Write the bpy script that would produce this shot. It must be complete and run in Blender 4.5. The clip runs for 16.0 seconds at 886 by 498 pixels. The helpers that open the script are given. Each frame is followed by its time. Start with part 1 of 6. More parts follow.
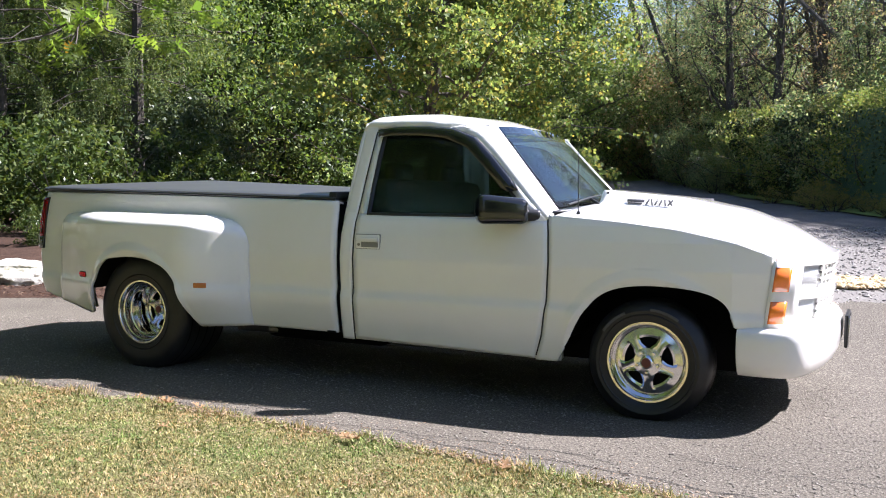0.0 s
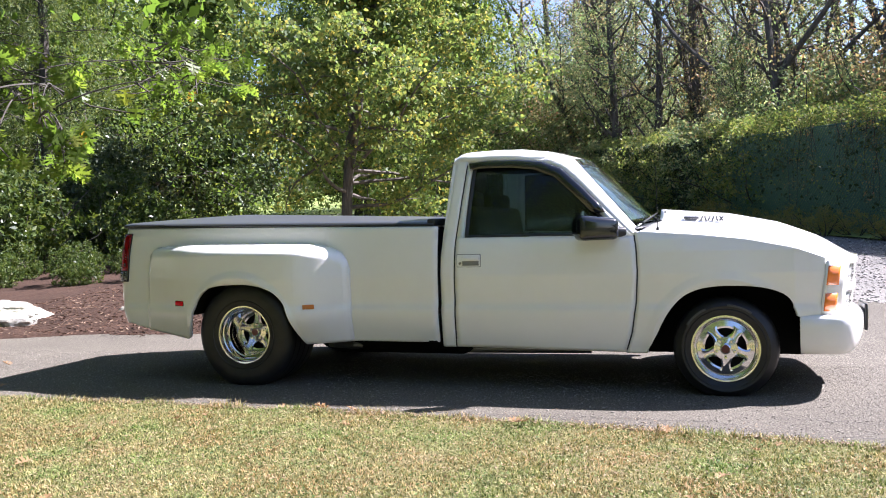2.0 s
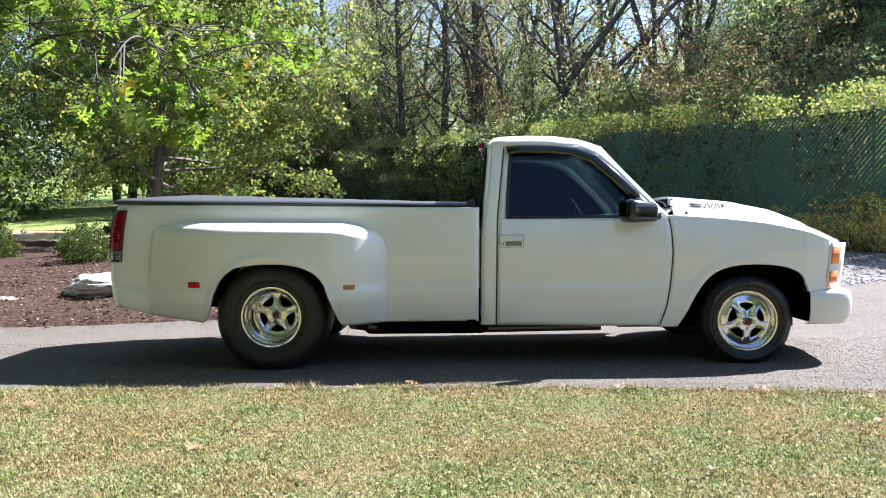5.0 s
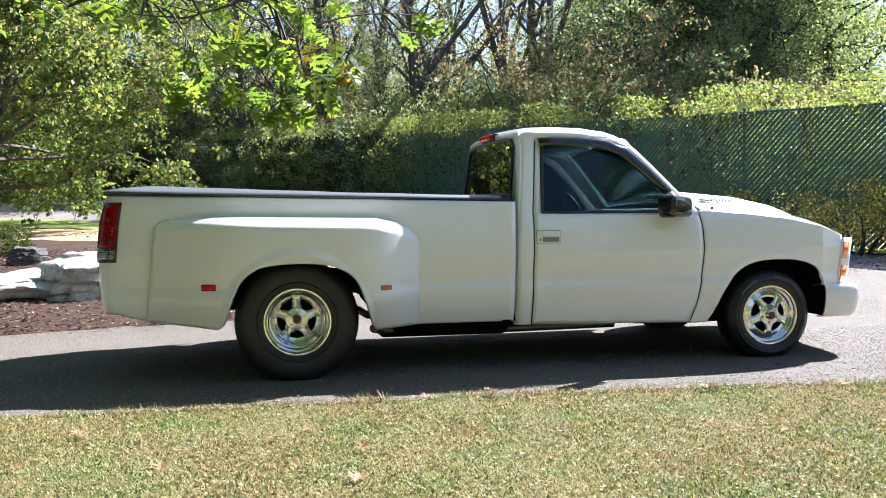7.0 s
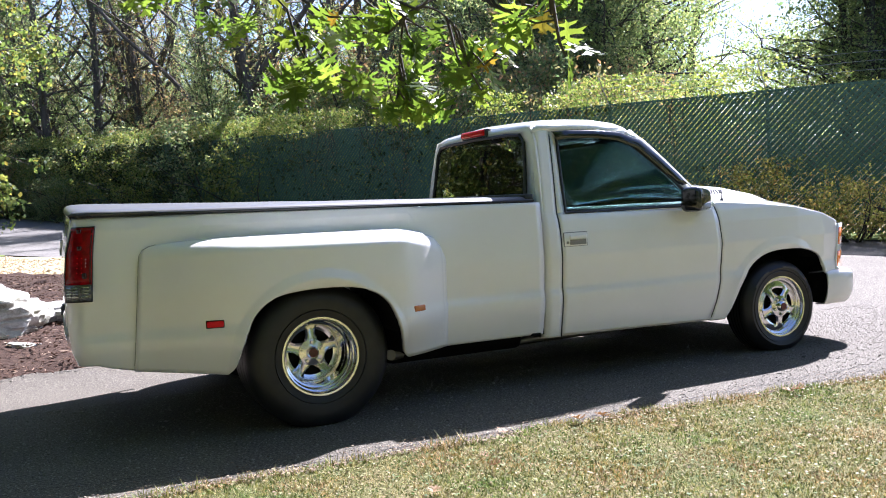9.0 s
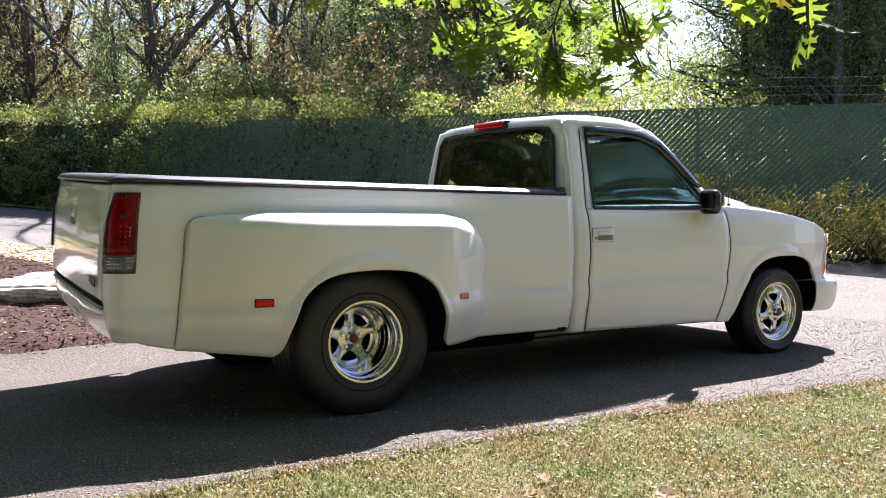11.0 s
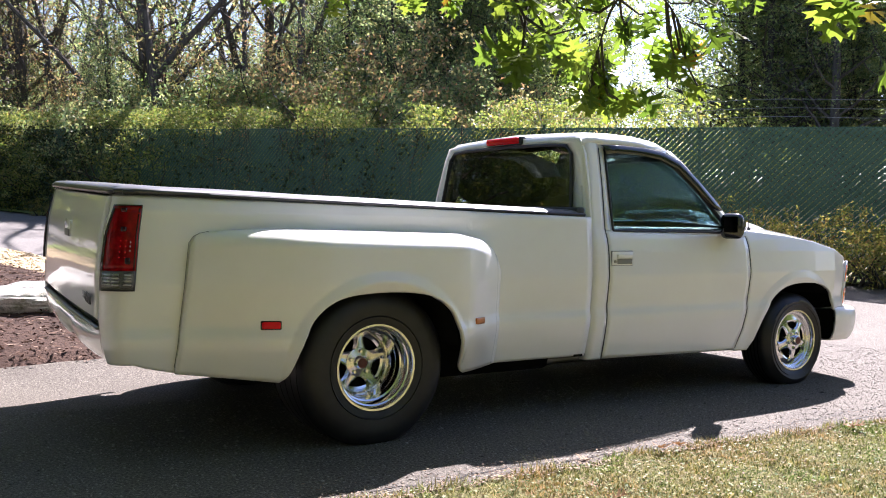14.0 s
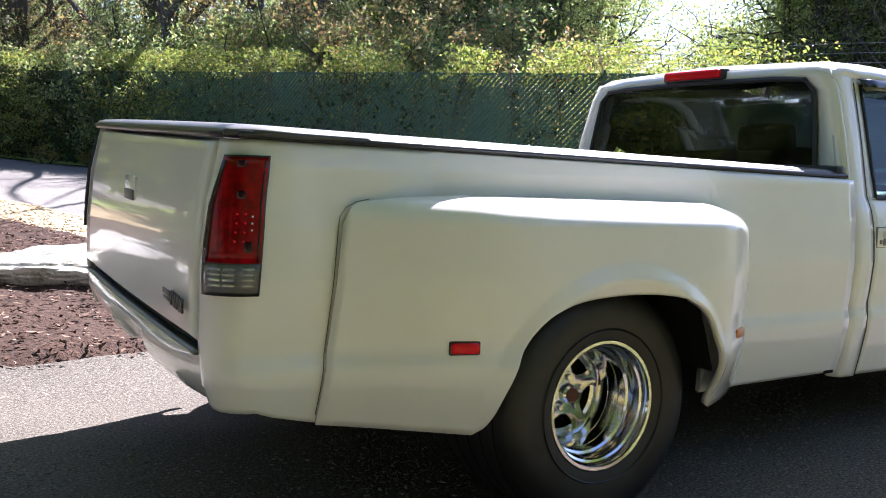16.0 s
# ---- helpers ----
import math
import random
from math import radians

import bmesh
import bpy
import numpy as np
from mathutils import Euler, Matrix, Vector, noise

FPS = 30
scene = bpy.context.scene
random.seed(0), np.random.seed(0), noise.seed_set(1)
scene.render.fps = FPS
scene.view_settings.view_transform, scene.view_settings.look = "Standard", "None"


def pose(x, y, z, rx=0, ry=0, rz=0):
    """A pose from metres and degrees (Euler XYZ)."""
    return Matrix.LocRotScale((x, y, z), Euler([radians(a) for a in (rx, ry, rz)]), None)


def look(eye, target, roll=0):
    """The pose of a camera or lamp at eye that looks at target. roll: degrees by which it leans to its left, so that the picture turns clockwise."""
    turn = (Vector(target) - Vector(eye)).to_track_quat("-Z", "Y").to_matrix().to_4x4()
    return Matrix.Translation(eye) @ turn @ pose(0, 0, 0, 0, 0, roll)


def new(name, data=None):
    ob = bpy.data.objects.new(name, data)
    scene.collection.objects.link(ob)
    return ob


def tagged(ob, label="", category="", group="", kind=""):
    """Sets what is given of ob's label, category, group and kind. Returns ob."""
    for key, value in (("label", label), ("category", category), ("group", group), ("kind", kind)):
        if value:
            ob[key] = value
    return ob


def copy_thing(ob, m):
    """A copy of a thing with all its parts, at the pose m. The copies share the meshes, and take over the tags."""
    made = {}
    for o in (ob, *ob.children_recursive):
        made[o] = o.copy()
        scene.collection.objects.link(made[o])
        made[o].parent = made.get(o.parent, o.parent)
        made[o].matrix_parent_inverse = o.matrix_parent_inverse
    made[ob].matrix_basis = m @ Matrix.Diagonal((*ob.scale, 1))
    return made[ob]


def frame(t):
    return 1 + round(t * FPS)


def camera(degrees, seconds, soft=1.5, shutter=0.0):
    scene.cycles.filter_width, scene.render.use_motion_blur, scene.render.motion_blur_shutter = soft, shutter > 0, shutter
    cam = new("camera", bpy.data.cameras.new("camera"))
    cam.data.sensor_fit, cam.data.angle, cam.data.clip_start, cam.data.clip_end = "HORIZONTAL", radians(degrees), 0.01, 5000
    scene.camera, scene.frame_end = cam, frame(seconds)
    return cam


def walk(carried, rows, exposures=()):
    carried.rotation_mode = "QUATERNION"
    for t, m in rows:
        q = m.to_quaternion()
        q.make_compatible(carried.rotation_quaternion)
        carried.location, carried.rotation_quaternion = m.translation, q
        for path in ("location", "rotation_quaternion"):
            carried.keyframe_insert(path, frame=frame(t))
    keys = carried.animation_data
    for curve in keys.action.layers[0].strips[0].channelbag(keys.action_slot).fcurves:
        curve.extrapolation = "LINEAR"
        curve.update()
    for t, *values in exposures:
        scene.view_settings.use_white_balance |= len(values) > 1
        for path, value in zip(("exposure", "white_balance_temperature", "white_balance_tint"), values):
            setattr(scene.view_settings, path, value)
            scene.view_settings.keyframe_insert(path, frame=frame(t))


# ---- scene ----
cam = camera(52.8, 16.0, soft=1.0)
EXPOSURES = [(0, 1.98, 5860, 22), (1.5, 2.13, 5820, 24), (3, 2.22, 5780, 23), (4.7, 2.19, 5660, 18), (7, 2.25, 5720, 18), (7.5, 2.06, 5720, 19), (8, 2.15, 5700, 21), (9.2, 2.17, 5640, 24), (11.3, 2.14, 6040, 28), (14, 2.18, 6000, 28), (14.5, 2.33, 5940, 27), (15, 2.43, 5900, 26), (16, 2.36, 5820, 26)]
PATH = [
    (0, (4.426, -5.487, 1.125), (3.536, -3.699, 1.017), 0.5),
    (0.5, (4.269, -5.952, 1.101), (3.471, -4.12, 1.026), -0.2),
    (1, (4.002, -6.232, 1.081), (3.281, -4.368, 1.018), -0.9),
    (1.5, (3.692, -6.495, 1.116), (2.994, -4.622, 1.053), -1.4),
    (2, (3.406, -6.791, 1.092), (2.784, -4.891, 1.05), -1.5),
    (2.5, (3.126, -6.958, 1.055), (2.632, -5.021, 1.015), -0.8),
    (3, (2.784, -7.077, 1.077), (2.37, -5.12, 1.045), -0.8),
    (3.5, (2.453, -7.294, 1.046), (2.138, -5.319, 1.028), -0.5),
    (4, (2.111, -7.369, 1.001), (1.863, -5.384, 0.976), -0.6),
    (4.5, (1.727, -7.293, 1.017), (1.588, -5.299, 0.964), -1.1),
    (4.7, (1.581, -7.277, 1.007), (1.476, -5.281, 0.952), -0.9),
    (6.8, (-0.027, -6.806, 1.016), (0.317, -4.837, 0.944), -0.4),
    (7, (-0.15, -6.731, 1.018), (0.226, -4.768, 0.947), -0.5),
    (7.5, (-0.431, -6.491, 1.032), (0.027, -4.545, 0.96), -1.2),
    (8, (-0.708, -6.236, 1.053), (-0.097, -4.333, 0.998), -2.0),
    (8.5, (-0.981, -5.96, 1.077), (-0.209, -4.116, 1.017), -3.3),
    (9, (-1.241, -5.674, 1.098), (-0.449, -3.839, 1.014), -3.4),
    (9.2, (-1.334, -5.582, 1.084), (-0.533, -3.752, 0.999), -2.9),
    (11.3, (-2.051, -5.167, 1.009), (-1.009, -3.462, 0.927), -0.1),
    (11.5, (-2.087, -5.189, 0.998), (-1.04, -3.487, 0.917), 0.1),
    (12, (-2.128, -5.309, 1.005), (-1.077, -3.609, 0.948), 0.9),
    (12.5, (-2.159, -5.374, 1.0), (-1.109, -3.672, 0.948), 0.8),
    (13, (-2.162, -5.355, 0.999), (-1.11, -3.654, 0.946), 0.8),
    (13.5, (-2.09, -5.186, 0.989), (-1.042, -3.484, 0.935), 0.9),
    (14, (-1.978, -4.893, 1.061), (-0.93, -3.19, 1.007), 0.9),
    (14.5, (-1.779, -4.53, 1.086), (-0.827, -2.773, 1.005), 0.3),
    (15, (-1.693, -4.118, 1.117), (-0.757, -2.353, 1.023), 0.3),
    (15.5, (-1.79, -3.65, 1.104), (-0.804, -1.916, 0.956), 1.3),
    (16, (-1.92, -3.196, 1.084), (-0.872, -1.5, 0.923), 1.6),
]
walk(cam, [(t, look(eye, target, roll)) for t, eye, target, roll in PATH], EXPOSURES)

# ---- light ----
SUN_AZ, SUN_EL = math.atan2(0.62, 0.90), radians(44.5)
world = bpy.data.worlds.new("sky")
scene.world = world
world.use_nodes = True
wn = world.node_tree.nodes
sky = wn.new("ShaderNodeTexSky")
sky.sky_type, sky.sun_disc = "NISHITA", False
sky.sun_elevation, sky.sun_rotation = SUN_EL, math.pi / 2 - SUN_AZ
sky.air_density, sky.dust_density, sky.ozone_density = 1.0, 0.7, 1.0
wn["Background"].inputs[1].default_value = 0.052
world.node_tree.links.new(sky.outputs[0], wn["Background"].inputs[0])
sun = new("sun", bpy.data.lights.new("sun", "SUN"))
sun.data.energy, sun.data.angle, sun.data.color = 5.0, radians(0.53), (1.0, 0.95, 0.86)
sun.matrix_world = look((30 * math.cos(SUN_AZ), 30 * math.sin(SUN_AZ), 30 * math.tan(SUN_EL)), (0, 0, 0))

# ---- helpers for shapes ----


def ip(x, pts):
    return float(np.interp(x, [p[0] for p in pts], [p[1] for p in pts]))


def ss(t):
    t = min(1.0, max(0.0, t))
    return t * t * (3 - 2 * t)


def cat(*datas):
    verts, faces = [], []
    for v, f in datas:
        n = len(verts)
        verts += [tuple(p) for p in v]
        faces += [tuple(i + n for i in q) for q in f]
    return verts, faces


def mirror(data):
    return [(x, -y, z) for x, y, z in data[0]], [tuple(reversed(f)) for f in data[1]]


def moved(data, m):
    return [tuple(m @ Vector(p)) for p in data[0]], data[1]


def grid(us, vs, f, flip=False):
    verts = [f(u, v) for u in us for v in vs]
    n = len(vs)
    faces = [(i * n + j, (i + 1) * n + j, (i + 1) * n + j + 1, i * n + j + 1) for i in range(len(us) - 1) for j in range(n - 1)]
    return verts, [tuple(reversed(q)) for q in faces] if flip else faces


def lin(a, b, n):
    return [float(v) for v in np.linspace(a, b, n)]


def from_bm(bm):
    bm.verts.index_update()
    data = [tuple(v.co) for v in bm.verts], [tuple(v.index for v in f.verts) for f in bm.faces]
    bm.free()
    return data


def box(c, s, bevel=0.0, segs=2, m=None):
    bm = bmesh.new()
    bmesh.ops.create_cube(bm, size=1)
    for v in bm.verts:
        v.co = Vector((v.co.x * s[0], v.co.y * s[1], v.co.z * s[2]))
    if bevel:
        bmesh.ops.bevel(bm, geom=list(bm.edges), offset=bevel, segments=segs, affect="EDGES", profile=0.5)
    data = from_bm(bm)
    return moved(data, Matrix.Translation(c) @ (m or Matrix()))


def lathe(profile, n=32, c=(0, 0, 0), close=False):
    """Turns (radius, y) points round the y axis."""
    verts, faces = [], []
    k = len(profile)
    for i in range(n):
        a = 2 * math.pi * i / n
        verts += [(c[0] + r * math.cos(a), c[1] + y, c[2] + r * math.sin(a)) for r, y in profile]
    for i in range(n):
        for j in range(k if close else k - 1):
            a, b = i * k + j, i * k + (j + 1) % k
            c2, d = ((i + 1) % n) * k + (j + 1) % k, ((i + 1) % n) * k + j
            faces.append((a, b, c2, d))
    return verts, faces


def tube(pts, radii, k=6, caps=True):
    pts = [Vector(p) for p in pts]
    verts, faces = [], []
    n = len(pts)
    for i, p in enumerate(pts):
        d = (pts[min(i + 1, n - 1)] - pts[max(i - 1, 0)])
        d = d.normalized() if d.length > 1e-9 else Vector((0, 0, 1))
        a = d.cross(Vector((0, 0, 1)) if abs(d.z) < 0.9 else Vector((1, 0, 0))).normalized()
        b = d.cross(a)
        r = radii[i] if isinstance(radii, (list, tuple)) else radii
        verts += [tuple(p + r * (math.cos(2 * math.pi * j / k) * a + math.sin(2 * math.pi * j / k) * b)) for j in range(k)]
    for i in range(n - 1):
        faces += [(i * k + j, i * k + (j + 1) % k, (i + 1) * k + (j + 1) % k, (i + 1) * k + j) for j in range(k)]
    if caps:
        faces += [tuple(range(k - 1, -1, -1)), tuple((n - 1) * k + j for j in range(k))]
    return verts, faces


def ring(outer, inner):
    n = len(outer)
    return list(outer) + list(inner), [(i, (i + 1) % n, n + (i + 1) % n, n + i) for i in range(n)]


def mesh_object(name, data, material, sharp=38, smooth=True):
    me = bpy.data.meshes.new(name)
    me.from_pydata(data[0], [], data[1])
    me.materials.append(material)
    if smooth:
        me.shade_smooth()
        me.set_sharp_from_angle(angle=radians(sharp))
    return new(name, me)


def part(name, data, material, parent, label="", thick=0.0, sharp=38, smooth=True, offset=-1):
    ob = mesh_object(name, data, material, sharp, smooth)
    ob.parent = parent
    if label:
        tagged(ob, label)
    if thick:
        mod = ob.modifiers.new("thickness", "SOLIDIFY")
        mod.thickness, mod.offset = thick, offset
    return ob


def thing(name, label, category, at=(0, 0, 0), group="", kind=""):
    ob = new(name)
    ob.location = at
    ob.empty_display_size = 0.2
    return tagged(ob, label, category, group, kind)


def quick_mesh(name, verts, quads, material):
    """A mesh from arrays: verts (n, 3), quads (m, k)."""
    me = bpy.data.meshes.new(name)
    verts, quads = np.asarray(verts, np.float32), np.asarray(quads, np.int32)
    m, k = quads.shape
    me.vertices.add(len(verts))
    me.vertices.foreach_set("co", verts.ravel())
    me.loops.add(m * k)
    me.loops.foreach_set("vertex_index", quads.ravel())
    me.polygons.add(m)
    me.polygons.foreach_set("loop_start", np.arange(0, m * k, k, dtype=np.int32))
    me.update(calc_edges=True)
    me.materials.append(material)
    return me


# ---- materials ----
def shader(name, base, rough=0.6, metal=0.0, **more):
    mat = bpy.data.materials.new(name)
    mat.use_nodes = True
    b = mat.node_tree.nodes["Principled BSDF"]
    b.inputs["Base Color"].default_value = (*base, 1)
    b.inputs["Roughness"].default_value, b.inputs["Metallic"].default_value = rough, metal
    for key, value in more.items():
        b.inputs[key.replace("_", " ")].default_value = value
    return mat


def node(mat, kind, **inputs):
    n = mat.node_tree.nodes.new(kind)
    for key, value in inputs.items():
        n.inputs[key.replace("_", " ")].default_value = value
    return n


def link(mat, a, b):
    mat.node_tree.links.new(a, b)


def ramp(mat, source, stops):
    r = node(mat, "ShaderNodeValToRGB")
    while len(r.color_ramp.elements) < len(stops):
        r.color_ramp.elements.new(0.5)
    for e, (pos, col) in zip(r.color_ramp.elements, stops):
        e.position, e.color = pos, (*col, 1)
    link(mat, source, r.inputs[0])
    return r.outputs[0]


def noise_out(mat, scale, detail=4, rough=0.6, coords="Object"):
    tc = node(mat, "ShaderNodeTexCoord")
    n = node(mat, "ShaderNodeTexNoise", Scale=scale, Detail=detail, Roughness=rough)
    link(mat, tc.outputs[coords], n.inputs["Vector"])
    return n.outputs["Fac"]


def bump(mat, height, strength, distance):
    b = node(mat, "ShaderNodeBump", Strength=strength, Distance=distance)
    link(mat, height, b.inputs["Height"])
    link(mat, b.outputs[0], mat.node_tree.nodes["Principled BSDF"].inputs["Normal"])


def mix(mat, fac, a, b, mode="MIX"):
    m = node(mat, "ShaderNodeMix")
    m.data_type, m.blend_type = "RGBA", mode
    if isinstance(fac, float):
        m.inputs[0].default_value = fac
    else:
        link(mat, fac, m.inputs[0])
    for value, sock in ((a, m.inputs[6]), (b, m.inputs[7])):
        if isinstance(value, tuple):
            sock.default_value = (*value, 1)
        else:
            link(mat, value, sock)
    return m.outputs[2]


def base_input(mat):
    return mat.node_tree.nodes["Principled BSDF"].inputs["Base Color"]


def ground_mat(name, stops_fine, stops_broad, fine, broad, bump_strength, bump_distance, rough=0.95, amount=0.5):
    mat = shader(name, (0.3, 0.3, 0.3), rough)
    f = noise_out(mat, fine, 3, 0.7)
    a = ramp(mat, f, stops_fine)
    b = ramp(mat, noise_out(mat, broad, 5, 0.65), stops_broad)
    link(mat, mix(mat, amount, a, b), base_input(mat))
    bump(mat, f, bump_strength, bump_distance)
    mat.node_tree.nodes["Principled BSDF"].inputs["Specular IOR Level"].default_value = 0.2
    return mat


def leaf_mat(name, colours, gloss=0.45, through_light=0.45, lift=(1.5, 1.5, 0.6)):
    """Leaves: each one its own shade, and light that shines through them."""
    mat = shader(name, colours[0], gloss)
    nt = mat.node_tree
    geo = node(mat, "ShaderNodeNewGeometry")
    stops = [(i / max(1, len(colours) - 1), c) for i, c in enumerate(colours)]
    col = ramp(mat, geo.outputs["Random Per Island"], stops)
    link(mat, col, base_input(mat))
    b = nt.nodes["Principled BSDF"]
    b.inputs["Specular IOR Level"].default_value = 0.2
    tr = node(mat, "ShaderNodeBsdfTranslucent")
    link(mat, mix(mat, 1.0, col, lift, "MULTIPLY"), tr.inputs["Color"])
    ms = node(mat, "ShaderNodeMixShader")
    ms.inputs[0].default_value = through_light
    link(mat, b.outputs[0], ms.inputs[1])
    link(mat, tr.outputs[0], ms.inputs[2])
    link(mat, ms.outputs[0], nt.nodes["Material Output"].inputs["Surface"])
    return mat


def bark_mat(name, dark, light, scale=9.0):
    mat = shader(name, dark, 0.95)
    tc = node(mat, "ShaderNodeTexCoord")
    mp = node(mat, "ShaderNodeMapping")
    mp.inputs["Scale"].default_value = (1, 1, 0.2)
    link(mat, tc.outputs["Object"], mp.inputs[0])
    n = node(mat, "ShaderNodeTexNoise", Scale=scale, Detail=5, Roughness=0.7)
    link(mat, mp.outputs[0], n.inputs["Vector"])
    link(mat, ramp(mat, n.outputs["Fac"], [(0.3, dark), (0.7, light)]), base_input(mat))
    bump(mat, n.outputs["Fac"], 0.6, 0.02)
    return mat


PAINT = shader("white_paint", (0.8, 0.8, 0.78), 0.28, Coat_Weight=1.0, Coat_Roughness=0.03, Specular_IOR_Level=0.5)
link(PAINT, mix(PAINT, ramp(PAINT, noise_out(PAINT, 1.7, 6, 0.7), [(0.35, (0, 0, 0)), (0.75, (1, 1, 1))]), (0.86, 0.85, 0.825), (0.82, 0.805, 0.765)), base_input(PAINT))
bump(PAINT, noise_out(PAINT, 90, 2), 0.015, 0.002)
RUBBER = shader("tyre_rubber", (0.010, 0.010, 0.010), 0.46)
link(RUBBER, ramp(RUBBER, noise_out(RUBBER, 12, 5), [(0.3, (0.006, 0.006, 0.0065)), (0.75, (0.018, 0.017, 0.016))]), base_input(RUBBER))
bump(RUBBER, noise_out(RUBBER, 140, 2), 0.15, 0.002)
CHROME = shader("polished_aluminium", (0.76, 0.75, 0.74), 0.09, 1.0)
link(CHROME, ramp(CHROME, noise_out(CHROME, 8, 4), [(0.2, (0.12, 0.12, 0.12)), (0.9, (0.07, 0.07, 0.07))]), CHROME.node_tree.nodes["Principled BSDF"].inputs["Roughness"])
STEEL = shader("dull_steel", (0.30, 0.29, 0.27), 0.45, 0.9)
BLACK = shader("black_trim", (0.016, 0.017, 0.019), 0.35)
bump(BLACK, noise_out(BLACK, 60, 3), 0.08, 0.002)
DARK = shader("underbody_black", (0.007, 0.007, 0.007), 0.95, Specular_IOR_Level=0.15)
SILVER = shader("silvered_bowl", (0.85, 0.86, 0.87), 0.45)
LETTER = shader("worn_white_letter", (0.07, 0.07, 0.068), 0.7)
# stone darkened in its colour, for the boulder that stands in shade
SHADEDSTONE = shader("shaded_stone", (0.06, 0.058, 0.05), 0.9)
bump(SHADEDSTONE, noise_out(SHADEDSTONE, 8, 6, 0.7), 0.8, 0.04)
VINYL = shader("tonneau_vinyl", (0.040, 0.041, 0.045), 0.5, Coat_Weight=0.9, Coat_Roughness=0.38)
bump(VINYL, noise_out(VINYL, 5, 4), 0.10, 0.01)
GLASS = shader("tinted_glass", (0.115, 0.178, 0.176), 0.0, Transmission_Weight=1.0, IOR=1.33)
DARKGLASS = shader("dark_tinted_glass", (0.085, 0.09, 0.095), 0.0, Transmission_Weight=1.0, IOR=1.5)
CLEARGLASS = shader("windscreen_glass", (0.62, 0.90, 0.95), 0.0, Transmission_Weight=1.0, IOR=1.5)
LENS = shader("clear_lens", (0.88, 0.90, 0.91), 0.05, Transmission_Weight=0.85, IOR=1.49)
RED = shader("red_lens", (0.30, 0.003, 0.004), 0.08, Specular_IOR_Level=0.25)
link(RED, ramp(RED, noise_out(RED, 30, 2), [(0.3, (0.14, 0.002, 0.003)), (0.7, (0.34, 0.004, 0.006))]), base_input(RED))
REDMARK = shader("red_marker_lens", (0.85, 0.006, 0.012), 0.25, Specular_IOR_Level=0.3)
AMBER = shader("amber_lens", (0.85, 0.20, 0.01), 0.22, Coat_Weight=1.0)
bump(AMBER, noise_out(AMBER, 120, 1), 0.25, 0.003)
AMBERDULL = shader("amber_marker_lens", (0.55, 0.16, 0.02), 0.3, Coat_Weight=0.6)
SEATCLOTH = shader("seat_cloth", (0.045, 0.05, 0.055), 0.9)
LINER = shader("dark_cab_lining", (0.04, 0.043, 0.047), 0.85)
DASH = shader("dashboard_plastic", (0.03, 0.046, 0.052), 0.6)
EMBLEM = shader("emblem_grey", (0.10, 0.10, 0.105), 0.35, 0.3)
MIRRORCAP = shader("gloss_black", (0.008, 0.009, 0.011), 0.1, Coat_Weight=0.6)
SMOKE = shader("smoked_lens", (0.03, 0.004, 0.005), 0.15)
MIRROR = shader("dim_mirror", (0.03, 0.032, 0.035), 0.03, 1.0)
BADGE = shader("red_badge", (0.12, 0.02, 0.02), 0.35)
# grey for the handle seam and for the shadow painted in handle recesses
RECESS = shader("grey_seam_and_recess_shade", (0.22, 0.22, 0.21), 0.6)
GREYLINE = shader("dark_seal", (0.02, 0.021, 0.023), 0.55)
ASPHALT = ground_mat("asphalt", [(0.36, (0.014, 0.012, 0.010)), (0.47, (0.082, 0.073, 0.060)), (0.58, (0.158, 0.142, 0.116)), (0.70, (0.38, 0.35, 0.295))],
                     [(0.3, (0.082, 0.074, 0.061)), (0.7, (0.168, 0.151, 0.124))], 78, 0.8, 0.8, 0.010, rough=0.8, amount=0.35)
ASPHALT.node_tree.nodes["Principled BSDF"].inputs["Specular IOR Level"].default_value = 0.12
GRAVELGROUND = ground_mat("gravel_ground", [(0.3, (0.07, 0.066, 0.062)), (0.55, (0.17, 0.162, 0.15)), (0.75, (0.32, 0.305, 0.28))],
                          [(0.3, (0.12, 0.114, 0.106)), (0.7, (0.22, 0.208, 0.19))], 26, 0.45, 0.8, 0.02)
YELLOWGRAVEL = ground_mat("yellow_gravel", [(0.3, (0.24, 0.17, 0.085)), (0.55, (0.48, 0.37, 0.21)), (0.78, (0.68, 0.56, 0.36))],
                          [(0.3, (0.40, 0.30, 0.17)), (0.7, (0.54, 0.43, 0.26))], 24, 0.6, 0.8, 0.02)
MULCH = ground_mat("mulch", [(0.3, (0.014, 0.007, 0.005)), (0.55, (0.052, 0.028, 0.018)), (0.78, (0.13, 0.078, 0.052))],
                   [(0.3, (0.028, 0.016, 0.011)), (0.7, (0.075, 0.044, 0.030))], 24, 1.2, 0.9, 0.03)
SOIL = ground_mat("leafy_soil", [(0.3, (0.03, 0.03, 0.016)), (0.55, (0.075, 0.075, 0.035)), (0.75, (0.13, 0.11, 0.055))],
                  [(0.3, (0.045, 0.055, 0.022)), (0.7, (0.09, 0.085, 0.04))], 7, 0.5, 0.8, 0.05)
LAWN = ground_mat("lawn_turf", [(0.38, (0.033, 0.040, 0.013)), (0.5, (0.132, 0.132, 0.050)), (0.62, (0.304, 0.271, 0.139))],
                  [(0.36, (0.086, 0.119, 0.030)), (0.48, (0.172, 0.165, 0.059)), (0.6, (0.238, 0.191, 0.092))], 75, 1.3, 1.0, 0.03, amount=0.5)
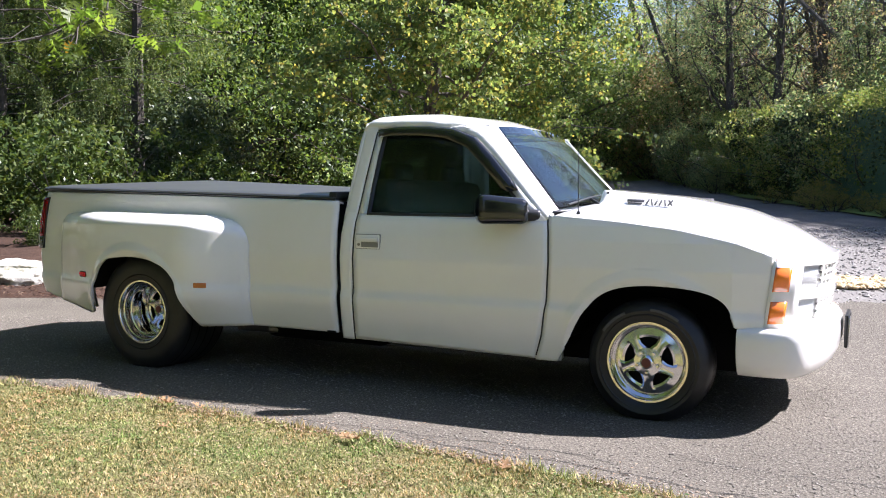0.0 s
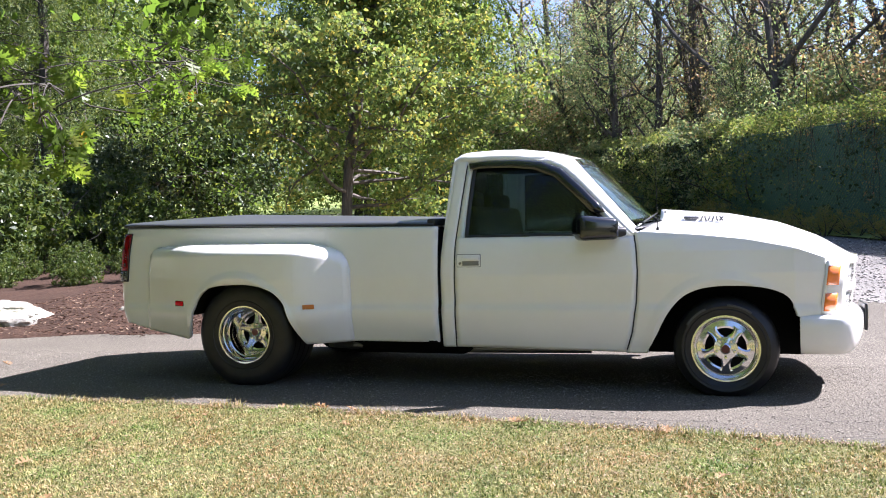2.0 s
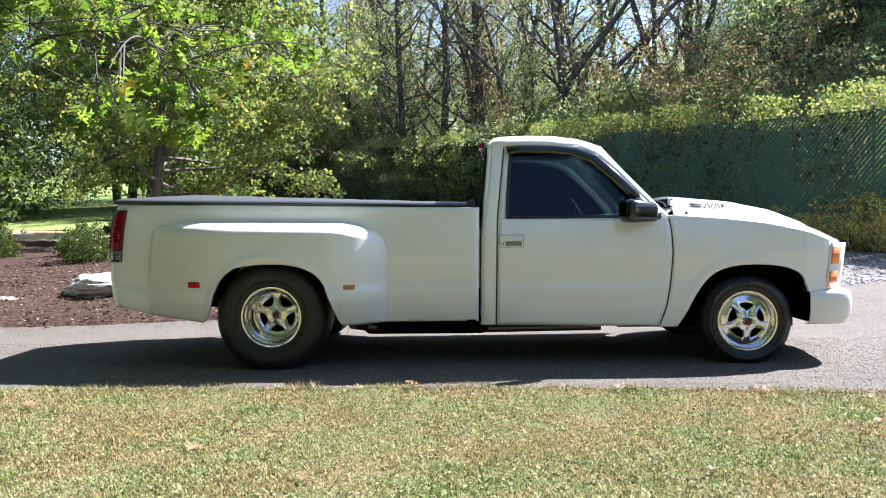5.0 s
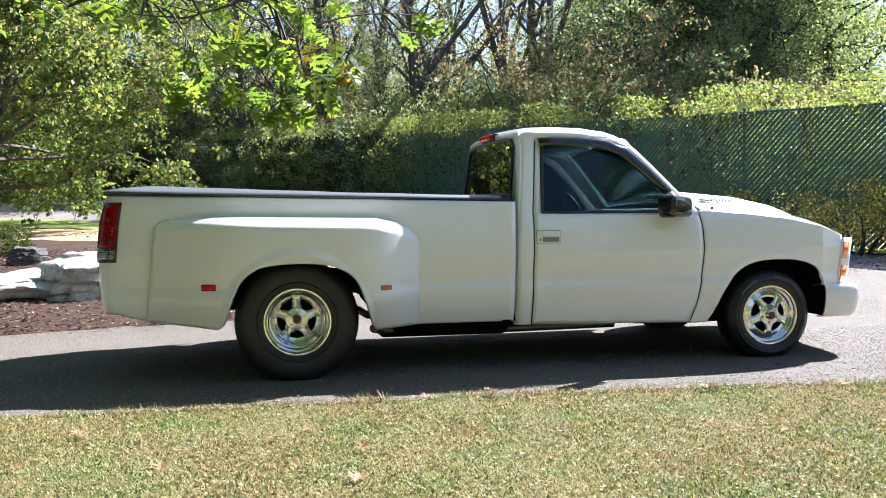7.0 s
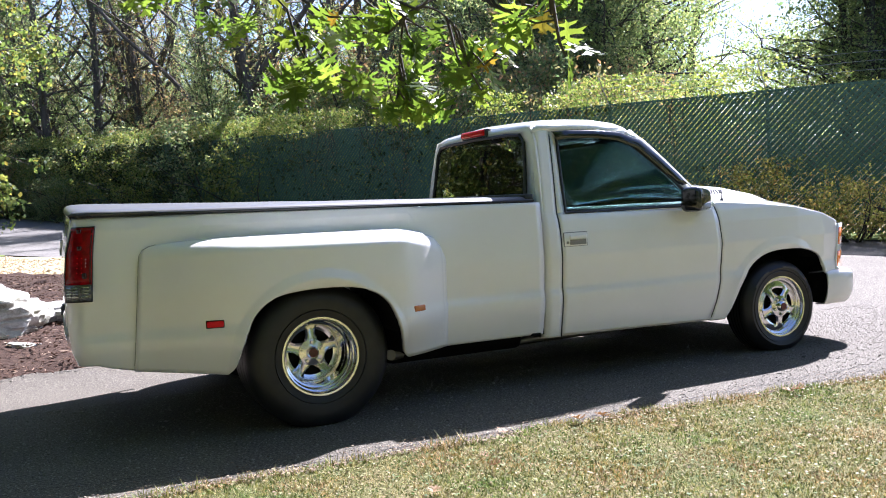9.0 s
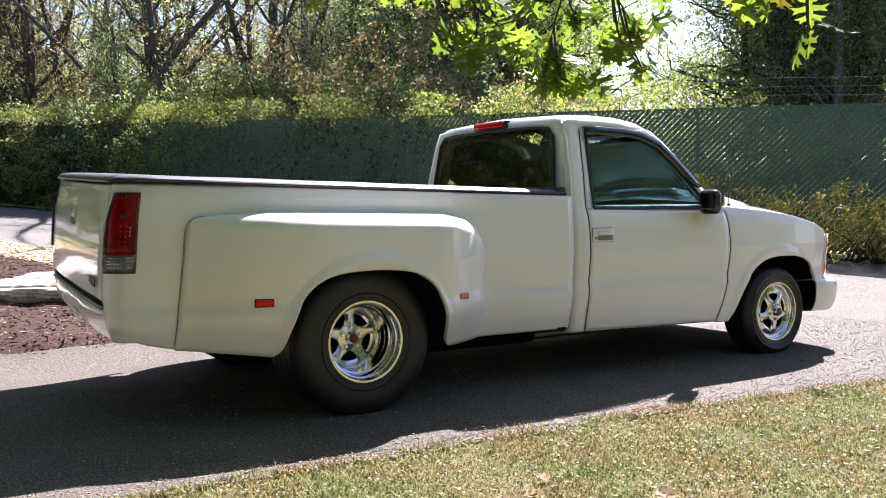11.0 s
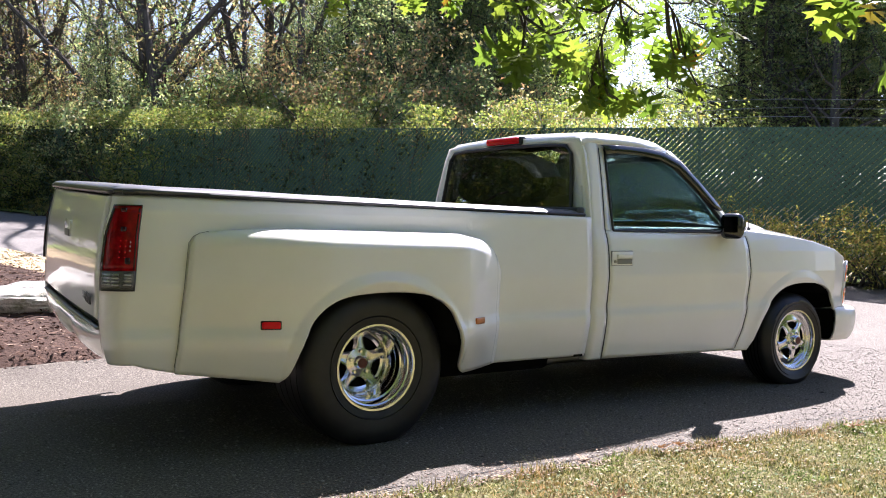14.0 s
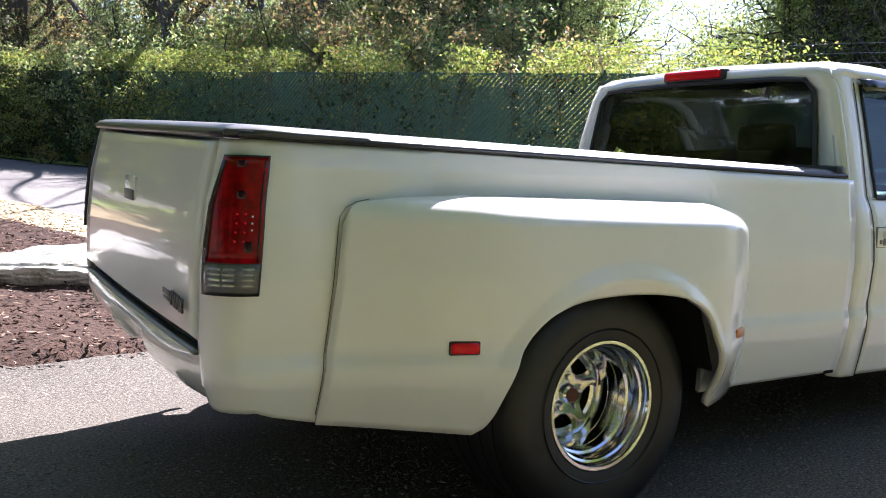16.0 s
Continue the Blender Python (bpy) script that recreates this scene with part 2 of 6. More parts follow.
FARLAWN = ground_mat("far_lawn", [(0.3, (0.12, 0.17, 0.04)), (0.7, (0.26, 0.32, 0.09))], [(0.3, (0.16, 0.22, 0.05)), (0.7, (0.27, 0.32, 0.10))], 9, 0.3, 0.6, 0.03)
BLADE = leaf_mat("grass_blade", [(0.06, 0.095, 0.022), (0.17, 0.20, 0.06), (0.31, 0.30, 0.12), (0.42, 0.37, 0.19), (0.50, 0.43, 0.26)], 0.6, 0.3, (1.1, 1.1, 0.9))
# green and straw-coloured patches across the lawn
_patch = ramp(BLADE, noise_out(BLADE, 1.9, 5, 0.7), [(0.36, (0.60, 0.84, 0.54)), (0.47, (0.92, 0.93, 0.85)), (0.58, (1.04, 0.81, 0.82))])
_clump = ramp(BLADE, noise_out(BLADE, 24, 3, 0.7), [(0.36, (0.35, 0.37, 0.30)), (0.5, (0.95, 0.95, 0.92)), (0.64, (1.25, 1.23, 1.2))])
_patch = mix(BLADE, 1.0, _patch, _clump, "MULTIPLY")
for _n in [n for n in BLADE.node_tree.nodes if n.type == "VALTORGB"][:1]:
    _mul = mix(BLADE, 1.0, _n.outputs[0], _patch, "MULTIPLY")
    for _l in list(_n.outputs[0].links):
        if _l.to_node != _mul.node:
            link(BLADE, _mul, _l.to_socket)
STONE = shader("limestone", (0.45, 0.43, 0.38), 0.9)
_f = noise_out(STONE, 7.0, 9, 0.75)
link(STONE, mix(STONE, ramp(STONE, noise_out(STONE, 2.2, 6, 0.7), [(0.52, (0, 0, 0)), (0.66, (1, 1, 1))]),
                ramp(STONE, _f, [(0.32, (0.22, 0.21, 0.18)), (0.47, (0.52, 0.50, 0.45)), (0.7, (0.74, 0.72, 0.66))]), (0.20, 0.20, 0.12)), base_input(STONE))
bump(STONE, _f, 1.0, 0.06)

# ---- ground ----
def fence_x(y):
    return 8.56 - 0.468 * (y - 8.43)


def fence_y(x):
    return 8.43 + (8.56 - x) / 0.468


def behind_fence(x, y):
    return ((x - 8.56) + 0.468 * (y - 8.43)) / 1.104


def land(x, y):
    """Height of the land: level under the truck, rising gently behind it, more steeply past the fence."""
    z = 0.012 * max(0.0, x) * ss(y / 2) + 0.054 * max(0.0, y - 1.0) * ss((y - 0.4) / 2.5)
    z += 0.02 * max(0.0, y - 20) * ss((4 - x) / 10)
    d = behind_fence(x, y)
    if d > 0:
        z += 0.07 * min(d, 25) + 0.01 * max(0.0, min(d, 120) - 25)
    return z


def spread(n, lo, hi, power=1.0):
    return [lo + (hi - lo) * (i / (n - 1)) ** power for i in range(n)]


xs = sorted(set([round(v, 3) for v in spread(26, 25, 500, 2.2)] + [round(-v, 3) for v in spread(26, 25, 500, 2.2)] + [round(v, 3) for v in lin(-25, 25, 41)]))
ys = sorted(set([round(v, 3) for v in spread(26, 40, 600, 2.2)] + [round(-v, 3) for v in spread(14, 10, 300, 2.2)] + [round(v, 3) for v in lin(-10, 40, 61)]))
tagged(mesh_object("ground", grid(xs, ys, lambda x, y: (x, y, land(x, y) - 0.05)), SOIL), "leaf-strewn dark soil reaching to the woods", "ground", kind="structure")


def strip(name, x0, x1, nx, near, far, nv, lift, material, label, category, rough=0.0, mound=0.0):
    """A sheet over the land between two edges, given as functions of x."""
    def f(u, v):
        a, b = near(u), far(u)
        y = a + (b - a) * v
        z = land(u, y) + lift + mound * math.sin(math.pi * v) ** 0.6
        if mound and v == 0:
            return (u, y, land(u, y) - 0.02)
        if rough:
            z += rough * noise.noise(Vector((u * 3.1, y * 3.1, 0)))
        return (u, y, z)
    return tagged(mesh_object(name, grid(lin(x0, x1, nx), lin(0, 1, nv), f), material), label, category, kind="structure")


def wob(x, amp, f, s=0.0):
    return amp * noise.noise(Vector((x * f, s, 0.3)))


def lawn_edge(x):
    return ip(x, [(-3, -1.92), (-1, -1.92), (1, -1.90), (2.3, -1.99), (3.3, -2.06), (4, -2.2), (6, -2.35), (12, -2.6)]) + wob(x, 0.05, 2.3) + wob(x, 0.03, 9, 4.0)


def mulch_edge(x):
    return ip(x, [(-30, -4), (-9, -0.6), (-5.5, 0.75), (-4.3, 1.1), (-3.7, 1.45), (-2.5, 1.58), (-1.6, 1.8), (-0.6, 1.98), (0.2, 2.3), (0.6, 2.9)]) + wob(x, 0.05, 3.0, 2.0)


def road_far(x):
    if x < 0.6:
        return mulch_edge(x) + 0.15
    return min(ip(x, [(0.6, 3.05), (1.2, 4.3), (2.5, 4.6), (4, 3.9), (5.5, 3.6), (9, 4.6)]) + wob(x, 0.15, 1.3, 8.0), fence_y(x) - 0.5)


def mulch_back(x):
    return ip(x, [(-30, 22), (-9, 13.6), (-5, 12.2), (-3.4, 11.7), (-0.85, 8.8), (-0.2, 6.8), (0.5, 4.0), (0.62, 3.1)])


strip("road", -30, 13.6, 160, lambda x: lawn_edge(x) - 0.15, road_far, 24, 0.0, ASPHALT, "worn grey asphalt driveway with pale stones showing", "driveway")
strip("gravel_lot", 0.3, 12.5, 60, lambda x: road_far(x) - 0.2, lambda x: max(road_far(x), fence_y(x) - 1.3), 30, -0.004, GRAVELGROUND, "grey loose gravel lot beside the fence", "gravel", rough=0.015)
strip("gravel_track", -22, 0.3, 60, lambda x: mulch_back(x) + ip(x, [(-22, 8), (-6, 7.2), (-3, 4.6), (-0.5, 3.5), (0.3, 3)]), lambda x: fence_y(x) - 1.3, 30, 0.0, GRAVELGROUND, "grey gravel track running along the fence", "gravel", rough=0.015)
strip("gravel_path", -22, 2.2, 60, lambda x: mulch_back(x) - 0.2 if x < 0.5 else ip(x, [(0.5, 4.0), (2.2, 5.8)]), lambda x: mulch_back(x) + 3.7 if x < 0.3 else ip(x, [(0.3, 9.0), (2.2, 6.4)]), 14, 0.012, YELLOWGRAVEL, "pale yellow gravel path behind the planting bed", "gravel path", rough=0.012)
strip("grass_strip", -22, -2.2, 40, lambda x: mulch_back(x) + 3.6, lambda x: mulch_back(x) + ip(x, [(-22, 8), (-6, 7.4), (-3, 4.8), (-2.2, 3.8)]), 10, 0.03, FARLAWN, "bright green grass strip beside the gravel track", "grass", rough=0.03)
strip("far_lawn", -60, -3, 40, lambda x: fence_y(max(x, -4)) - 1.0 if x > -9.5 else 22.5, lambda x: 90, 30, 0.02, FARLAWN, "sunlit mown lawn beyond the trees", "lawn", rough=0.05)
strip("fence_verge", -20, 13.2, 80, lambda x: fence_y(x) - 1.75 + wob(x, 0.4, 1.1, 6.0), lambda x: fence_y(x) + 0.3, 6, 0.03, FARLAWN, "rough green grass verge along the fence", "grass", rough=0.04)
strip("gravel_yard", 6.5, 40, 40, lambda x: fence_y(min(x, 13.5)) + 0.3 if x < 13.5 else -2.5, lambda x: max(fence_y(min(x, 13.5)) + 0.5, 13.0), 20, -0.03, YELLOWGRAVEL, "pale gravel yard behind the fence", "gravel", rough=0.02)
strip("planting_bed", -16, 0.6, 90, mulch_edge, mulch_back, 40, 0.03, MULCH, "dark brown bark mulch planting bed", "mulch bed", rough=0.05, mound=0.06)
strip("lawn", -16, 13.5, 120, lambda x: -40, lawn_edge, 60, 0.02, LAWN, "dry yellow-green mown lawn beside the driveway", "lawn", rough=0.01)

# dark cracks wandering along the worn edge of the driveway
CRACK = shader("crack", (0.012, 0.011, 0.010), 0.95)


def crack(x0, x1, off, seed, width):
    pts = lin(x0, x1, int((x1 - x0) / 0.03))
    line = [(x, lawn_edge(x) * 0.6 - 0.78 + off + wob(x, 0.10, 1.4, seed) + wob(x, 0.035, 8.0, seed + 3)) for x in pts]
    data = grid(range(len(line)), [-1, 1], lambda i, v: (line[i][0] + 0.006 * noise.noise(Vector((i * 0.9, v, seed))), line[i][1] + v * width * (0.45 + 0.55 * abs(noise.noise(Vector((line[i][0] * 11, seed, 1.5))))), 0.003))
    return tagged(mesh_object("crack", data, CRACK, smooth=False), "thin dark crack in the asphalt near the lawn", "crack", "cracks in the driveway", "structure")


for x0, x1, off, seed, width in ((-2.6, 1.4, 0.14, 1.0, 0.006), (0.6, 3.4, 0.26, 2.0, 0.005), (2.4, 6.0, 0.16, 3.0, 0.006), (-3.6, -0.8, 0.42, 4.0, 0.005), (3.6, 6.6, 0.55, 5.0, 0.004)):
    crack(x0, x1, off, seed, width)

# ---- the truck ----
truck = thing("pickup_truck", "white lowered single-cab pickup with wide rear fenders on asphalt", "pickup truck")
BODY = [(0.25, 0.915), (0.40, 0.945), (0.50, 0.962), (0.54, 0.9655), (0.552, 0.9645), (0.582, 0.9565), (0.60, 0.9565), (0.65, 0.963), (0.78, 0.974), (0.92, 0.962), (1.0, 0.942), (1.05, 0.918), (1.30, 0.855), (1.50, 0.797), (1.56, 0.778), (1.60, 0.74)]
BEDSIDE = [(0.25, 0.90), (0.40, 0.94), (0.50, 0.962), (0.54, 0.9655), (0.552, 0.9645), (0.582, 0.9565), (0.60, 0.9565), (0.65, 0.962), (0.78, 0.970), (0.95, 0.962), (1.06, 0.948), (1.10, 0.945), (1.14, 0.932), (1.2, 0.91)]
TAPER = [(-1.16, -0.040), (-1.13, -0.036), (-1.10, -0.032), (-1.0, -0.021), (-0.6, -0.005), (-0.3, 0), (3.1, 0), (3.5, -0.012), (3.75, -0.035), (3.9, -0.075), (3.97, -0.11)]


def half(x, z):
    return ip(z, BODY) + ip(x, TAPER)


def half_bed(x, z):
    return ip(z, BEDSIDE) + ip(x, TAPER)


def rounded(pts, times):
    for _ in range(times):
        out = [pts[0]]
        for a, b in zip(pts, pts[1:]):
            out += [(a[0] * 0.75 + b[0] * 0.25, a[1] * 0.75 + b[1] * 0.25), (a[0] * 0.25 + b[0] * 0.75, a[1] * 0.25 + b[1] * 0.75)]
        pts = out + [pts[-1]]
    return pts


REAR_ARCH = [(-0.50, 0.33), (-0.465, 0.36), (-0.44, 0.48), (-0.40, 0.61), (-0.33, 0.69), (-0.24, 0.725), (-0.1, 0.738), (0.05, 0.74), (0.18, 0.725), (0.28, 0.69), (0.355, 0.62), (0.40, 0.51), (0.43, 0.41), (0.465, 0.315), (0.49, 0.305)]
FRONT_ARCH = [(2.865, 0.27), (2.885, 0.33), (2.93, 0.48), (3.0, 0.60), (3.1, 0.67), (3.25, 0.70), (3.46, 0.70), (3.62, 0.68), (3.725, 0.63), (3.775, 0.55), (3.79, 0.51)]
REAR_ARCH = rounded([(x + 0.018, z) for x, z in REAR_ARCH], 2)
FRONT_ARCH = rounded(FRONT_ARCH, 2)
BED_LOW = [(-1.16, 0.46), (-1.10, 0.42), (-0.95, 0.385), (-0.6, 0.345)] + REAR_ARCH + [(0.81, 0.315), (1.45, 0.315)]


def bed_low(x):
    return ip(x, BED_LOW)


def bed_top(x):
    return 1.169 - 0.020 * (x + 1.04)


def dense(lo, hi, n, extra):
    return sorted(set(round(v, 4) for v in lin(lo, hi, n) + extra))


def flipped(data):
    return data[0], [tuple(reversed(f)) for f in data[1]]


def side_panel(us, vs, low, top, wid, left=None, right=None):
    x0, x1 = us[0], us[-1]

    def f(u, v):
        z = low(u) + (top(u) - low(u)) * v
        x = u
        if left or right:
            a = left(z) if left else x0
            b = right(z) if right else x1
            x = a + (b - a) * (u - x0) / (x1 - x0)
        return (x, -wid(x, z), z)
    return grid(us, vs, f)


us = dense(-1.115, 1.445, 60, [p[0] for p in REAR_ARCH] + lin(-0.5, -0.3, 14) + lin(0.28, 0.5, 14) + [-0.62, -0.58, 0.58, 0.62])


def bed_rear(z):
    return ip(z, [(0.40, -1.085), (0.55, -1.125), (0.75, -1.12), (1.0, -1.10), (1.17, -1.075)])


def rear_x(y, z):
    return -1.206 - 0.016 * (1 - (y / 0.92) ** 2) + ip(z, [(0.3, 0.09), (0.40, 0.035), (0.5, 0.0), (0.62, -0.012), (0.8, -0.01), (1.0, 0.008), (1.17, 0.045)])


def bed_corner(u, z):
    """The rounded rear corner, from the bed side (u = 0) round to the tailgate (u = 1)."""
    a = u * math.pi / 2
    xr, w = bed_rear(z), half_bed(bed_rear(z), z)
    dx = rear_x(0.81, z) - xr
    return (xr + dx * math.sin(a), -(w - 0.12 * abs(dx) * math.sin(a) * (1 - u) + (0.81 - w) * (1 - math.cos(a))), z)


def welded(data):
    bm = bmesh.new()
    vs = [bm.verts.new(p) for p in data[0]]
    for f in data[1]:
        bm.faces.new([vs[k] for k in f])
    bmesh.ops.remove_doubles(bm, verts=bm.verts, dist=2e-4)
    return from_bm(bm)


def bed_front(z):
    return ip(z, [(0.3, 1.443), (0.6, 1.448), (1.15, 1.456)])


def by_height(us, low, top, wid, rows, left=None, right=None):
    """A body panel between a lower and an upper edge; rows: how many rows of faces."""
    return side_panel(us, lin(0, 1, rows), low, top, wid, left, right)


ROWS_OF_PANEL = 56


def flare_rear(z):
    return -0.925 + 0.055 * (z - 0.375) / 0.57


def flare_top(x):
    return ip(x, [(-0.910, 0.95), (-0.915, 0.985), (-0.88, 1.008), (-0.75, 1.024), (-0.5, 1.035), (0.5, 1.02), (0.64, 0.995), (0.73, 0.955), (0.775, 0.90), (0.80, 0.83)])


FLARE_OUT = [(-1.0, 0.007), (-0.925, 0.008), (-0.85, 0.028), (-0.75, 0.060), (-0.6, 0.113), (-0.45, 0.162), (-0.3, 0.192), (-0.1, 0.213), (0.1, 0.227), (0.3, 0.235), (0.42, 0.234), (0.5, 0.215), (0.6, 0.158), (0.68, 0.098), (0.75, 0.042), (0.803, 0.0), (0.9, 0.0)]


def bulge(x, z):
    """How far the wide fender stands out from the bed: widest before the wheel, then falling away to the front."""
    edge = max(0.0, 1 - max(0.0, 1 - (flare_top(x) - z) / 0.085) ** 2) ** 0.5
    out = sum(ip(x + d, FLARE_OUT) for d in (-0.04, -0.02, 0.0, 0.02, 0.04)) / 5
    if x > 0.76:
        out *= (0.803 - x) / 0.043
    return max(0.0, out) * edge * (0.93 + 0.07 * ss((z - 0.3) / 0.25)) * (1 - 0.24 * ss((0.50 - z) / 0.22) * ss((x - 0.3) / 0.14))


def half_flare(x, z):
    lip = 0.018 * max(0.0, 1 - abs((x ** 2 + (z - 0.36) ** 2) ** 0.5 - 0.43) / 0.05)
    return half_bed(x, z) + 0.004 + bulge(x, z) + lip


for side in (0, 1):
    def put(data):
        return mirror(data) if side else data
    skin_side = by_height(us, lambda x: max(bed_low(x), ip(x, [(-0.62, 0.3), (-0.58, 0.85), (0.58, 0.85), (0.62, 0.3)])), bed_top, half_bed, ROWS_OF_PANEL, bed_rear, bed_front)
    skin_corner = grid(lin(1, 0, 12), lin(0, 1, ROWS_OF_PANEL), lambda u, v: bed_corner(u, bed_low(us[0]) + (bed_top(us[0]) - bed_low(us[0])) * v))
    part("bed_side", put(welded(cat(skin_side, skin_corner))), PAINT, truck, thick=0.02)
    fu = dense(-0.925, 0.80, 70, [p[0] for p in REAR_ARCH] + lin(-0.5, -0.3, 12) + lin(0.28, 0.5, 12) + lin(0.62, 0.80, 14))
    part("fender_flare", put(side_panel(fu, [1 - (1 - v) ** 1.6 for v in lin(0, 1, 50)], bed_low, flare_top, half_flare, flare_rear)), PAINT, truck, thick=0.022, sharp=50)
    part("flare_seam", put(tube([(flare_rear(z) - 0.002, -half_bed(flare_rear(z), z) - 0.003, z) for z in lin(0.41, 0.93, 16)] + [(x, -half_bed(x, 0.98) - 0.003, z) for x, z in ((-0.868, 0.965), (-0.85, 0.992), (-0.82, 1.008), (-0.78, 1.016))], 0.0010, 5)), GREYLINE, truck, "thin dark seam")
    door_rear = lambda z: ip(z, [(0.28, 1.568), (1.03, 1.582), (1.56, 1.64)])
    door_front = lambda z: ip(z, [(0.26, 2.72), (0.40, 2.765), (0.59, 2.795), (0.79, 2.808), (0.95, 2.80), (1.06, 2.782)])
    door_low = lambda x: ip(x, [(1.5, 0.298), (2.8, 0.272)])
    belt = lambda x: ip(x, [(1.5, 1.045), (2.8, 1.02)])
    door = part("door", put(by_height(lin(1.57, 2.80, 36), door_low, belt, half, ROWS_OF_PANEL, lambda z: door_rear(z) + 0.005, lambda z: door_front(z) - 0.005)), PAINT, truck, thick=0.03)
    outer = [(1.588, 1.045), (1.60, 1.2), (1.62, 1.4), (1.642, 1.558), (1.80, 1.567), (2.0, 1.563), (2.16, 1.545), (2.30, 1.492), (2.43, 1.375), (2.553, 1.25), (2.685, 1.115), (2.782, 1.022), (2.65, 1.025), (2.4, 1.03), (2.1, 1.035), (1.8, 1.04)]
    inner = [(1.652, 1.045), (1.662, 1.2), (1.678, 1.4), (1.69, 1.528), (1.80, 1.536), (1.98, 1.532), (2.13, 1.507), (2.25, 1.455), (2.38, 1.345), (2.50, 1.228), (2.60, 1.118), (2.655, 1.045), (2.58, 1.044), (2.4, 1.044), (2.1, 1.045), (1.8, 1.045)]
    skin = lambda pts, d: [(x, -(half(x, z) + d), z) for x, z in pts]
    part("window_frame", put(flipped(ring(skin(outer, 0.0), skin(inner, -0.006)))), PAINT, door, thick=0.03)
    shrink = lambda pts, k: [(2.1 + (x - 2.1) * k, 1.27 + (z - 1.27) * (k - 0.015)) for x, z in pts]
    part("window_seal", put(flipped(ring(skin([(2.1 + (x - 2.1) * 1.012, 1.27 + (z - 1.27) * 1.02) for x, z in inner], 0.006), skin(shrink(inner, 0.965), -0.012)))), GREYLINE, door, "black rubber window seal", thick=0.012)
    pane = skin(shrink(inner, 0.985), -0.014)
    part("window_pane", put((pane, [tuple(range(len(pane)))])), GLASS, door, "dark tinted side glass", thick=0.004, smooth=False)
    vis = [p for p in outer[3:10]]
    top_edge = [(1.652, 1.556)] + [(x - 0.001, z - 0.001) for x, z in vis[1:]] + [(2.60, 1.185)]
    low_edge = [(2.555, 1.175)] + [(x - 0.047, z - 0.056) for x, z in reversed(vis[1:])] + [(1.668, 1.500)]
    fold = [(x * 0.85 + x2 * 0.15, z * 0.85 + z2 * 0.15) for (x, z), (x2, z2) in zip(top_edge, reversed(low_edge))]
    n_ = len(top_edge)
    guard = skin(top_edge, 0.008) + skin(fold, 0.026) + skin(list(reversed(low_edge)), 0.030)
    part("rain_guard", put((guard, [(k * n_ + i_, k * n_ + i_ + 1, (k + 1) * n_ + i_ + 1, (k + 1) * n_ + i_) for k in range(2) for i_ in range(n_ - 1)])), MIRRORCAP, door, "smoked black rain guard", thick=0.003, sharp=60)
    handle = part("door_handle", put(cat(box((1.68, -half(1.68, 0.88) - 0.001, 0.88), (0.165, 0.012, 0.084), 0.005))), PAINT, door)
    part("handle_seam", put(box((1.68, -half(1.68, 0.88) + 0.0005, 0.88), (0.171, 0.012, 0.090), 0.005)), RECESS, handle)
    # no hollow here: a grey plate paints the shadow under the grip
    part("handle_recess", put(box((1.695, -half(1.68, 0.866) - 0.0065, 0.862), (0.115, 0.006, 0.03), 0.002)), RECESS, handle, "grey plate coloured as the grip recess shadow")
    part("handle_grip", put(box((1.695, -half(1.68, 0.89) - 0.012, 0.893), (0.12, 0.014, 0.026), 0.005)), PAINT, handle)
    part("lock_cylinder", put(moved(lathe([(0.0, -0.004), (0.008, -0.004), (0.009, 0.004)], 12), Matrix.Translation((1.62, -half(1.62, 0.86) - 0.008, 0.862)))), STEEL, handle)
    # dark shut lines round the door
    for edge, z1 in ((lambda z: door_front(z), 1.03), (lambda z: door_rear(z), 1.54)):
        part("shut_line", put(grid([-0.0042, 0.0042], lin(0.285, z1, 24), lambda u, z: (edge(z) + u, -half(edge(z), z) - 0.001, z))), GREYLINE, door, "dark door gap")
    # mirror
    head = box((0, 0, 0), (0.28, 0.14, 0.160), 0.040, 5)
    head = ([(x, y * (1 - 0.9 * max(0.0, x)), z * (1 - 1.2 * max(0.0, x)) - 0.08 * max(0.0, x)) for x, y, z in head[0]], head[1])
    mir = part("door_mirror", put(moved(head, pose(2.562, -1.035, 1.081, 0, 0, 34))), MIRRORCAP, truck, "glossy black door mirror")
    part("mirror_arm", put(box((2.665, -0.935, 1.05), (0.16, 0.06, 0.065), 0.022, 3, pose(0, 0, 0, 0, 0, 30))), BLACK, mir)
    part("mirror_glass", put(box((2.436, -1.118, 1.092), (0.006, 0.085, 0.10), 0.002, 1, pose(0, 0, 0, 0, 0, 30))), MIRROR, mir, "dark silvered mirror glass")
    # front fender
    fender_top = lambda x: ip(x, [(2.7, 1.055), (2.83, 1.05), (3.2, 1.02), (3.48, 0.985), (3.75, 0.93), (3.96, 0.86)])
    fender_low = lambda x: ip(x, [(2.72, 0.262), (2.865, 0.262)] + FRONT_ARCH[2:] + [(3.797, 0.505), (3.96, 0.505)])
    fs = dense(2.74, 3.95, 50, [p[0] for p in FRONT_ARCH] + lin(2.86, 3.0, 12) + lin(3.68, 3.80, 12))
    wheel_lip = lambda x, z: half(x, z) + 0.012 * max(0.0, 1 - abs(((x - 3.335) ** 2 + (z - 0.29) ** 2) ** 0.5 - 0.45) / 0.05)
    part("front_fender", put(by_height(fs, fender_low, fender_top, wheel_lip, ROWS_OF_PANEL, lambda z: door_front(z) + 0.004, lambda z: ip(z, [(0.5, 3.915), (0.86, 3.945)]))), PAINT, truck, thick=0.022)
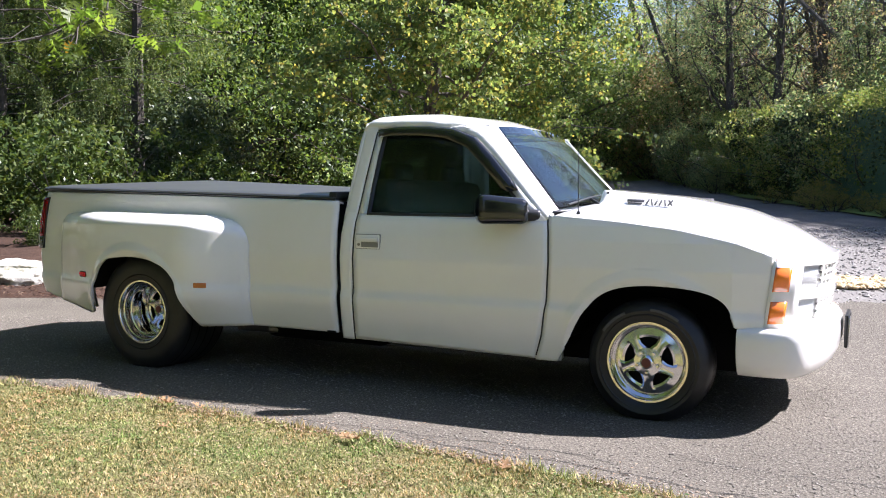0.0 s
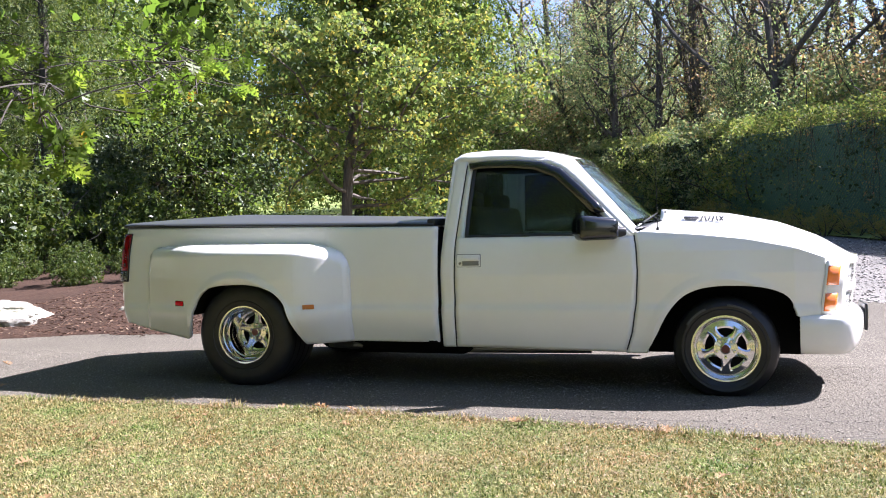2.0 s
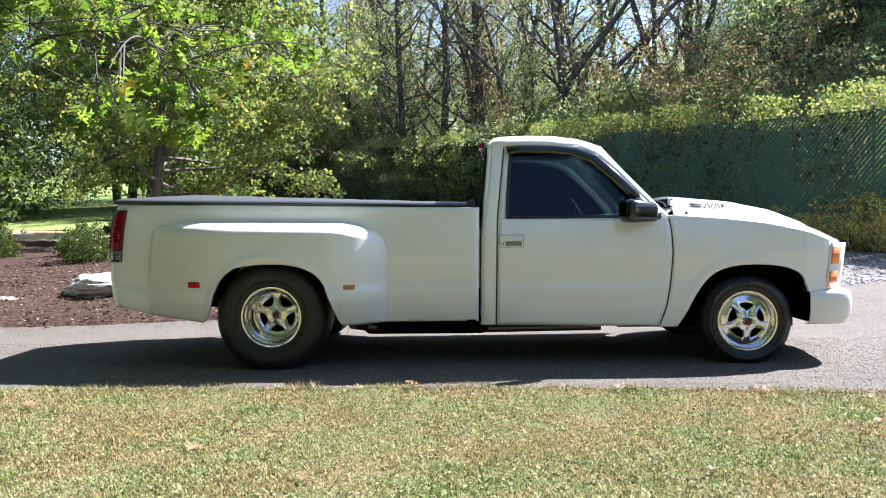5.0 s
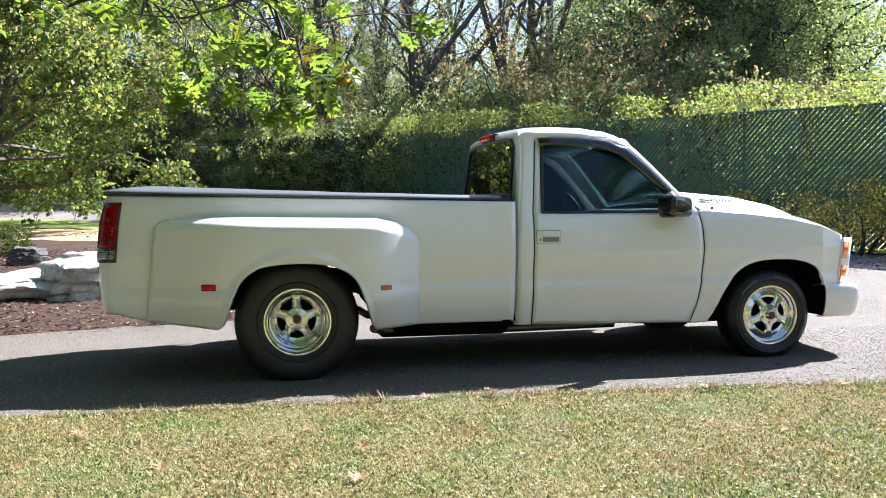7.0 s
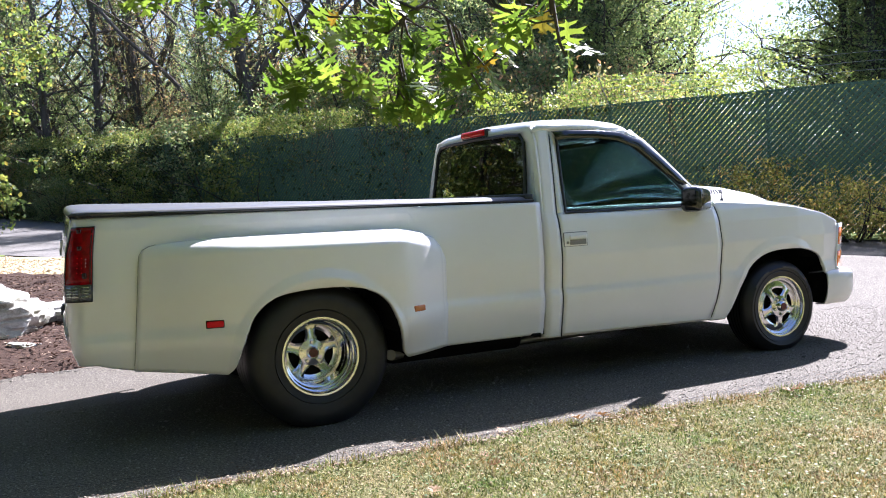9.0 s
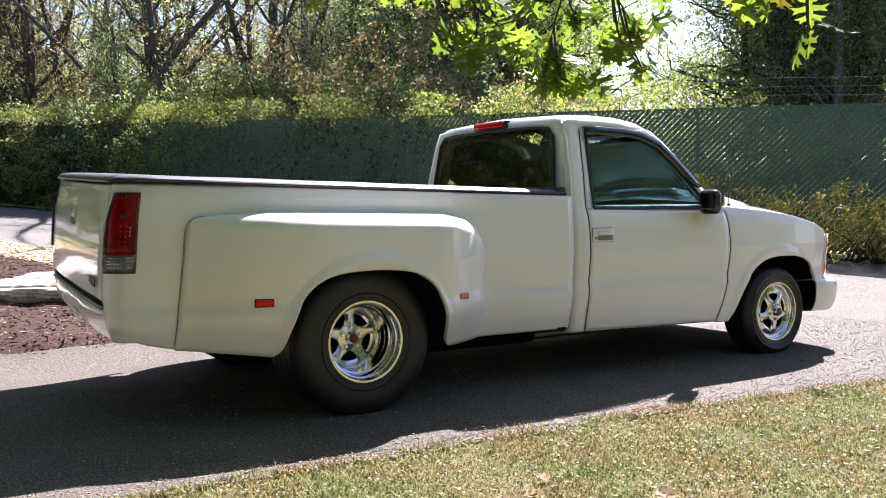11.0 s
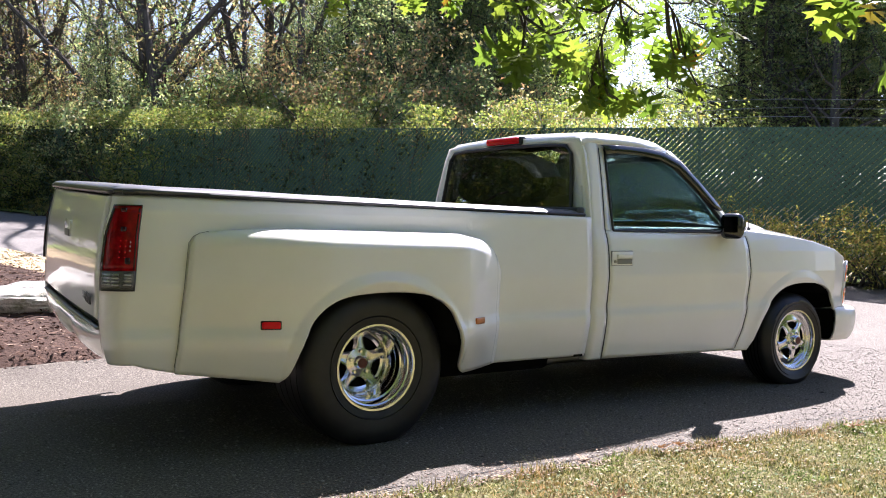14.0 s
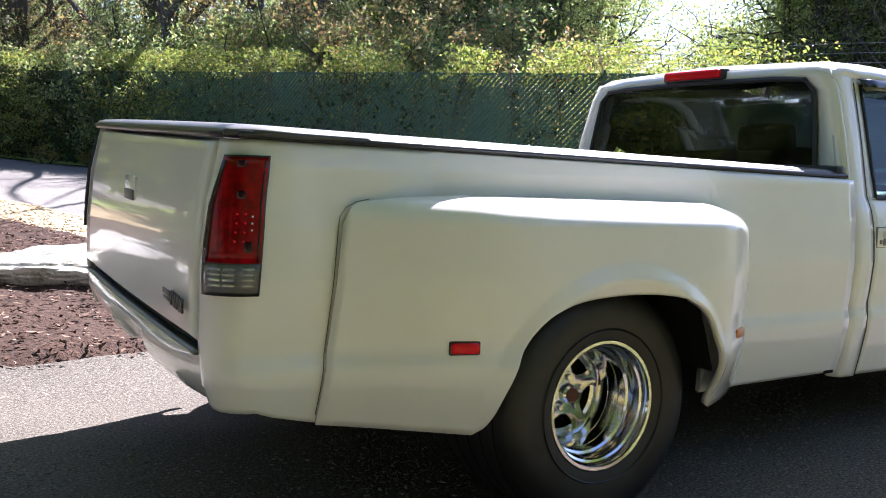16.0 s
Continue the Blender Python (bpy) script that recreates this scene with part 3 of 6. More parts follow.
    # inner wheel wells
    well = lambda pts, y0: grid(range(len(pts)), [0, 0.5, 1], lambda u, v: (pts[int(u)][0] * 1.0, y0 + (0.43 + y0) * -v, pts[int(u)][1] + 0.075))
    part("wheel_well", put(well(FRONT_ARCH[4:-4], -0.90)), DARK, truck, "dark inner wheel well", thick=0.006)
    part("wheel_well", put(well(REAR_ARCH[8:-8], -1.12)), DARK, truck, "dark inner wheel well", thick=0.006)
    part("inner_fender", put(box((3.16, -0.46, 0.53), (1.32, 0.02, 0.64), 0.004)), DARK, truck)
    # marker lamps
    part("side_marker", put(box((-0.537, -half_flare(-0.537, 0.598) - 0.004, 0.598), (0.085, 0.020, 0.032), 0.0095, 4, pose(0, 0, 0, 0, 0, -17))), REDMARK, truck, "red rear side marker lamp")
    part("marker_rim", put(box((-0.537, -half_flare(-0.537, 0.598) - 0.001, 0.598), (0.094, 0.012, 0.042), 0.006, 2, pose(0, 0, 0, 0, 0, -17))), SMOKE, truck, "dark red marker rim")
    part("side_marker", put(box((0.553, -half_flare(0.553, 0.578) - 0.002, 0.578), (0.082, 0.016, 0.032), 0.005, 2, pose(0, 0, 0, 0, 0, 24))), AMBERDULL, truck, "amber side marker lamp")
    # tail lamp on the rear corner
    def lamp_at(u, z):
        """Follows the rounded rear corner of the bed, just proud of it."""
        xr, w = bed_rear(z), half_bed(bed_rear(z), z)
        if u < 0.28:
            x = xr + 0.022 * (1 - u / 0.28)
            return (x, -half_bed(x, z) - 0.002, z)
        a = radians((u - 0.28) / 0.72 * ip(z, [(0.755, 70), (0.88, 75), (1.0, 70), (1.125, 58)]))
        return (xr + (rear_x(0.81, z) - xr) * math.sin(a) - 0.002 * math.sin(a), -(w - 0.12 * abs(rear_x(0.81, z) - xr) * math.sin(a) * (1 - u) + (0.81 - w) * (1 - math.cos(a))) - 0.002 * math.cos(a), z)
    tail = part("tail_light", put(grid(lin(0, 1, 16), lin(0.755, 1.125, 9), lamp_at)), BLACK, truck, "red and clear tail light with smoked rim", thick=0.01)
    grow = lambda p, d: (p[0] - d * 0.7, p[1] - d * 0.7, p[2])
    part("brake_lens", put(grid(lin(0.025, 0.975, 16), lin(0.842, 1.120, 10), lambda u, z: grow(lamp_at(u, z), 0.004))), RED, tail, "glossy red lens", thick=0.008)
    for k in range(4):
        for u in (0.40, 0.52):
            c_ = Vector(grow(lamp_at(u, 0.90 + 0.024 * k), 0.0135))
            part("lamp_diode", put(box(tuple(c_), (0.006, 0.006, 0.006), 0.002, 2)), REDMARK, tail)
    for z in (0.930, 0.948, 0.966):
        part("lamp_diode", put(box(grow(lamp_at(0.30, z), 0.0135), (0.005, 0.005, 0.005), 0.0015, 2)), SILVER, tail)
    for u, z, h_ in ((0.50, 1.022, 0.022), (0.60, 1.104, 0.020), (0.34, 0.885, 0.030)):
        part("lamp_socket", put(box(grow(lamp_at(u, z), 0.0115), (0.026, 0.012, h_), 0.005, 2, pose(0, 0, 0, 0, 0, -40))), SMOKE, tail, "dark bulb socket behind the lens")
    part("lens_edge", put(cat(*[grid(lin(a, a + 0.075, 3), lin(0.845, 1.112, 8), lambda u, z: grow(lamp_at(u, z), 0.013)) for a in (0.025, 0.90)])), SMOKE, tail, "smoked lens edge", thick=0.002)
    part("reverse_lens", put(grid(lin(0.05, 0.95, 16), lin(0.762, 0.838, 4), lambda u, z: grow(lamp_at(u, z), 0.004))), LENS, tail, "clear ribbed reverse lens", thick=0.008).visible_shadow = False
    part("reverse_backing", put(cat(*[grid(lin(a, b, 6), [0.768, 0.832], lambda u, z: grow(lamp_at(u, z), 0.0025)) for a, b in ((0.08, 0.40), (0.56, 0.92))])), SILVER, tail, "pale reflector behind the clear lens", thick=0.001)
    part("reverse_reflector", put(cat(*[grid(lin(a, b, 4), [z, z + 0.007], lambda u, w: grow(lamp_at(u, w), 0.009)) for a, b in ((0.16, 0.4), (0.5, 0.66), (0.7, 0.9)) for z in (0.78, 0.794, 0.808, 0.822)])), CHROME, tail, thick=0.003)
    # front lamps
    nose = lambda y: 4.185 - 0.26 * (abs(y) / 0.86) ** 3.2
    for z0, z1 in ((0.695, 0.815), (0.535, 0.645)):
        part("turn_signal", put(grid(lin(0.06, 0.62, 8), [z0, z1], lambda u, z: (3.93 + 0.13 * u - 0.12 * (0.82 - z) + 0.010, -0.880 + 0.08 * u ** 1.5 - 0.012, z))), AMBER, truck, "amber corner turn signal", thick=0.02, offset=-1)
        part("headlight", put(grid(lin(-0.80, -0.50, 8), [z0, z1], lambda y, z: (nose(y) - 0.010 - 0.10 * (0.82 - z), y, z))), LENS, truck, "clear rectangular headlight", thick=0.01)
        part("headlight_bowl", put(grid(lin(-0.80, -0.50, 8), [z0, z1], lambda y, z: (nose(y) - 0.0155 - 0.10 * (0.82 - z), y, z))), SILVER, truck, thick=0.01)

# corner panels that carry the front lamps, and the bars between them
def nose_x(y, z):
    return 4.185 - 0.26 * (abs(y) / 0.86) ** 3.2 - 0.10 * (0.82 - z)


def bar(y0, y1, z0, z1, n, out=0.0, depth=0.05):
    a = grid(lin(y0, y1, n), [z0, z1], lambda y, z: (nose_x(y, z) + out, y, z))
    b = grid(lin(y0, y1, n), [z0, z1], lambda y, z: (nose_x(y, z) + out - depth, y, z), True)
    t = grid(lin(y0, y1, n), [0, 1], lambda y, v: (nose_x(y, z1) + out - depth * v, y, z1))
    d = grid(lin(y0, y1, n), [0, 1], lambda y, v: (nose_x(y, z0) + out - depth * v, y, z0), True)
    return cat(a, b, t, d)


grille = part("grille", cat(bar(-0.845, 0.845, 0.815, 0.856, 40, 0.004), bar(-0.845, 0.845, 0.645, 0.695, 40, 0.006), bar(-0.845, 0.845, 0.505, 0.535, 40, 0.004)), PAINT, truck, "white egg-crate grille")
for z0, z1 in ((0.695, 0.815), (0.535, 0.645)):
    for k in range(1, 3):
        z = z0 + (z1 - z0) * k / 3
        part("grille_bar", bar(-0.5, 0.5, z - 0.006, z + 0.006, 12, -0.004, 0.012), PAINT, grille)
    for k in range(15):
        y = -0.5 + k / 14
        part("grille_upright", bar(y - 0.006, y + 0.006, z0, z1, 2, -0.002, 0.014), PAINT, grille)
part("grille_backing", grid(lin(-0.84, 0.84, 20), [0.5, 0.84], lambda y, z: (nose_x(y, z) - 0.018, y, z)), PAINT, truck, thick=0.01)
for s in (-1, 1):
    part("lamp_surround", bar(s * 0.5 - 0.012, s * 0.5 + 0.012, 0.535, 0.815, 3, 0.002, 0.06), PAINT, grille)
    part("lamp_surround", grid(lin(0, 1, 6), [0.505, 0.645, 0.695, 0.845], lambda u, z: (3.93 + 0.13 * u - 0.12 * (0.82 - z), s * (0.880 - 0.08 * u ** 1.5), z), s < 0), PAINT, grille, thick=0.012)
    part("headlight_bezel", bar(s * 0.785 - 0.013, s * 0.785 + 0.013, 0.71, 0.805, 4, 0.001, 0.012), BLACK, grille, "dark headlight edge")

# hood with a raised cowl scoop
HOOD_EDGE = [(2.7, 1.055), (2.83, 1.05), (3.2, 1.02), (3.48, 0.985), (3.75, 0.93), (3.96, 0.864), (4.2, 0.86)]
HOOD_MID = [(2.90, 1.13), (3.36, 1.10), (3.69, 1.05), (3.93, 0.985), (4.09, 0.915), (4.19, 0.862)]
SCOOP = [(2.90, 0.075), (3.4, 0.062), (3.7, 0.045), (3.95, 0.015), (4.05, 0.0)]


def hood(u, v):
    s = v
    x1 = 4.19 - 0.255 * abs(s) ** 3
    x0 = 2.93 - 0.11 * abs(s) ** 2
    x = x0 + (x1 - x0) * u
    ze, zm = ip(x, HOOD_EDGE), ip(x, HOOD_MID)
    zm = max(zm, ze)
    w = half(min(x, 3.96), ze) + 0.002 if x < 3.96 else 0.84
    y = s * w
    z = ze + (zm - ze) * (1 - abs(s) ** 2.6)
    z += ip(x, SCOOP) * ss((0.40 - abs(y)) / 0.09)
    lip = max(0.0, (u - 0.86) / 0.14) ** 2.2
    z = z * (1 - lip) + 0.862 * lip
    return (x, y, z)


hoodp = part("hood", grid([0, 0.02, 0.05] + lin(0.1, 0.9, 17) + [0.94, 0.97, 0.99, 1.0], lin(-1, -0.52, 12) + lin(-0.5, -0.28, 12) + lin(-0.26, 0.26, 9) + lin(0.28, 0.5, 12) + lin(0.52, 1, 12), hood), PAINT, truck, "white hood with raised cowl scoop", thick=0.02, sharp=45)
part("scoop_mouth", box((2.945, 0, 1.155), (0.02, 0.68, 0.06), 0.006), DARK, hoodp)


def emblem(at, m, length, mat, parent):
    """The slanted, illegible model emblem as bars."""
    pieces = [box((0.0, 0, 0.03), (0.10, 0.006, 0.018), 0.002), box((0.0, 0, 0.012), (0.085, 0.006, 0.010), 0.002)]
    for i, (dx, sl) in enumerate(((0.07, 18), (0.095, -14), (0.12, 18), (0.145, 16), (0.17, -14), (0.20, 32), (0.20, -32))):
        pieces.append(box((dx, 0, 0.024), (0.010, 0.007, 0.046), 0.002, 1, pose(0, 0, 0, 0, sl, 0)))
    data = cat(*pieces)
    k = length / 0.27
    return part("emblem", moved(moved(data, Matrix.Diagonal((k, k, k, 1))), Matrix.Translation(at) @ m), mat, parent, "dark slanted model emblem")


emblem((3.12, -0.392, 1.112), pose(0, 0, 0, -40, 2, 0), 0.27, EMBLEM, hoodp)
emblem((3.37, 0.395, 1.118), pose(0, 0, 0, -38, -2, 180), 0.34, EMBLEM, hoodp)

# cowl and windscreen
part("cowl", grid(lin(-0.86, 0.86, 18), lin(0, 1, 4), lambda y, v: (2.74 + 0.21 * (1 - (abs(y) / 0.9) ** 2) * v + 0.03 * v, y, 1.055 + 0.05 * (1 - (abs(y) / 0.9) ** 2) + 0.0 * v)), BLACK, truck, "black cowl panel", thick=0.01)


def screen(y, v):
    w = 0.80 + (0.665 - 0.80) * v
    yy = y * w
    x = (2.90 - 0.12 * abs(y) ** 2.2) + ((2.40 - 0.055 * abs(y) ** 2.2) - (2.90 - 0.12 * abs(y) ** 2.2)) * v
    return (x, yy, 1.085 - 0.03 * y * y + (1.575 - 0.022 * abs(y) ** 3 - 1.085 + 0.03 * y * y) * v)


part("windshield", grid(lin(-0.998, 0.998, 17), lin(0.0, 1.01, 8), screen), CLEARGLASS, truck, "clear blue-tinted windshield", thick=0.005).visible_shadow = False
part("windshield_seal", cat(tube([screen(y, -0.005) for y in lin(-1, 1, 17)], 0.011), tube([screen(-1, v) for v in lin(0, 0.95, 7)], 0.004), tube([screen(1, v) for v in lin(0, 0.95, 7)], 0.004)), GREYLINE, truck, "black windshield seal")
for y0 in (-0.42, 0.18):
    a, b = Vector(screen(y0 / 0.8 - 0.35, 0.035)), Vector(screen(y0 / 0.8 + 0.35, 0.12))
    w = part("wiper", cat(tube([a + Vector((0.03, 0, 0.03)), (a + b) / 2 + Vector((0.045, 0, 0.04)), b + Vector((0.03, 0, 0.03))], [0.007, 0.006, 0.004]), tube([(a + b) / 2 + Vector((0.045, 0.0, 0.035)), (a + b) / 2 + Vector((0.11, -0.03, 0.0))], [0.008, 0.011])), BLACK, truck, "black wiper")
# A pillars
for side in (0, 1):
    pil = []
    for k in range(11):
        v = k / 10
        o = screen(-1.0, v)
        x, z = [(2.786, 1.022), (2.736, 1.068), (2.687, 1.117), (2.62, 1.184), (2.556, 1.251), (2.493, 1.315), (2.433, 1.376), (2.368, 1.436), (2.304, 1.494), (2.255, 1.514), (2.20, 1.533)][k]
        g_ = screen(-0.945, v)
        pil.append(((g_[0] + 0.007, g_[1] - 0.002, g_[2] + 0.007), (o[0] + 0.006, o[1] - 0.004, o[2] + 0.008), ((x + o[0]) / 2 + 0.016, (-half(x, z) + o[1]) / 2 - 0.014, (z + o[2]) / 2 + 0.014), (x, -half(x, z) - 0.001, z)))
    data = grid(range(11), range(4), lambda i, j: pil[int(i)][int(j)])
    part("windshield_pillar", mirror(data) if side else data, PAINT, truck, thick=0.012)


# cab: roof, rear corners, back panel with its window
def roof(u, v):
    x = 1.525 + (2.385 - 1.525) * u
    top = ip(x, [(1.525, 1.60), (1.56, 1.632), (1.62, 1.645), (1.8, 1.652), (2.0, 1.648), (2.2, 1.625), (2.33, 1.592), (2.385, 1.573)])
    s = abs(v)
    prof = [(0, 0.018), (0.5, 0.006), (0.8, -0.004), (0.88, -0.012), (0.94, -0.03), (0.975, -0.052), (1.0, -0.082)]
    drop = ip(x, [(1.525, 0.62), (1.7, 0.95), (2.1, 1.05), (2.385, 0.35)])
    w = ip(x, [(1.525, 0.765), (1.6, 0.785), (2.0, 0.79), (2.2, 0.772), (2.3, 0.74), (2.385, 0.675)])
    bow = 0.055 * s ** 2.5 if u > 0.5 else 0
    return (x - bow * (u - 0.5) * 2, math.copysign(w * s, v), top + ip(s, prof) * (drop if s > 0.8 else ip(x, [(2.15, 1.0), (2.385, 0.2)])))


for side in (0, 1):
    edge_ = [roof(u, -1.0) for u in lin(0.70, 1.0, 9)]
    a_, b_ = Vector((2.19, -half(2.19, 1.533) - 0.001, 1.535)), Vector(screen(-1.0, 1.0))
    cap_ = grid(range(9), [0, 0.5, 1], lambda i_, v: tuple(Vector(edge_[i_]) * (1 - v) + (a_ * (1 - i_ / 8) + b_ * (i_ / 8)) * v + Vector((0, 0, (0.003 + 0.008 * math.sin(math.pi * v)) * min(1.0, i_ / 4) - 0.016 * max(0.0, 1 - i_ / 3)))))
    part("pillar_cap", mirror(cap_) if side else cap_, PAINT, truck, thick=0.014)
cab = part("cab_roof", grid([0, 0.02, 0.05, 0.1] + lin(0.16, 0.84, 13) + [0.9, 0.95, 1.0], [-1, -0.975, -0.94, -0.91, -0.88, -0.84] + lin(-0.8, 0.8, 13) + [0.84, 0.88, 0.91, 0.94, 0.975, 1.0], roof), PAINT, truck, thick=0.03, sharp=60)


def cab_rear(z):
    return ip(z, [(0.28, 1.455), (0.9, 1.463), (1.16, 1.484), (1.40, 1.515), (1.60, 1.535)])


for side in (0, 1):
    def corner(u, z):
        xr, xl = ip(z, [(0.28, 1.563), (1.03, 1.577), (1.56, 1.636)]), cab_rear(z)
        if u < 0.6:
            x = xr + (xl + 0.045 - xr) * u / 0.6
            return (x, -half(x, min(z, 1.585)), z)
        a = (u - 0.6) / 0.4 * math.pi / 2
        return (xl + 0.045 - 0.045 * math.sin(a), -half(xl + 0.045, min(z, 1.585)) + 0.06 * (1 - math.cos(a)), z)
    data = grid(lin(0, 0.6, 4) + lin(0.66, 1.0, 7), sorted(set([0.285] + [p[0] for p in BODY if 0.29 < p[0] < 1.585] + lin(0.3, 1.6, 20))), corner, True)
    part("cab_corner", mirror(data) if side else data, PAINT, truck, thick=0.012)
    sill = by_height(lin(1.47, 2.86, 20), lambda x: ip(x, [(1.47, 0.285), (2.86, 0.262)]), lambda x: 0.33, lambda x, z: half(x, z) - 0.025, 4)
    part("rocker_panel", mirror(sill) if side else sill, PAINT, truck, thick=0.05)
    strip_up = grid(lin(1.63, 2.18, 14), [0, 1], lambda x, v: (x, -half(x, 1.56) + 0.034 * v, ip(x, [(1.63, 1.558), (1.80, 1.567), (2.0, 1.563), (2.15, 1.54), (2.28, 1.487), (2.33, 1.45)]) + 0.06 * v))
    part("roof_rail", mirror(strip_up) if side else strip_up, PAINT, truck, thick=0.02)


def back(y, z):
    return (cab_rear(z) - 0.03 * (1 - (y / 0.8) ** 2), y, z)


ow = [(-0.93, 0.95), (-0.91, 1.05), (-0.85, 1.30), (-0.79, 1.50), (-0.74, 1.595), (-0.5, 1.612), (0, 1.618), (0.5, 1.612), (0.74, 1.595), (0.79, 1.50), (0.85, 1.30), (0.91, 1.05), (0.93, 0.95), (0.4, 0.95), (0, 0.95), (-0.4, 0.95)]
iw = [(y * 1.055, z) for y, z in [(-0.71, 1.12), (-0.70, 1.16), (-0.675, 1.35), (-0.65, 1.50), (-0.60, 1.552), (-0.45, 1.562), (0, 1.567), (0.45, 1.562), (0.60, 1.552), (0.65, 1.50), (0.675, 1.35), (0.70, 1.16), (0.71, 1.12), (0.4, 1.11), (0, 1.11), (-0.4, 1.11)]]
part("cab_back", ring([back(*p) for p in ow], [back(*p) for p in iw]), PAINT, truck, thick=0.02)
rw = [tuple(Vector(back(*p)) + Vector((-0.004, 0, 0))) for p in iw]
part("rear_window", (rw, [tuple(range(16))]), DARKGLASS, truck, "dark tinted rear window", thick=0.005, smooth=False)
part("rear_window_seal", tube([Vector(p) + Vector((-0.004, 0, 0)) for p in rw + rw[:1]], 0.011), GREYLINE, truck, "black rear window seal")
brake = part("high_brake_light", box((1.498, 0.0, 1.607), (0.05, 0.36, 0.042), 0.012, 3), REDMARK, truck, "red high brake light")
part("brake_light_base", box((1.512, 0.0, 1.606), (0.045, 0.40, 0.055), 0.012, 2), BLACK, brake)
part("bed_bulkhead", box((1.395, 0, 0.71), (0.07, 1.84, 0.80), 0.005), DARK, truck)

# tonneau cover, tailgate, rear pan
def cover(u, v):
    x = -1.176 + 2.596 * u
    y = 0.925 * v * (1 - 0.05 * ss((-1.04 - x) / 0.13))
    puff = 0.006 * math.sin(math.pi * u) ** 0.5 * (1 - v ** 4) + 0.003 * math.sin(9 * u * math.pi) * (1 - v * v) * 0.6
    roll = max(ip(u, [(0, 0.022), (0.006, 0.009), (0.014, 0.003), (0.03, 0.0)]), 0.0)
    roll = max(roll, ip(abs(v), [(0.90, 0.0), (0.925, 0.001), (0.945, 0.003), (0.965, 0.006), (0.985, 0.012), (1.0, 0.024)]))
    return (x - 0.014 * (1 - v * v) * (1 - u), y, bed_top(x) + 0.040 - roll + puff)


ton = part("tonneau_cover", grid([0, 0.006, 0.014, 0.03] + lin(0.05, 1, 38), [-1, -0.985, -0.965, -0.945, -0.925, -0.90] + lin(-0.82, 0.82, 13) + [0.90, 0.925, 0.945, 0.965, 0.985, 1], cover), VINYL, truck, "black vinyl tonneau cover", thick=0.012)
for s in (-1, 1):
    part("cover_rail", grid(lin(-1.14, 1.42, 20), lin(0, 1, 5), lambda x, v: (x, s * (half_bed(x, 1.14) - 0.002 + 0.008 * math.sin(math.pi * v)), bed_top(x) + 0.001 + 0.021 * v), s > 0), BLACK, ton, "black tonneau rail", thick=0.02)
    part("bed_rail_cap", grid(lin(-1.08, 1.44, 20), lin(0, 1, 4), lambda x, v: (x, s * (half_bed(x, 1.15) - 0.07 * v), bed_top(x) - 0.012 + 0.006 * math.sin(math.pi * v)), s > 0), PAINT, truck, thick=0.01)
part("cover_rail", grid(lin(-0.86, 0.86, 16), lin(0, 1, 4), lambda y, v: (-1.170 - 0.016 * (1 - (y / 0.9) ** 2) - 0.006 * math.sin(math.pi * v), y, bed_top(-1.1) + 0.001 + 0.022 * v), True), BLACK, ton, "black tonneau rail", thick=0.02)
part("cover_rail", box((1.40, 0, bed_top(1.4) + 0.030), (0.06, 1.84, 0.05), 0.012), BLACK, ton, "black tonneau rail")


gate = part("tailgate", grid(lin(-0.80, 0.80, 20), sorted(lin(0.612, 1.168, 14) + [0.625, 1.155]), lambda y, z: (rear_x(y, z) - 0.002 + 0.012 * (z < 0.62) + 0.012 * (z > 1.16), y, z), True), PAINT, truck, "white smooth tailgate", thick=0.03, offset=-1)
part("tailgate_handle", box((rear_x(0.0, 0.99) - 0.002, 0.0, 0.978), (0.012, 0.15, 0.085), 0.006), PAINT, gate)
# flat grey plate in place of the shadow inside the tailgate handle
part("handle_recess", box((rear_x(0.0, 0.97) - 0.008, 0.0, 0.955), (0.008, 0.12, 0.036), 0.003), RECESS, gate, "grey plate coloured as the tailgate recess shadow")
emblem((rear_x(-0.6, 0.69) - 0.004, -0.52, 0.675), pose(0, 0, 0, 0, 0, -90 - 3), 0.27, EMBLEM, gate)
part("gate_gap", grid(lin(-0.80, 0.80, 16), [0.56, 0.613], lambda y, z: (rear_x(y, z) + 0.03, y, z), True), GREYLINE, truck, thick=0.01)


def pan(y, v):
    z = 0.578 - (0.178 - 0.034 * (abs(y) / 0.845) ** 3) * v
    x = rear_x(y, 0.56) - 0.022 * (1 - (abs(y) / 0.86) ** 4) * math.sin(min(1, v * 2.4) * math.pi / 2) + 0.075 * v ** 2.6 + 0.004
    if abs(y) < 0.24 and v > 0.22:
        x += 0.05 * ss((0.24 - abs(y)) / 0.05) * ss((v - 0.22) / 0.12)
    return (x, y, z)


panp = part("roll_pan", grid(lin(-0.845, 0.845, 60), lin(0, 1, 18), pan), PAINT, truck, "white rear roll pan with plate recess", thick=0.02)
part("roll_pan_step", grid(lin(-0.80, 0.80, 24), [0, 1], lambda y, v: (rear_x(y, 0.56) - 0.012 + 0.05 * v, y, 0.578), False), STEEL, panp, thick=0.006)

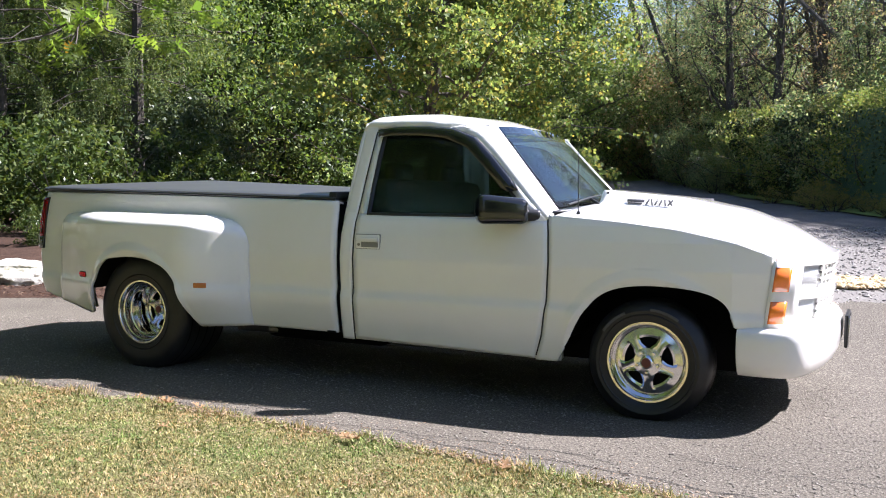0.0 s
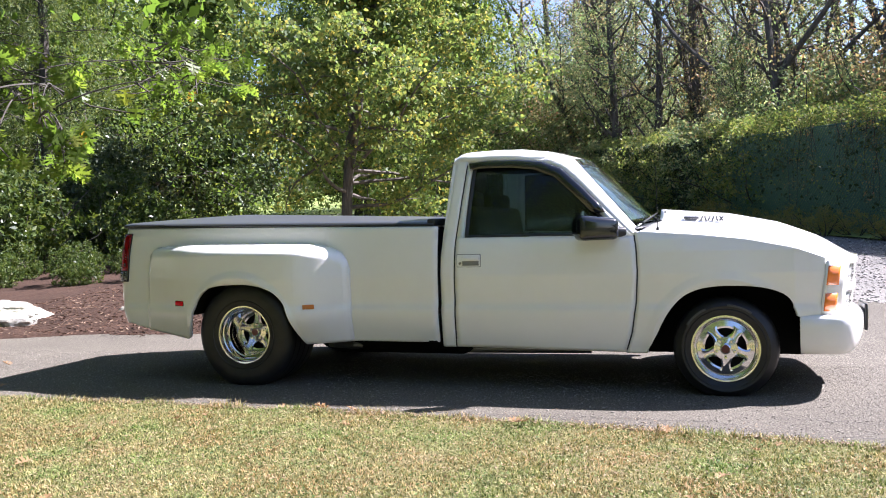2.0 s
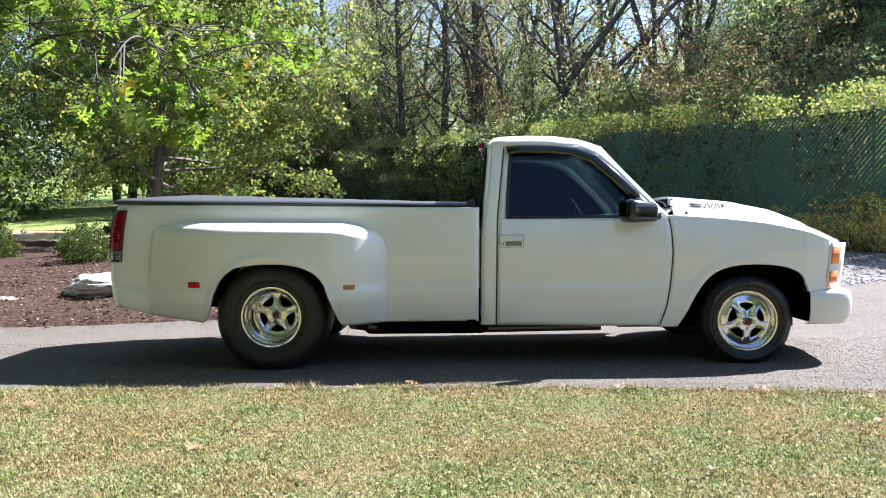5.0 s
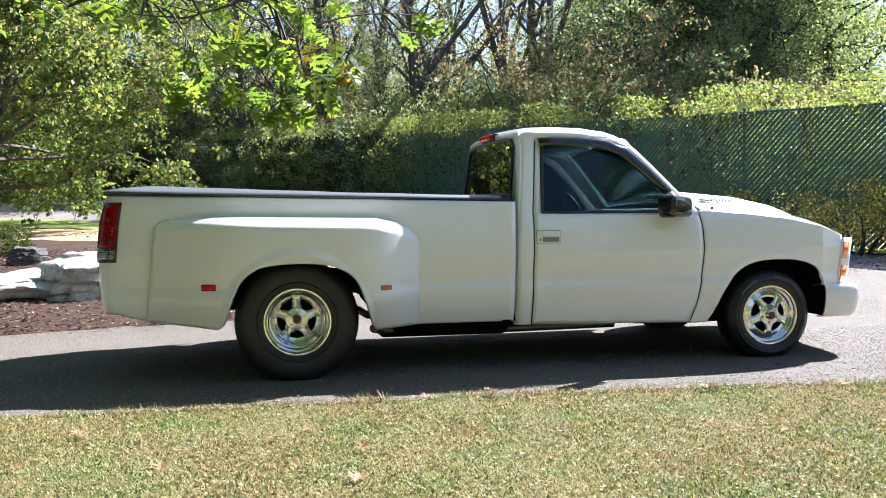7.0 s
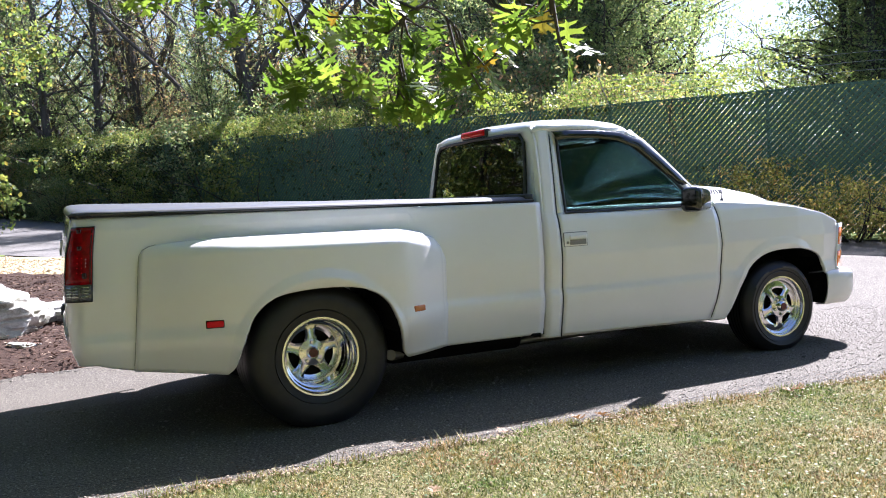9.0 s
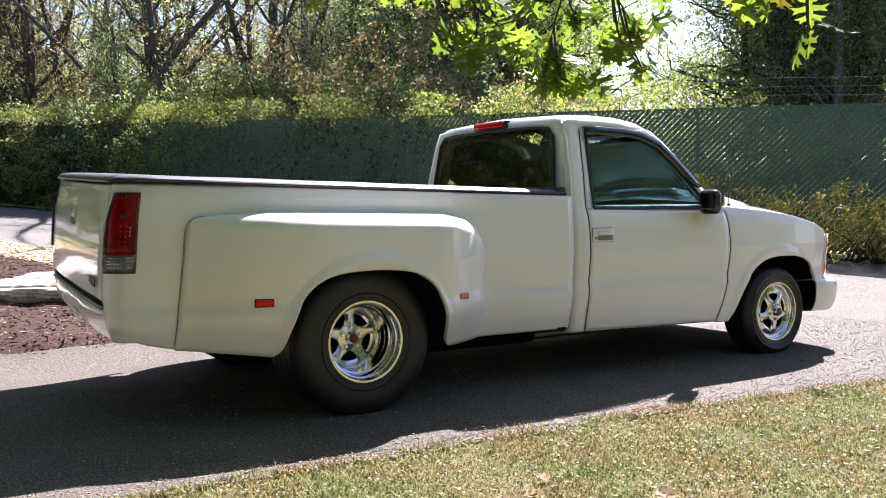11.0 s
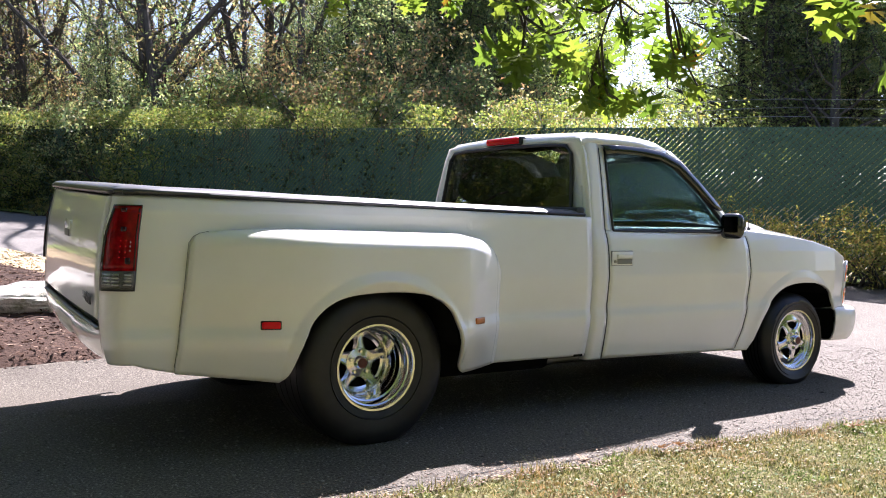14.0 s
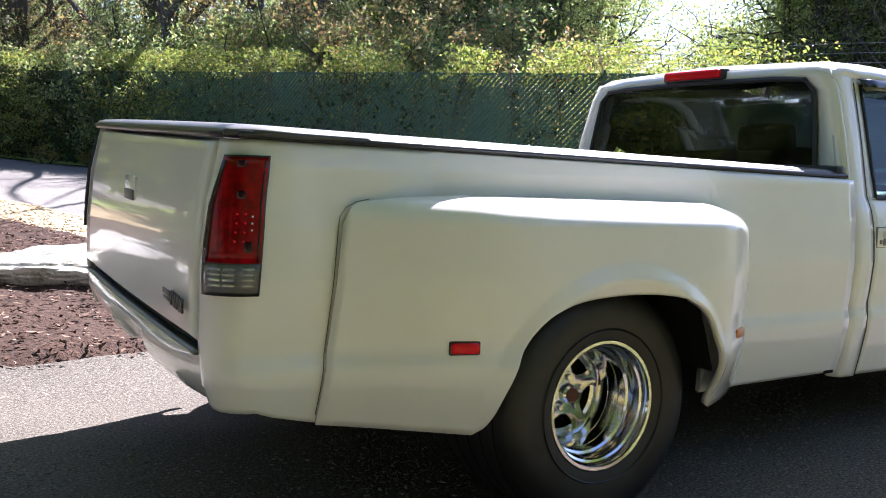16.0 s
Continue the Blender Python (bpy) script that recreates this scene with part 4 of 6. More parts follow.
# front bumper with a plate holder
half_plan = [(3.775, -0.935), (3.88, -0.945), (4.0, -0.94), (4.09, -0.915), (4.15, -0.86), (4.195, -0.76), (4.24, -0.58), (4.272, -0.38), (4.290, -0.18)]
half_plan = [(3.775 + (x - 3.775) * 0.86, y) for x, y in half_plan]
plan = rounded(half_plan + [(4.223, 0.0)] + [(x, -y) for x, y in reversed(half_plan)], 2)
BUMPER_SECTION = [(0.20, 0.498), (0.045, 0.515), (0.018, 0.505), (0.003, 0.482), (0.0, 0.45), (0.0, 0.40), (0.010, 0.345), (0.032, 0.292), (0.055, 0.270), (0.14, 0.262)]


def bumper(i, k):
    a, b = plan[max(0, i - 1)], plan[min(len(plan) - 1, i + 1)]
    tx, ty = b[0] - a[0], b[1] - a[1]
    n = (tx * tx + ty * ty) ** 0.5
    d, z = BUMPER_SECTION[k]
    return (plan[i][0] - ty / n * d, plan[i][1] + tx / n * d, z)


bump_part = part("front_bumper", grid(range(len(plan)), range(10), bumper, True), PAINT, truck, "white painted front bumper", thick=0.012, sharp=60)
plate = part("plate_holder", box((4.242, 0, 0.43), (0.02, 0.34, 0.18), 0.006), BLACK, bump_part, "black front plate holder")
part("number_plate", box((4.255, 0, 0.43), (0.006, 0.305, 0.152), 0.002), CHROME, plate, "blank metal plate")

# the body leans a little towards its right rear
def lean(ob):
    flat = ob.matrix_basis == Matrix.Identity(4)
    if ob.type == 'MESH' and flat:
        for v in ob.data.vertices:
            v.co.z += 0.047 * max(0.0, v.co.y + 0.86) * ip(v.co.x, [(-1.0, 1.0), (1.44, 0.4), (2.6, 0.0)])
    elif ob.type == 'MESH' and ob.location.x < -1.0:
        ob.location.z += 0.047 * max(0.0, ob.location.y + 0.86)
    if flat:
        for child in ob.children:
            lean(child)


for piece in list(truck.children):
    lean(piece)

# wheels
def wheel(at, outer, inner_y, R, W, hub_in, side, label):
    """at: where the axle meets the outer rim plane; the wheel reaches W inwards."""
    w = thing("wheel", "", "")
    w.parent = truck
    w.location = at
    if side:
        w.rotation_euler = (0, 0, math.pi)
    rr = 0.212
    tyre = lathe([(rr - 0.012, 0.02), (rr + 0.004, -0.004), (rr + 0.03, -0.012), ((rr + R) / 2, -0.016), (R - 0.045, -0.008), (R - 0.018, 0.012), (R - 0.004, 0.035), (R, 0.07), (R, W / 2), (R, W - 0.07), (R - 0.02, W - 0.012), (R - 0.06, W), (rr, W - 0.01), (rr - 0.012, W - 0.03)], 80)
    ground_z = 0.002 - at[2]
    squat = lambda data: ([(x, y - 0.012 * ss((ground_z + 0.10 - z) / 0.10) * (y < W / 2), max(z, ground_z)) for x, y, z in data[0]], data[1])
    tp = part("tyre", squat(tyre), RUBBER, w, label)
    grooves = cat(*[lathe([(R + 0.0012, y0), (R + 0.0016, y0 + 0.004), (R + 0.0012, y0 + 0.008)], 56) for y0 in lin(0.05, W - 0.06, 5)])
    part("tread_groove", squat(grooves), DARK, tp)
    part("sidewall_ring", lathe([(rr + 0.032, -0.0125), (rr + 0.036, -0.0175), (rr + 0.040, -0.0135)], 56), RUBBER, tp)
    for a in (58, 118) if R < 0.35 else ():
        for i in range(5):
            t = radians(a + i * 6.5)
            r = (rr + R) / 2 + 0.006
            part("sidewall_mark", box((r * math.cos(t), -0.018, r * math.sin(t)), (0.014, 0.004, 0.03), 0.001, 1, Matrix.Rotation(-t, 4, "Y")), LETTER, tp)
    if hub_in > 0.1:
        dish = [(rr - 0.033, 0.040), (rr - 0.036, 0.070), (rr - 0.044, 0.075), (rr - 0.046, 0.110), (rr - 0.0475, 0.112), (rr - 0.052, 0.150), (rr - 0.0535, 0.152), (rr - 0.056, hub_in + 0.01)]
    else:
        dish = [(rr - 0.030, 0.030), (rr - 0.036, 0.034), (rr - 0.040, hub_in + 0.01)]
    part("rim", lathe([(rr - 0.003, 0.022), (rr + 0.004, 0.004), (rr - 0.002, -0.005), (rr - 0.012, -0.004), (rr - 0.018, 0.006), (rr - 0.021, 0.022), (rr - 0.028, 0.026), *dish, (rr - 0.056, hub_in + 0.03), (rr - 0.060, W - 0.03)], 56), CHROME, w, "polished deep-dish rim", sharp=25)
    ro = 0.148
    f = hub_in - 0.005
    part("spoke_ring", lathe([(rr - (0.053 if hub_in > 0.1 else 0.036), f + 0.012), (0.152, f + 0.006), (0.140, f + 0.003), (0.127, f + 0.007), (0.125, f + 0.035)], 48), CHROME, w, sharp=25)
    for k in range(5):
        a = math.pi * (1.5 if R < 0.35 else 0.5) + 2 * math.pi * k / 5
        pts = [(0.05, 0.042), (0.074, 0.034), (0.098, 0.026), (0.122, 0.028), (ro - 0.004, 0.044)]
        rows = []
        for r_, t_ in pts:
            y0 = f - 0.022 * (1 - r_ / ro) ** 0.8
            rows.append([(r_, -t_, y0 + 0.034), (r_, -t_, y0 + 0.006), (r_, -t_ * 0.62, y0 - 0.002), (r_, 0.0, y0 + 0.003), (r_, t_ * 0.62, y0 - 0.002), (r_, t_, y0 + 0.006), (r_, t_, y0 + 0.034)])
        sp = grid(range(5), range(7), lambda i_, j_: (rows[i_][j_][0] * math.cos(a) - rows[i_][j_][1] * math.sin(a), rows[i_][j_][2], rows[i_][j_][0] * math.sin(a) + rows[i_][j_][1] * math.cos(a)))
        part("spoke", sp, CHROME, w, sharp=30)
    part("hub", lathe([(0.0, f - 0.05), (0.026, f - 0.05), (0.033, f - 0.044), (0.035, f - 0.022), (0.072, f - 0.016), (0.078, f - 0.004), (0.078, f + 0.03)], 32), CHROME, w)
    part("centre_cap", lathe([(0.0, f - 0.054), (0.023, f - 0.054), (0.0255, f - 0.0505)], 24), BADGE, w, "dark red centre cap")
    for k in range(5):
        a = math.pi * (1.5 if R < 0.35 else 0.5) + 2 * math.pi * k / 5
        part("lug_nut", lathe([(0.0, f - 0.034), (0.008, f - 0.034), (0.0105, f - 0.03), (0.0105, f - 0.008)], 6, (0.056 * math.cos(a), 0, 0.056 * math.sin(a))), CHROME, w)
    part("brake_drum", lathe([(0.0, f + 0.04), (0.13, f + 0.04), (0.15, f + 0.06), (0.15, W - 0.02)], 32), DARK, w)
    return w


wheel((3.338, -0.925, 0.302), 0, 0, 0.324, 0.225, 0.03, 0, "black front tyre")
wheel((0.0, -1.085, 0.370), 0, 0, 0.390, 0.42, 0.205, 0, "wide black drag tyre")
wheel((3.338, 0.925, 0.302), 0, 0, 0.324, 0.225, 0.03, 1, "black front tyre")
wheel((0.0, 1.085, 0.370), 0, 0, 0.390, 0.42, 0.205, 1, "wide black drag tyre")

# under the truck
for s in (-1, 1):
    part("frame_rail", tube([(-0.95, s * 0.46, 0.52), (-0.5, s * 0.46, 0.52), (-0.1, s * 0.46, 0.62), (0.4, s * 0.46, 0.56), (0.8, s * 0.44, 0.38), (2.6, s * 0.42, 0.36), (3.0, s * 0.4, 0.42), (3.9, s * 0.38, 0.42)], 0.055, 8), DARK, truck)
    part("exhaust", tube([(2.4, s * 0.3, 0.20), (1.2, s * 0.35, 0.19), (0.6, s * 0.5, 0.23), (0.52, s * 0.72, 0.27)], 0.032, 10), STEEL, truck, "dull steel exhaust pipe")
part("rear_axle", cat(tube([(0, -0.65, 0.366), (0, 0.65, 0.366)], 0.05, 12), box((0, 0, 0.366), (0.28, 0.24, 0.26), 0.08, 3)), DARK, truck)
part("front_axle", tube([(3.338, -0.75, 0.30), (3.338, 0.75, 0.30)], 0.035, 10), DARK, truck)
part("fuel_tank", box((1.05, -0.30, 0.33), (0.95, 0.42, 0.32), 0.05, 3), DARK, truck)
part("muffler", box((1.75, 0.28, 0.225), (0.80, 0.30, 0.17), 0.06, 3), DARK, truck)
part("gearbox", box((2.45, 0.0, 0.36), (0.9, 0.40, 0.28), 0.08, 3), DARK, truck)
part("oil_pan", box((3.2, 0.0, 0.34), (0.55, 0.36, 0.26), 0.06, 3), DARK, truck)
part("spare_tyre", moved(lathe([(0.18, -0.09), (0.30, -0.10), (0.34, -0.06), (0.35, 0.0), (0.34, 0.06), (0.30, 0.10), (0.18, 0.09)], 32), pose(-0.66, 0, 0.47, 90)), RUBBER, truck, "black spare tyre under the bed")
part("bed_floor", box((0.18, 0, 0.80), (2.5, 1.5, 0.04), 0.005), DARK, truck)
part("cab_floor", box((2.12, 0, 0.335), (1.44, 1.80, 0.05), 0.005), DARK, truck)
part("under_tray", box((3.92, 0, 0.40), (0.22, 1.56, 0.03), 0.004), DARK, truck)
part("engine_bay", box((3.45, 0, 0.60), (0.8, 0.8, 0.4), 0.02), DARK, truck)
part("radiator_support", box((3.98, 0, 0.56), (0.04, 1.5, 0.50), 0.005), DARK, truck)
part("splash_panel", box((3.845, 0, 0.50), (0.03, 1.72, 0.46), 0.005), DARK, truck)
part("firewall", box((2.78, 0, 0.72), (0.05, 1.7, 0.68), 0.005), DARK, truck)
# inside the cab
seat = part("bench_seat", cat(box((1.86, 0, 0.68), (0.52, 1.45, 0.18), 0.05, 3), box((1.62, 0, 0.98), (0.16, 1.45, 0.56), 0.05, 3, pose(0, 0, 0, 0, -10, 0))), SEATCLOTH, truck, "dark grey cloth bench seat")
for y in (-0.4, 0.4):
    part("headrest", box((1.57, y, 1.30), (0.09, 0.28, 0.14), 0.035, 3), SEATCLOTH, seat)
part("dashboard", box((2.62, 0, 0.96), (0.34, 1.62, 0.22), 0.06, 3), DASH, truck, "grey-blue dashboard")
part("door_trim_panel", cat(box((2.15, -0.87, 0.8), (1.1, 0.03, 0.42), 0.01), box((2.15, 0.87, 0.8), (1.1, 0.03, 0.42), 0.01)), LINER, truck)
steer = part("steering_wheel", moved(lathe([(0.19 + 0.014 * math.cos(a), 0.014 * math.sin(a)) for a in lin(0, 2 * math.pi, 9)], 32), pose(2.33, 0.38, 1.03, 0, 0, 0) @ pose(0, 0, 0, 0, -25, 0) @ pose(0, 0, 0, 0, 0, 90)), BLACK, truck, "black steering wheel")
part("steering_column", tube([(2.34, 0.38, 1.02), (2.55, 0.38, 0.93)], [0.05, 0.04], 10), BLACK, steer)
part("headliner", grid(lin(1.56, 2.24, 6), lin(-0.62, 0.62, 6), lambda x, y: (x, y, 1.565)), LINER, truck, thick=0.01)
part("antenna", cat(tube([(2.93, -0.845, 1.05), (2.93, -0.845, 1.075)], [0.014, 0.009], 10), tube([(2.93, -0.845, 1.06), (2.925, -0.842, 1.47)], [0.0032, 0.0016], 6)), BLACK, truck, "thin black whip antenna")

# ---- planting helpers ----
def unit(n, r):
    v = r.normal(size=(n, 3))
    return v / np.linalg.norm(v, axis=1)[:, None]


def leaf_quads(centres, size, r, width=0.5, droop=0.3, fold=0.12):
    """Small pointed leaves at the given places: four corners each, folded along the middle."""
    n = len(centres)
    d = unit(n, r)
    d[:, 2] -= droop
    d /= np.linalg.norm(d, axis=1)[:, None]
    s = np.cross(d, unit(n, r))
    s /= np.linalg.norm(s, axis=1)[:, None] + 1e-9
    nrm = np.cross(d, s)
    L = (size * r.uniform(0.6, 1.35, n))[:, None]
    w = L * width * 0.5
    a = centres
    b = centres + d * L * 0.45 + s * w + nrm * L * fold
    c = centres + d * L
    e = centres + d * L * 0.45 - s * w + nrm * L * fold
    verts = np.stack([a, b, c, e], 1).reshape(-1, 3)
    return verts, np.arange(4 * n).reshape(n, 4)


def limb(r, start, direction, length, r0, r1, n=6, wander=0.18, lift=0.0):
    p, d = np.array(start, float), np.array(direction, float)
    d /= np.linalg.norm(d)
    pts, radii = [p.copy()], [r0]
    for i in range(n):
        d = d + r.normal(size=3) * wander
        d[2] += lift
        d /= np.linalg.norm(d)
        p = p + d * length / n
        pts.append(p.copy())
        radii.append(r0 + (r1 - r0) * (i + 1) / n)
    return pts, radii


def build_tree(name, label, seed, height, girth, crown_from, limbs, limb_len, leaves, leaf_size, leaf_material, bark, category="tree", lean=0.03, clump=0.35, spread_up=0.25, droop=0.3, fork=0.0, dead=False, leaf_width=0.5, twig=3):
    """A tapered trunk with limbs and twigs, and leaves in clumps along the twigs."""
    r = np.random.default_rng(seed)
    t = thing(name, label, category)
    pts, radii = limb(r, (0, 0, -0.2), (r.normal() * lean, r.normal() * lean, 1), height, girth, girth * 0.18, 12, 0.05)
    wood = [tube(pts, radii, 8)]
    if fork:
        k = int(len(pts) * fork)
        p2, r2 = limb(r, pts[k], (r.normal() * 0.4, r.normal() * 0.4, 1), height * (1 - fork), radii[k] * 0.8, girth * 0.15, 9, 0.08)
        wood.append(tube(p2, r2, 7))
    spots = []
    for i in range(limbs):
        f = crown_from + (0.98 - crown_from) * (i + r.uniform()) / limbs
        k = min(int(f * (len(pts) - 1)), len(pts) - 2)
        q = f * (len(pts) - 1) - k
        start = pts[k] * (1 - q) + pts[k + 1] * q
        az = i * 2.4 + r.normal() * 0.5
        reach = limb_len * (1.15 - 0.75 * max(0, (f - crown_from) / (1 - crown_from))) * r.uniform(0.7, 1.2)
        lr = girth * (0.34 - 0.2 * f) + 0.006
        lp, lrad = limb(r, start, (math.cos(az), math.sin(az), spread_up + r.normal() * 0.15), reach, lr, lr * 0.25, 7, 0.16, 0.02 if droop < 0.5 else -0.04)
        wood.append(tube(lp, lrad, 5, False))
        for j in range(twig):
            m = r.integers(2, len(lp))
            tp, trad = limb(r, lp[m], unit(1, r)[0] * np.array([1, 1, 0.6]) + np.array([math.cos(az), math.sin(az), 0.1]) * 0.7, reach * r.uniform(0.25, 0.5), lr * 0.35, lr * 0.1, 4, 0.25)
            wood.append(tube(tp, trad, 4, False))
            spots += tp[1:]
        spots += lp[3:]
    part("trunk", cat(*wood), bark, t)
    if leaves and not dead:
        spots = np.array(spots)
        tufts = max(12, leaves // 16)
        c = spots[r.integers(0, len(spots), tufts)] + r.normal(size=(tufts, 3)) * clump * np.array([1, 1, 0.75])
        c = c[r.integers(0, tufts, leaves)] + r.normal(size=(leaves, 3)) * clump * 0.36 * np.array([1, 1, 0.6])
        v, q = leaf_quads(c, leaf_size, r, leaf_width, droop)
        ob = new("crown", quick_mesh("crown", v, q, leaf_material))
        ob.parent = t
    return t


def build_bush(name, label, seed, radius, height, leaves, leaf_size, leaf_material, bark, stems=9, category="bush", leaf_width=0.5):
    r = np.random.default_rng(seed)
    t = thing(name, label, category)
    wood, spots = [], []
    for i in range(stems):
        a = r.uniform(0, 2 * math.pi)
        lp, lrad = limb(r, (0.15 * radius * math.cos(a), 0.15 * radius * math.sin(a), -0.1), (math.cos(a) * radius, math.sin(a) * radius, height * 1.1), (radius ** 2 + height ** 2) ** 0.5 * r.uniform(0.55, 1.0), 0.025, 0.006, 6, 0.2)
        wood.append(tube(lp, lrad, 4, False))
        spots += lp[2:]
    tagged(part("stem", cat(*wood), bark, t), kind="stuff")
    m = leaves // 30
    spots = np.array(spots)
    e = unit(m, r) * np.array([radius, radius, height * 0.5]) * r.uniform(0.55, 1.0, m)[:, None] + np.array([0, 0, height * 0.5])
    e[:, 2] = np.maximum(e[:, 2], 0.05)
    spots = np.concatenate([spots, e, e])
    tufts = leaves // 22
    c = spots[r.integers(0, len(spots), tufts)] + r.normal(size=(tufts, 3)) * radius * 0.13
    c = c[r.integers(0, tufts, leaves)] + r.normal(size=(leaves, 3)) * radius * 0.05
    c[:, 2] = np.maximum(c[:, 2], 0.02)
    v, q = leaf_quads(c, leaf_size, r, leaf_width, 0.2)
    ob = new("foliage", quick_mesh("foliage", v, q, leaf_material))
    ob.parent = t
    return t


def stand(proto, x, y, turn, size, first, z=0.0, tilt=0.0):
    """Stands a tree or bush at a place on the land: the first one itself, then copies."""
    m = pose(x, y, land(x, y) + z, tilt, 0, turn) @ Matrix.Diagonal((size, size, size, 1))
    if first:
        proto.matrix_basis = m
        return proto
    ob = copy_thing(proto, pose(0, 0, 0))
    ob.matrix_basis = m
    return ob


BARK = bark_mat("grey_bark", (0.045, 0.039, 0.033), (0.15, 0.13, 0.11))
DARKBARK = bark_mat("dark_bark", (0.03, 0.026, 0.022), (0.09, 0.078, 0.066))
WOODLEAF = leaf_mat("woodland_leaf", [(0.074, 0.112, 0.068), (0.132, 0.182, 0.098), (0.200, 0.255, 0.136), (0.290, 0.315, 0.175), (0.430, 0.360, 0.220)], 0.5, 0.55, (1.5, 1.65, 1.05))
AUTUMNLEAF = leaf_mat("autumn_leaf", [(0.125, 0.130, 0.075), (0.200, 0.195, 0.105), (0.280, 0.250, 0.132), (0.360, 0.270, 0.145), (0.400, 0.210, 0.138)], 0.5, 0.47, (1.28, 1.28, 0.9))
DARKLEAF = leaf_mat("dark_leaf", [(0.085, 0.120, 0.070), (0.135, 0.180, 0.092), (0.205, 0.248, 0.120), (0.310, 0.310, 0.155)], 0.5, 0.6, (1.7, 1.8, 1.1))
MAPLELEAF = leaf_mat("maple_leaf", [(0.070, 0.112, 0.045), (0.090, 0.140, 0.052), (0.112, 0.168, 0.060), (0.135, 0.192, 0.066), (0.160, 0.212, 0.072), (0.188, 0.232, 0.078), (0.215, 0.248, 0.082), (0.245, 0.262, 0.088), (0.44, 0.34, 0.095)], 0.5, 0.5, (1.4, 1.4, 0.8))
VINELEAF = leaf_mat("vine_leaf", [(0.095, 0.140, 0.048), (0.155, 0.208, 0.066), (0.228, 0.275, 0.086), (0.310, 0.325, 0.108), (0.375, 0.300, 0.130)], 0.5, 0.46, (1.25, 1.35, 0.75))
SPRUCELEAF = leaf_mat("spruce_needle", [(0.035, 0.060, 0.022), (0.070, 0.105, 0.036), (0.120, 0.155, 0.052), (0.185, 0.205, 0.080)], 0.6, 0.3)
SHRUBLEAF = leaf_mat("shrub_leaf", [(0.052, 0.092, 0.030), (0.086, 0.142, 0.042), (0.140, 0.200, 0.060), (0.215, 0.245, 0.086)], 0.6, 0.4)
BEDLEAF = leaf_mat("bed_shrub_leaf", [(0.028, 0.050, 0.016), (0.048, 0.077, 0.022), (0.076, 0.108, 0.032), (0.115, 0.132, 0.046)], 0.35, 0.35)
# dark copy of the shrub leaf: the bank's shade is put into the colour
SHADELEAF = leaf_mat("shaded_understory_leaf", [(0.026, 0.044, 0.020), (0.039, 0.061, 0.027), (0.060, 0.084, 0.035), (0.086, 0.105, 0.046)], 0.4, 0.15)
OAKLEAF = leaf_mat("oak_leaf", [(0.07, 0.14, 0.012), (0.10, 0.18, 0.016), (0.13, 0.21, 0.02)], 0.35, 0.62, (1.4, 1.65, 0.65))
_oi = node(OAKLEAF, "ShaderNodeObjectInfo")
_ra = ramp(OAKLEAF, _oi.outputs["Random"], [(0.0, (0.075, 0.115, 0.030)), (0.5, (0.120, 0.160, 0.040)), (0.95, (0.165, 0.190, 0.048)), (0.985, (0.24, 0.13, 0.03))])
for _n in OAKLEAF.node_tree.nodes:
    if _n.type in ("BSDF_PRINCIPLED",):
        link(OAKLEAF, _ra, _n.inputs["Base Color"])
    if _n.type == "MIX":
        link(OAKLEAF, _ra, _n.inputs[6])
DRYLEAF = leaf_mat("dry_leaf", [(0.16, 0.085, 0.04), (0.25, 0.15, 0.075), (0.33, 0.23, 0.13)], 0.6, 0.2, (1.2, 1.0, 0.8))
IVYLEAF = leaf_mat("ivy_leaf", [(0.026, 0.042, 0.019), (0.043, 0.064, 0.027), (0.066, 0.088, 0.036), (0.098, 0.102, 0.045)], 0.45, 0.2, (1.1, 1.2, 0.7))
FENCEGREEN = shader("green_slat", (0.042, 0.110, 0.070), 0.5)
_oi = node(FENCEGREEN, "ShaderNodeObjectInfo")
link(FENCEGREEN, mix(FENCEGREEN, noise_out(FENCEGREEN, 1.1, 5), ramp(FENCEGREEN, _oi.outputs["Random"], [(0, (0.036, 0.10, 0.064)), (1, (0.055, 0.145, 0.09))]), (0.07, 0.125, 0.08)), base_input(FENCEGREEN))
WIRE = shader("fence_wire", (0.08, 0.17, 0.115), 0.45, 0.2)
POST = shader("fence_post", (0.04, 0.09, 0.06), 0.5, 0.3)
GALV = shader("galvanised_wire", (0.4, 0.4, 0.38), 0.4, 0.9)

# ---- fence ----
fence = tagged(thing("fence", "tall green chain-link fence with woven privacy slats", "fence"), kind="")
HIGH = 2.42
FY0, FY1 = -5.0, 44.0


def on_fence(s, h, out=0.0):
    """s metres along the fence from its near end; h above the land; out towards the driveway."""
    y = FY0 + s / 1.1041
    x = fence_x(y)
    return (x - out * 0.9057, y - out * 0.4239, land(x - 0.05, y) + h)


LONG = (FY1 - FY0) * 1.1041
post_data = tube([(0, 0, -0.3), (0, 0, HIGH + 0.06)], 0.032, 8)
post_mesh = None
for i in range(int(LONG / 3.0) + 1):
    p = on_fence(i * 3.0, 0.0, -0.04)
    if post_mesh is None:
        ob = part("post", post_data, POST, fence)
        post_mesh = ob.data
    else:
        ob = new("post", post_mesh)
        ob.parent = fence
    ob.location = p
part("top_rail", tube([on_fence(s, HIGH - 0.02, -0.03) for s in lin(0, LONG, 60)], 0.022, 6), POST, fence)
for k in range(3):
    part("barbed_wire", tube([on_fence(s, HIGH + 0.14 + 0.13 * k + 0.02 * math.sin(s * 1.9), 0.10 + 0.08 * k) for s in lin(0, 15, 60)], 0.0035, 4), GALV, fence, "galvanised wire strand")
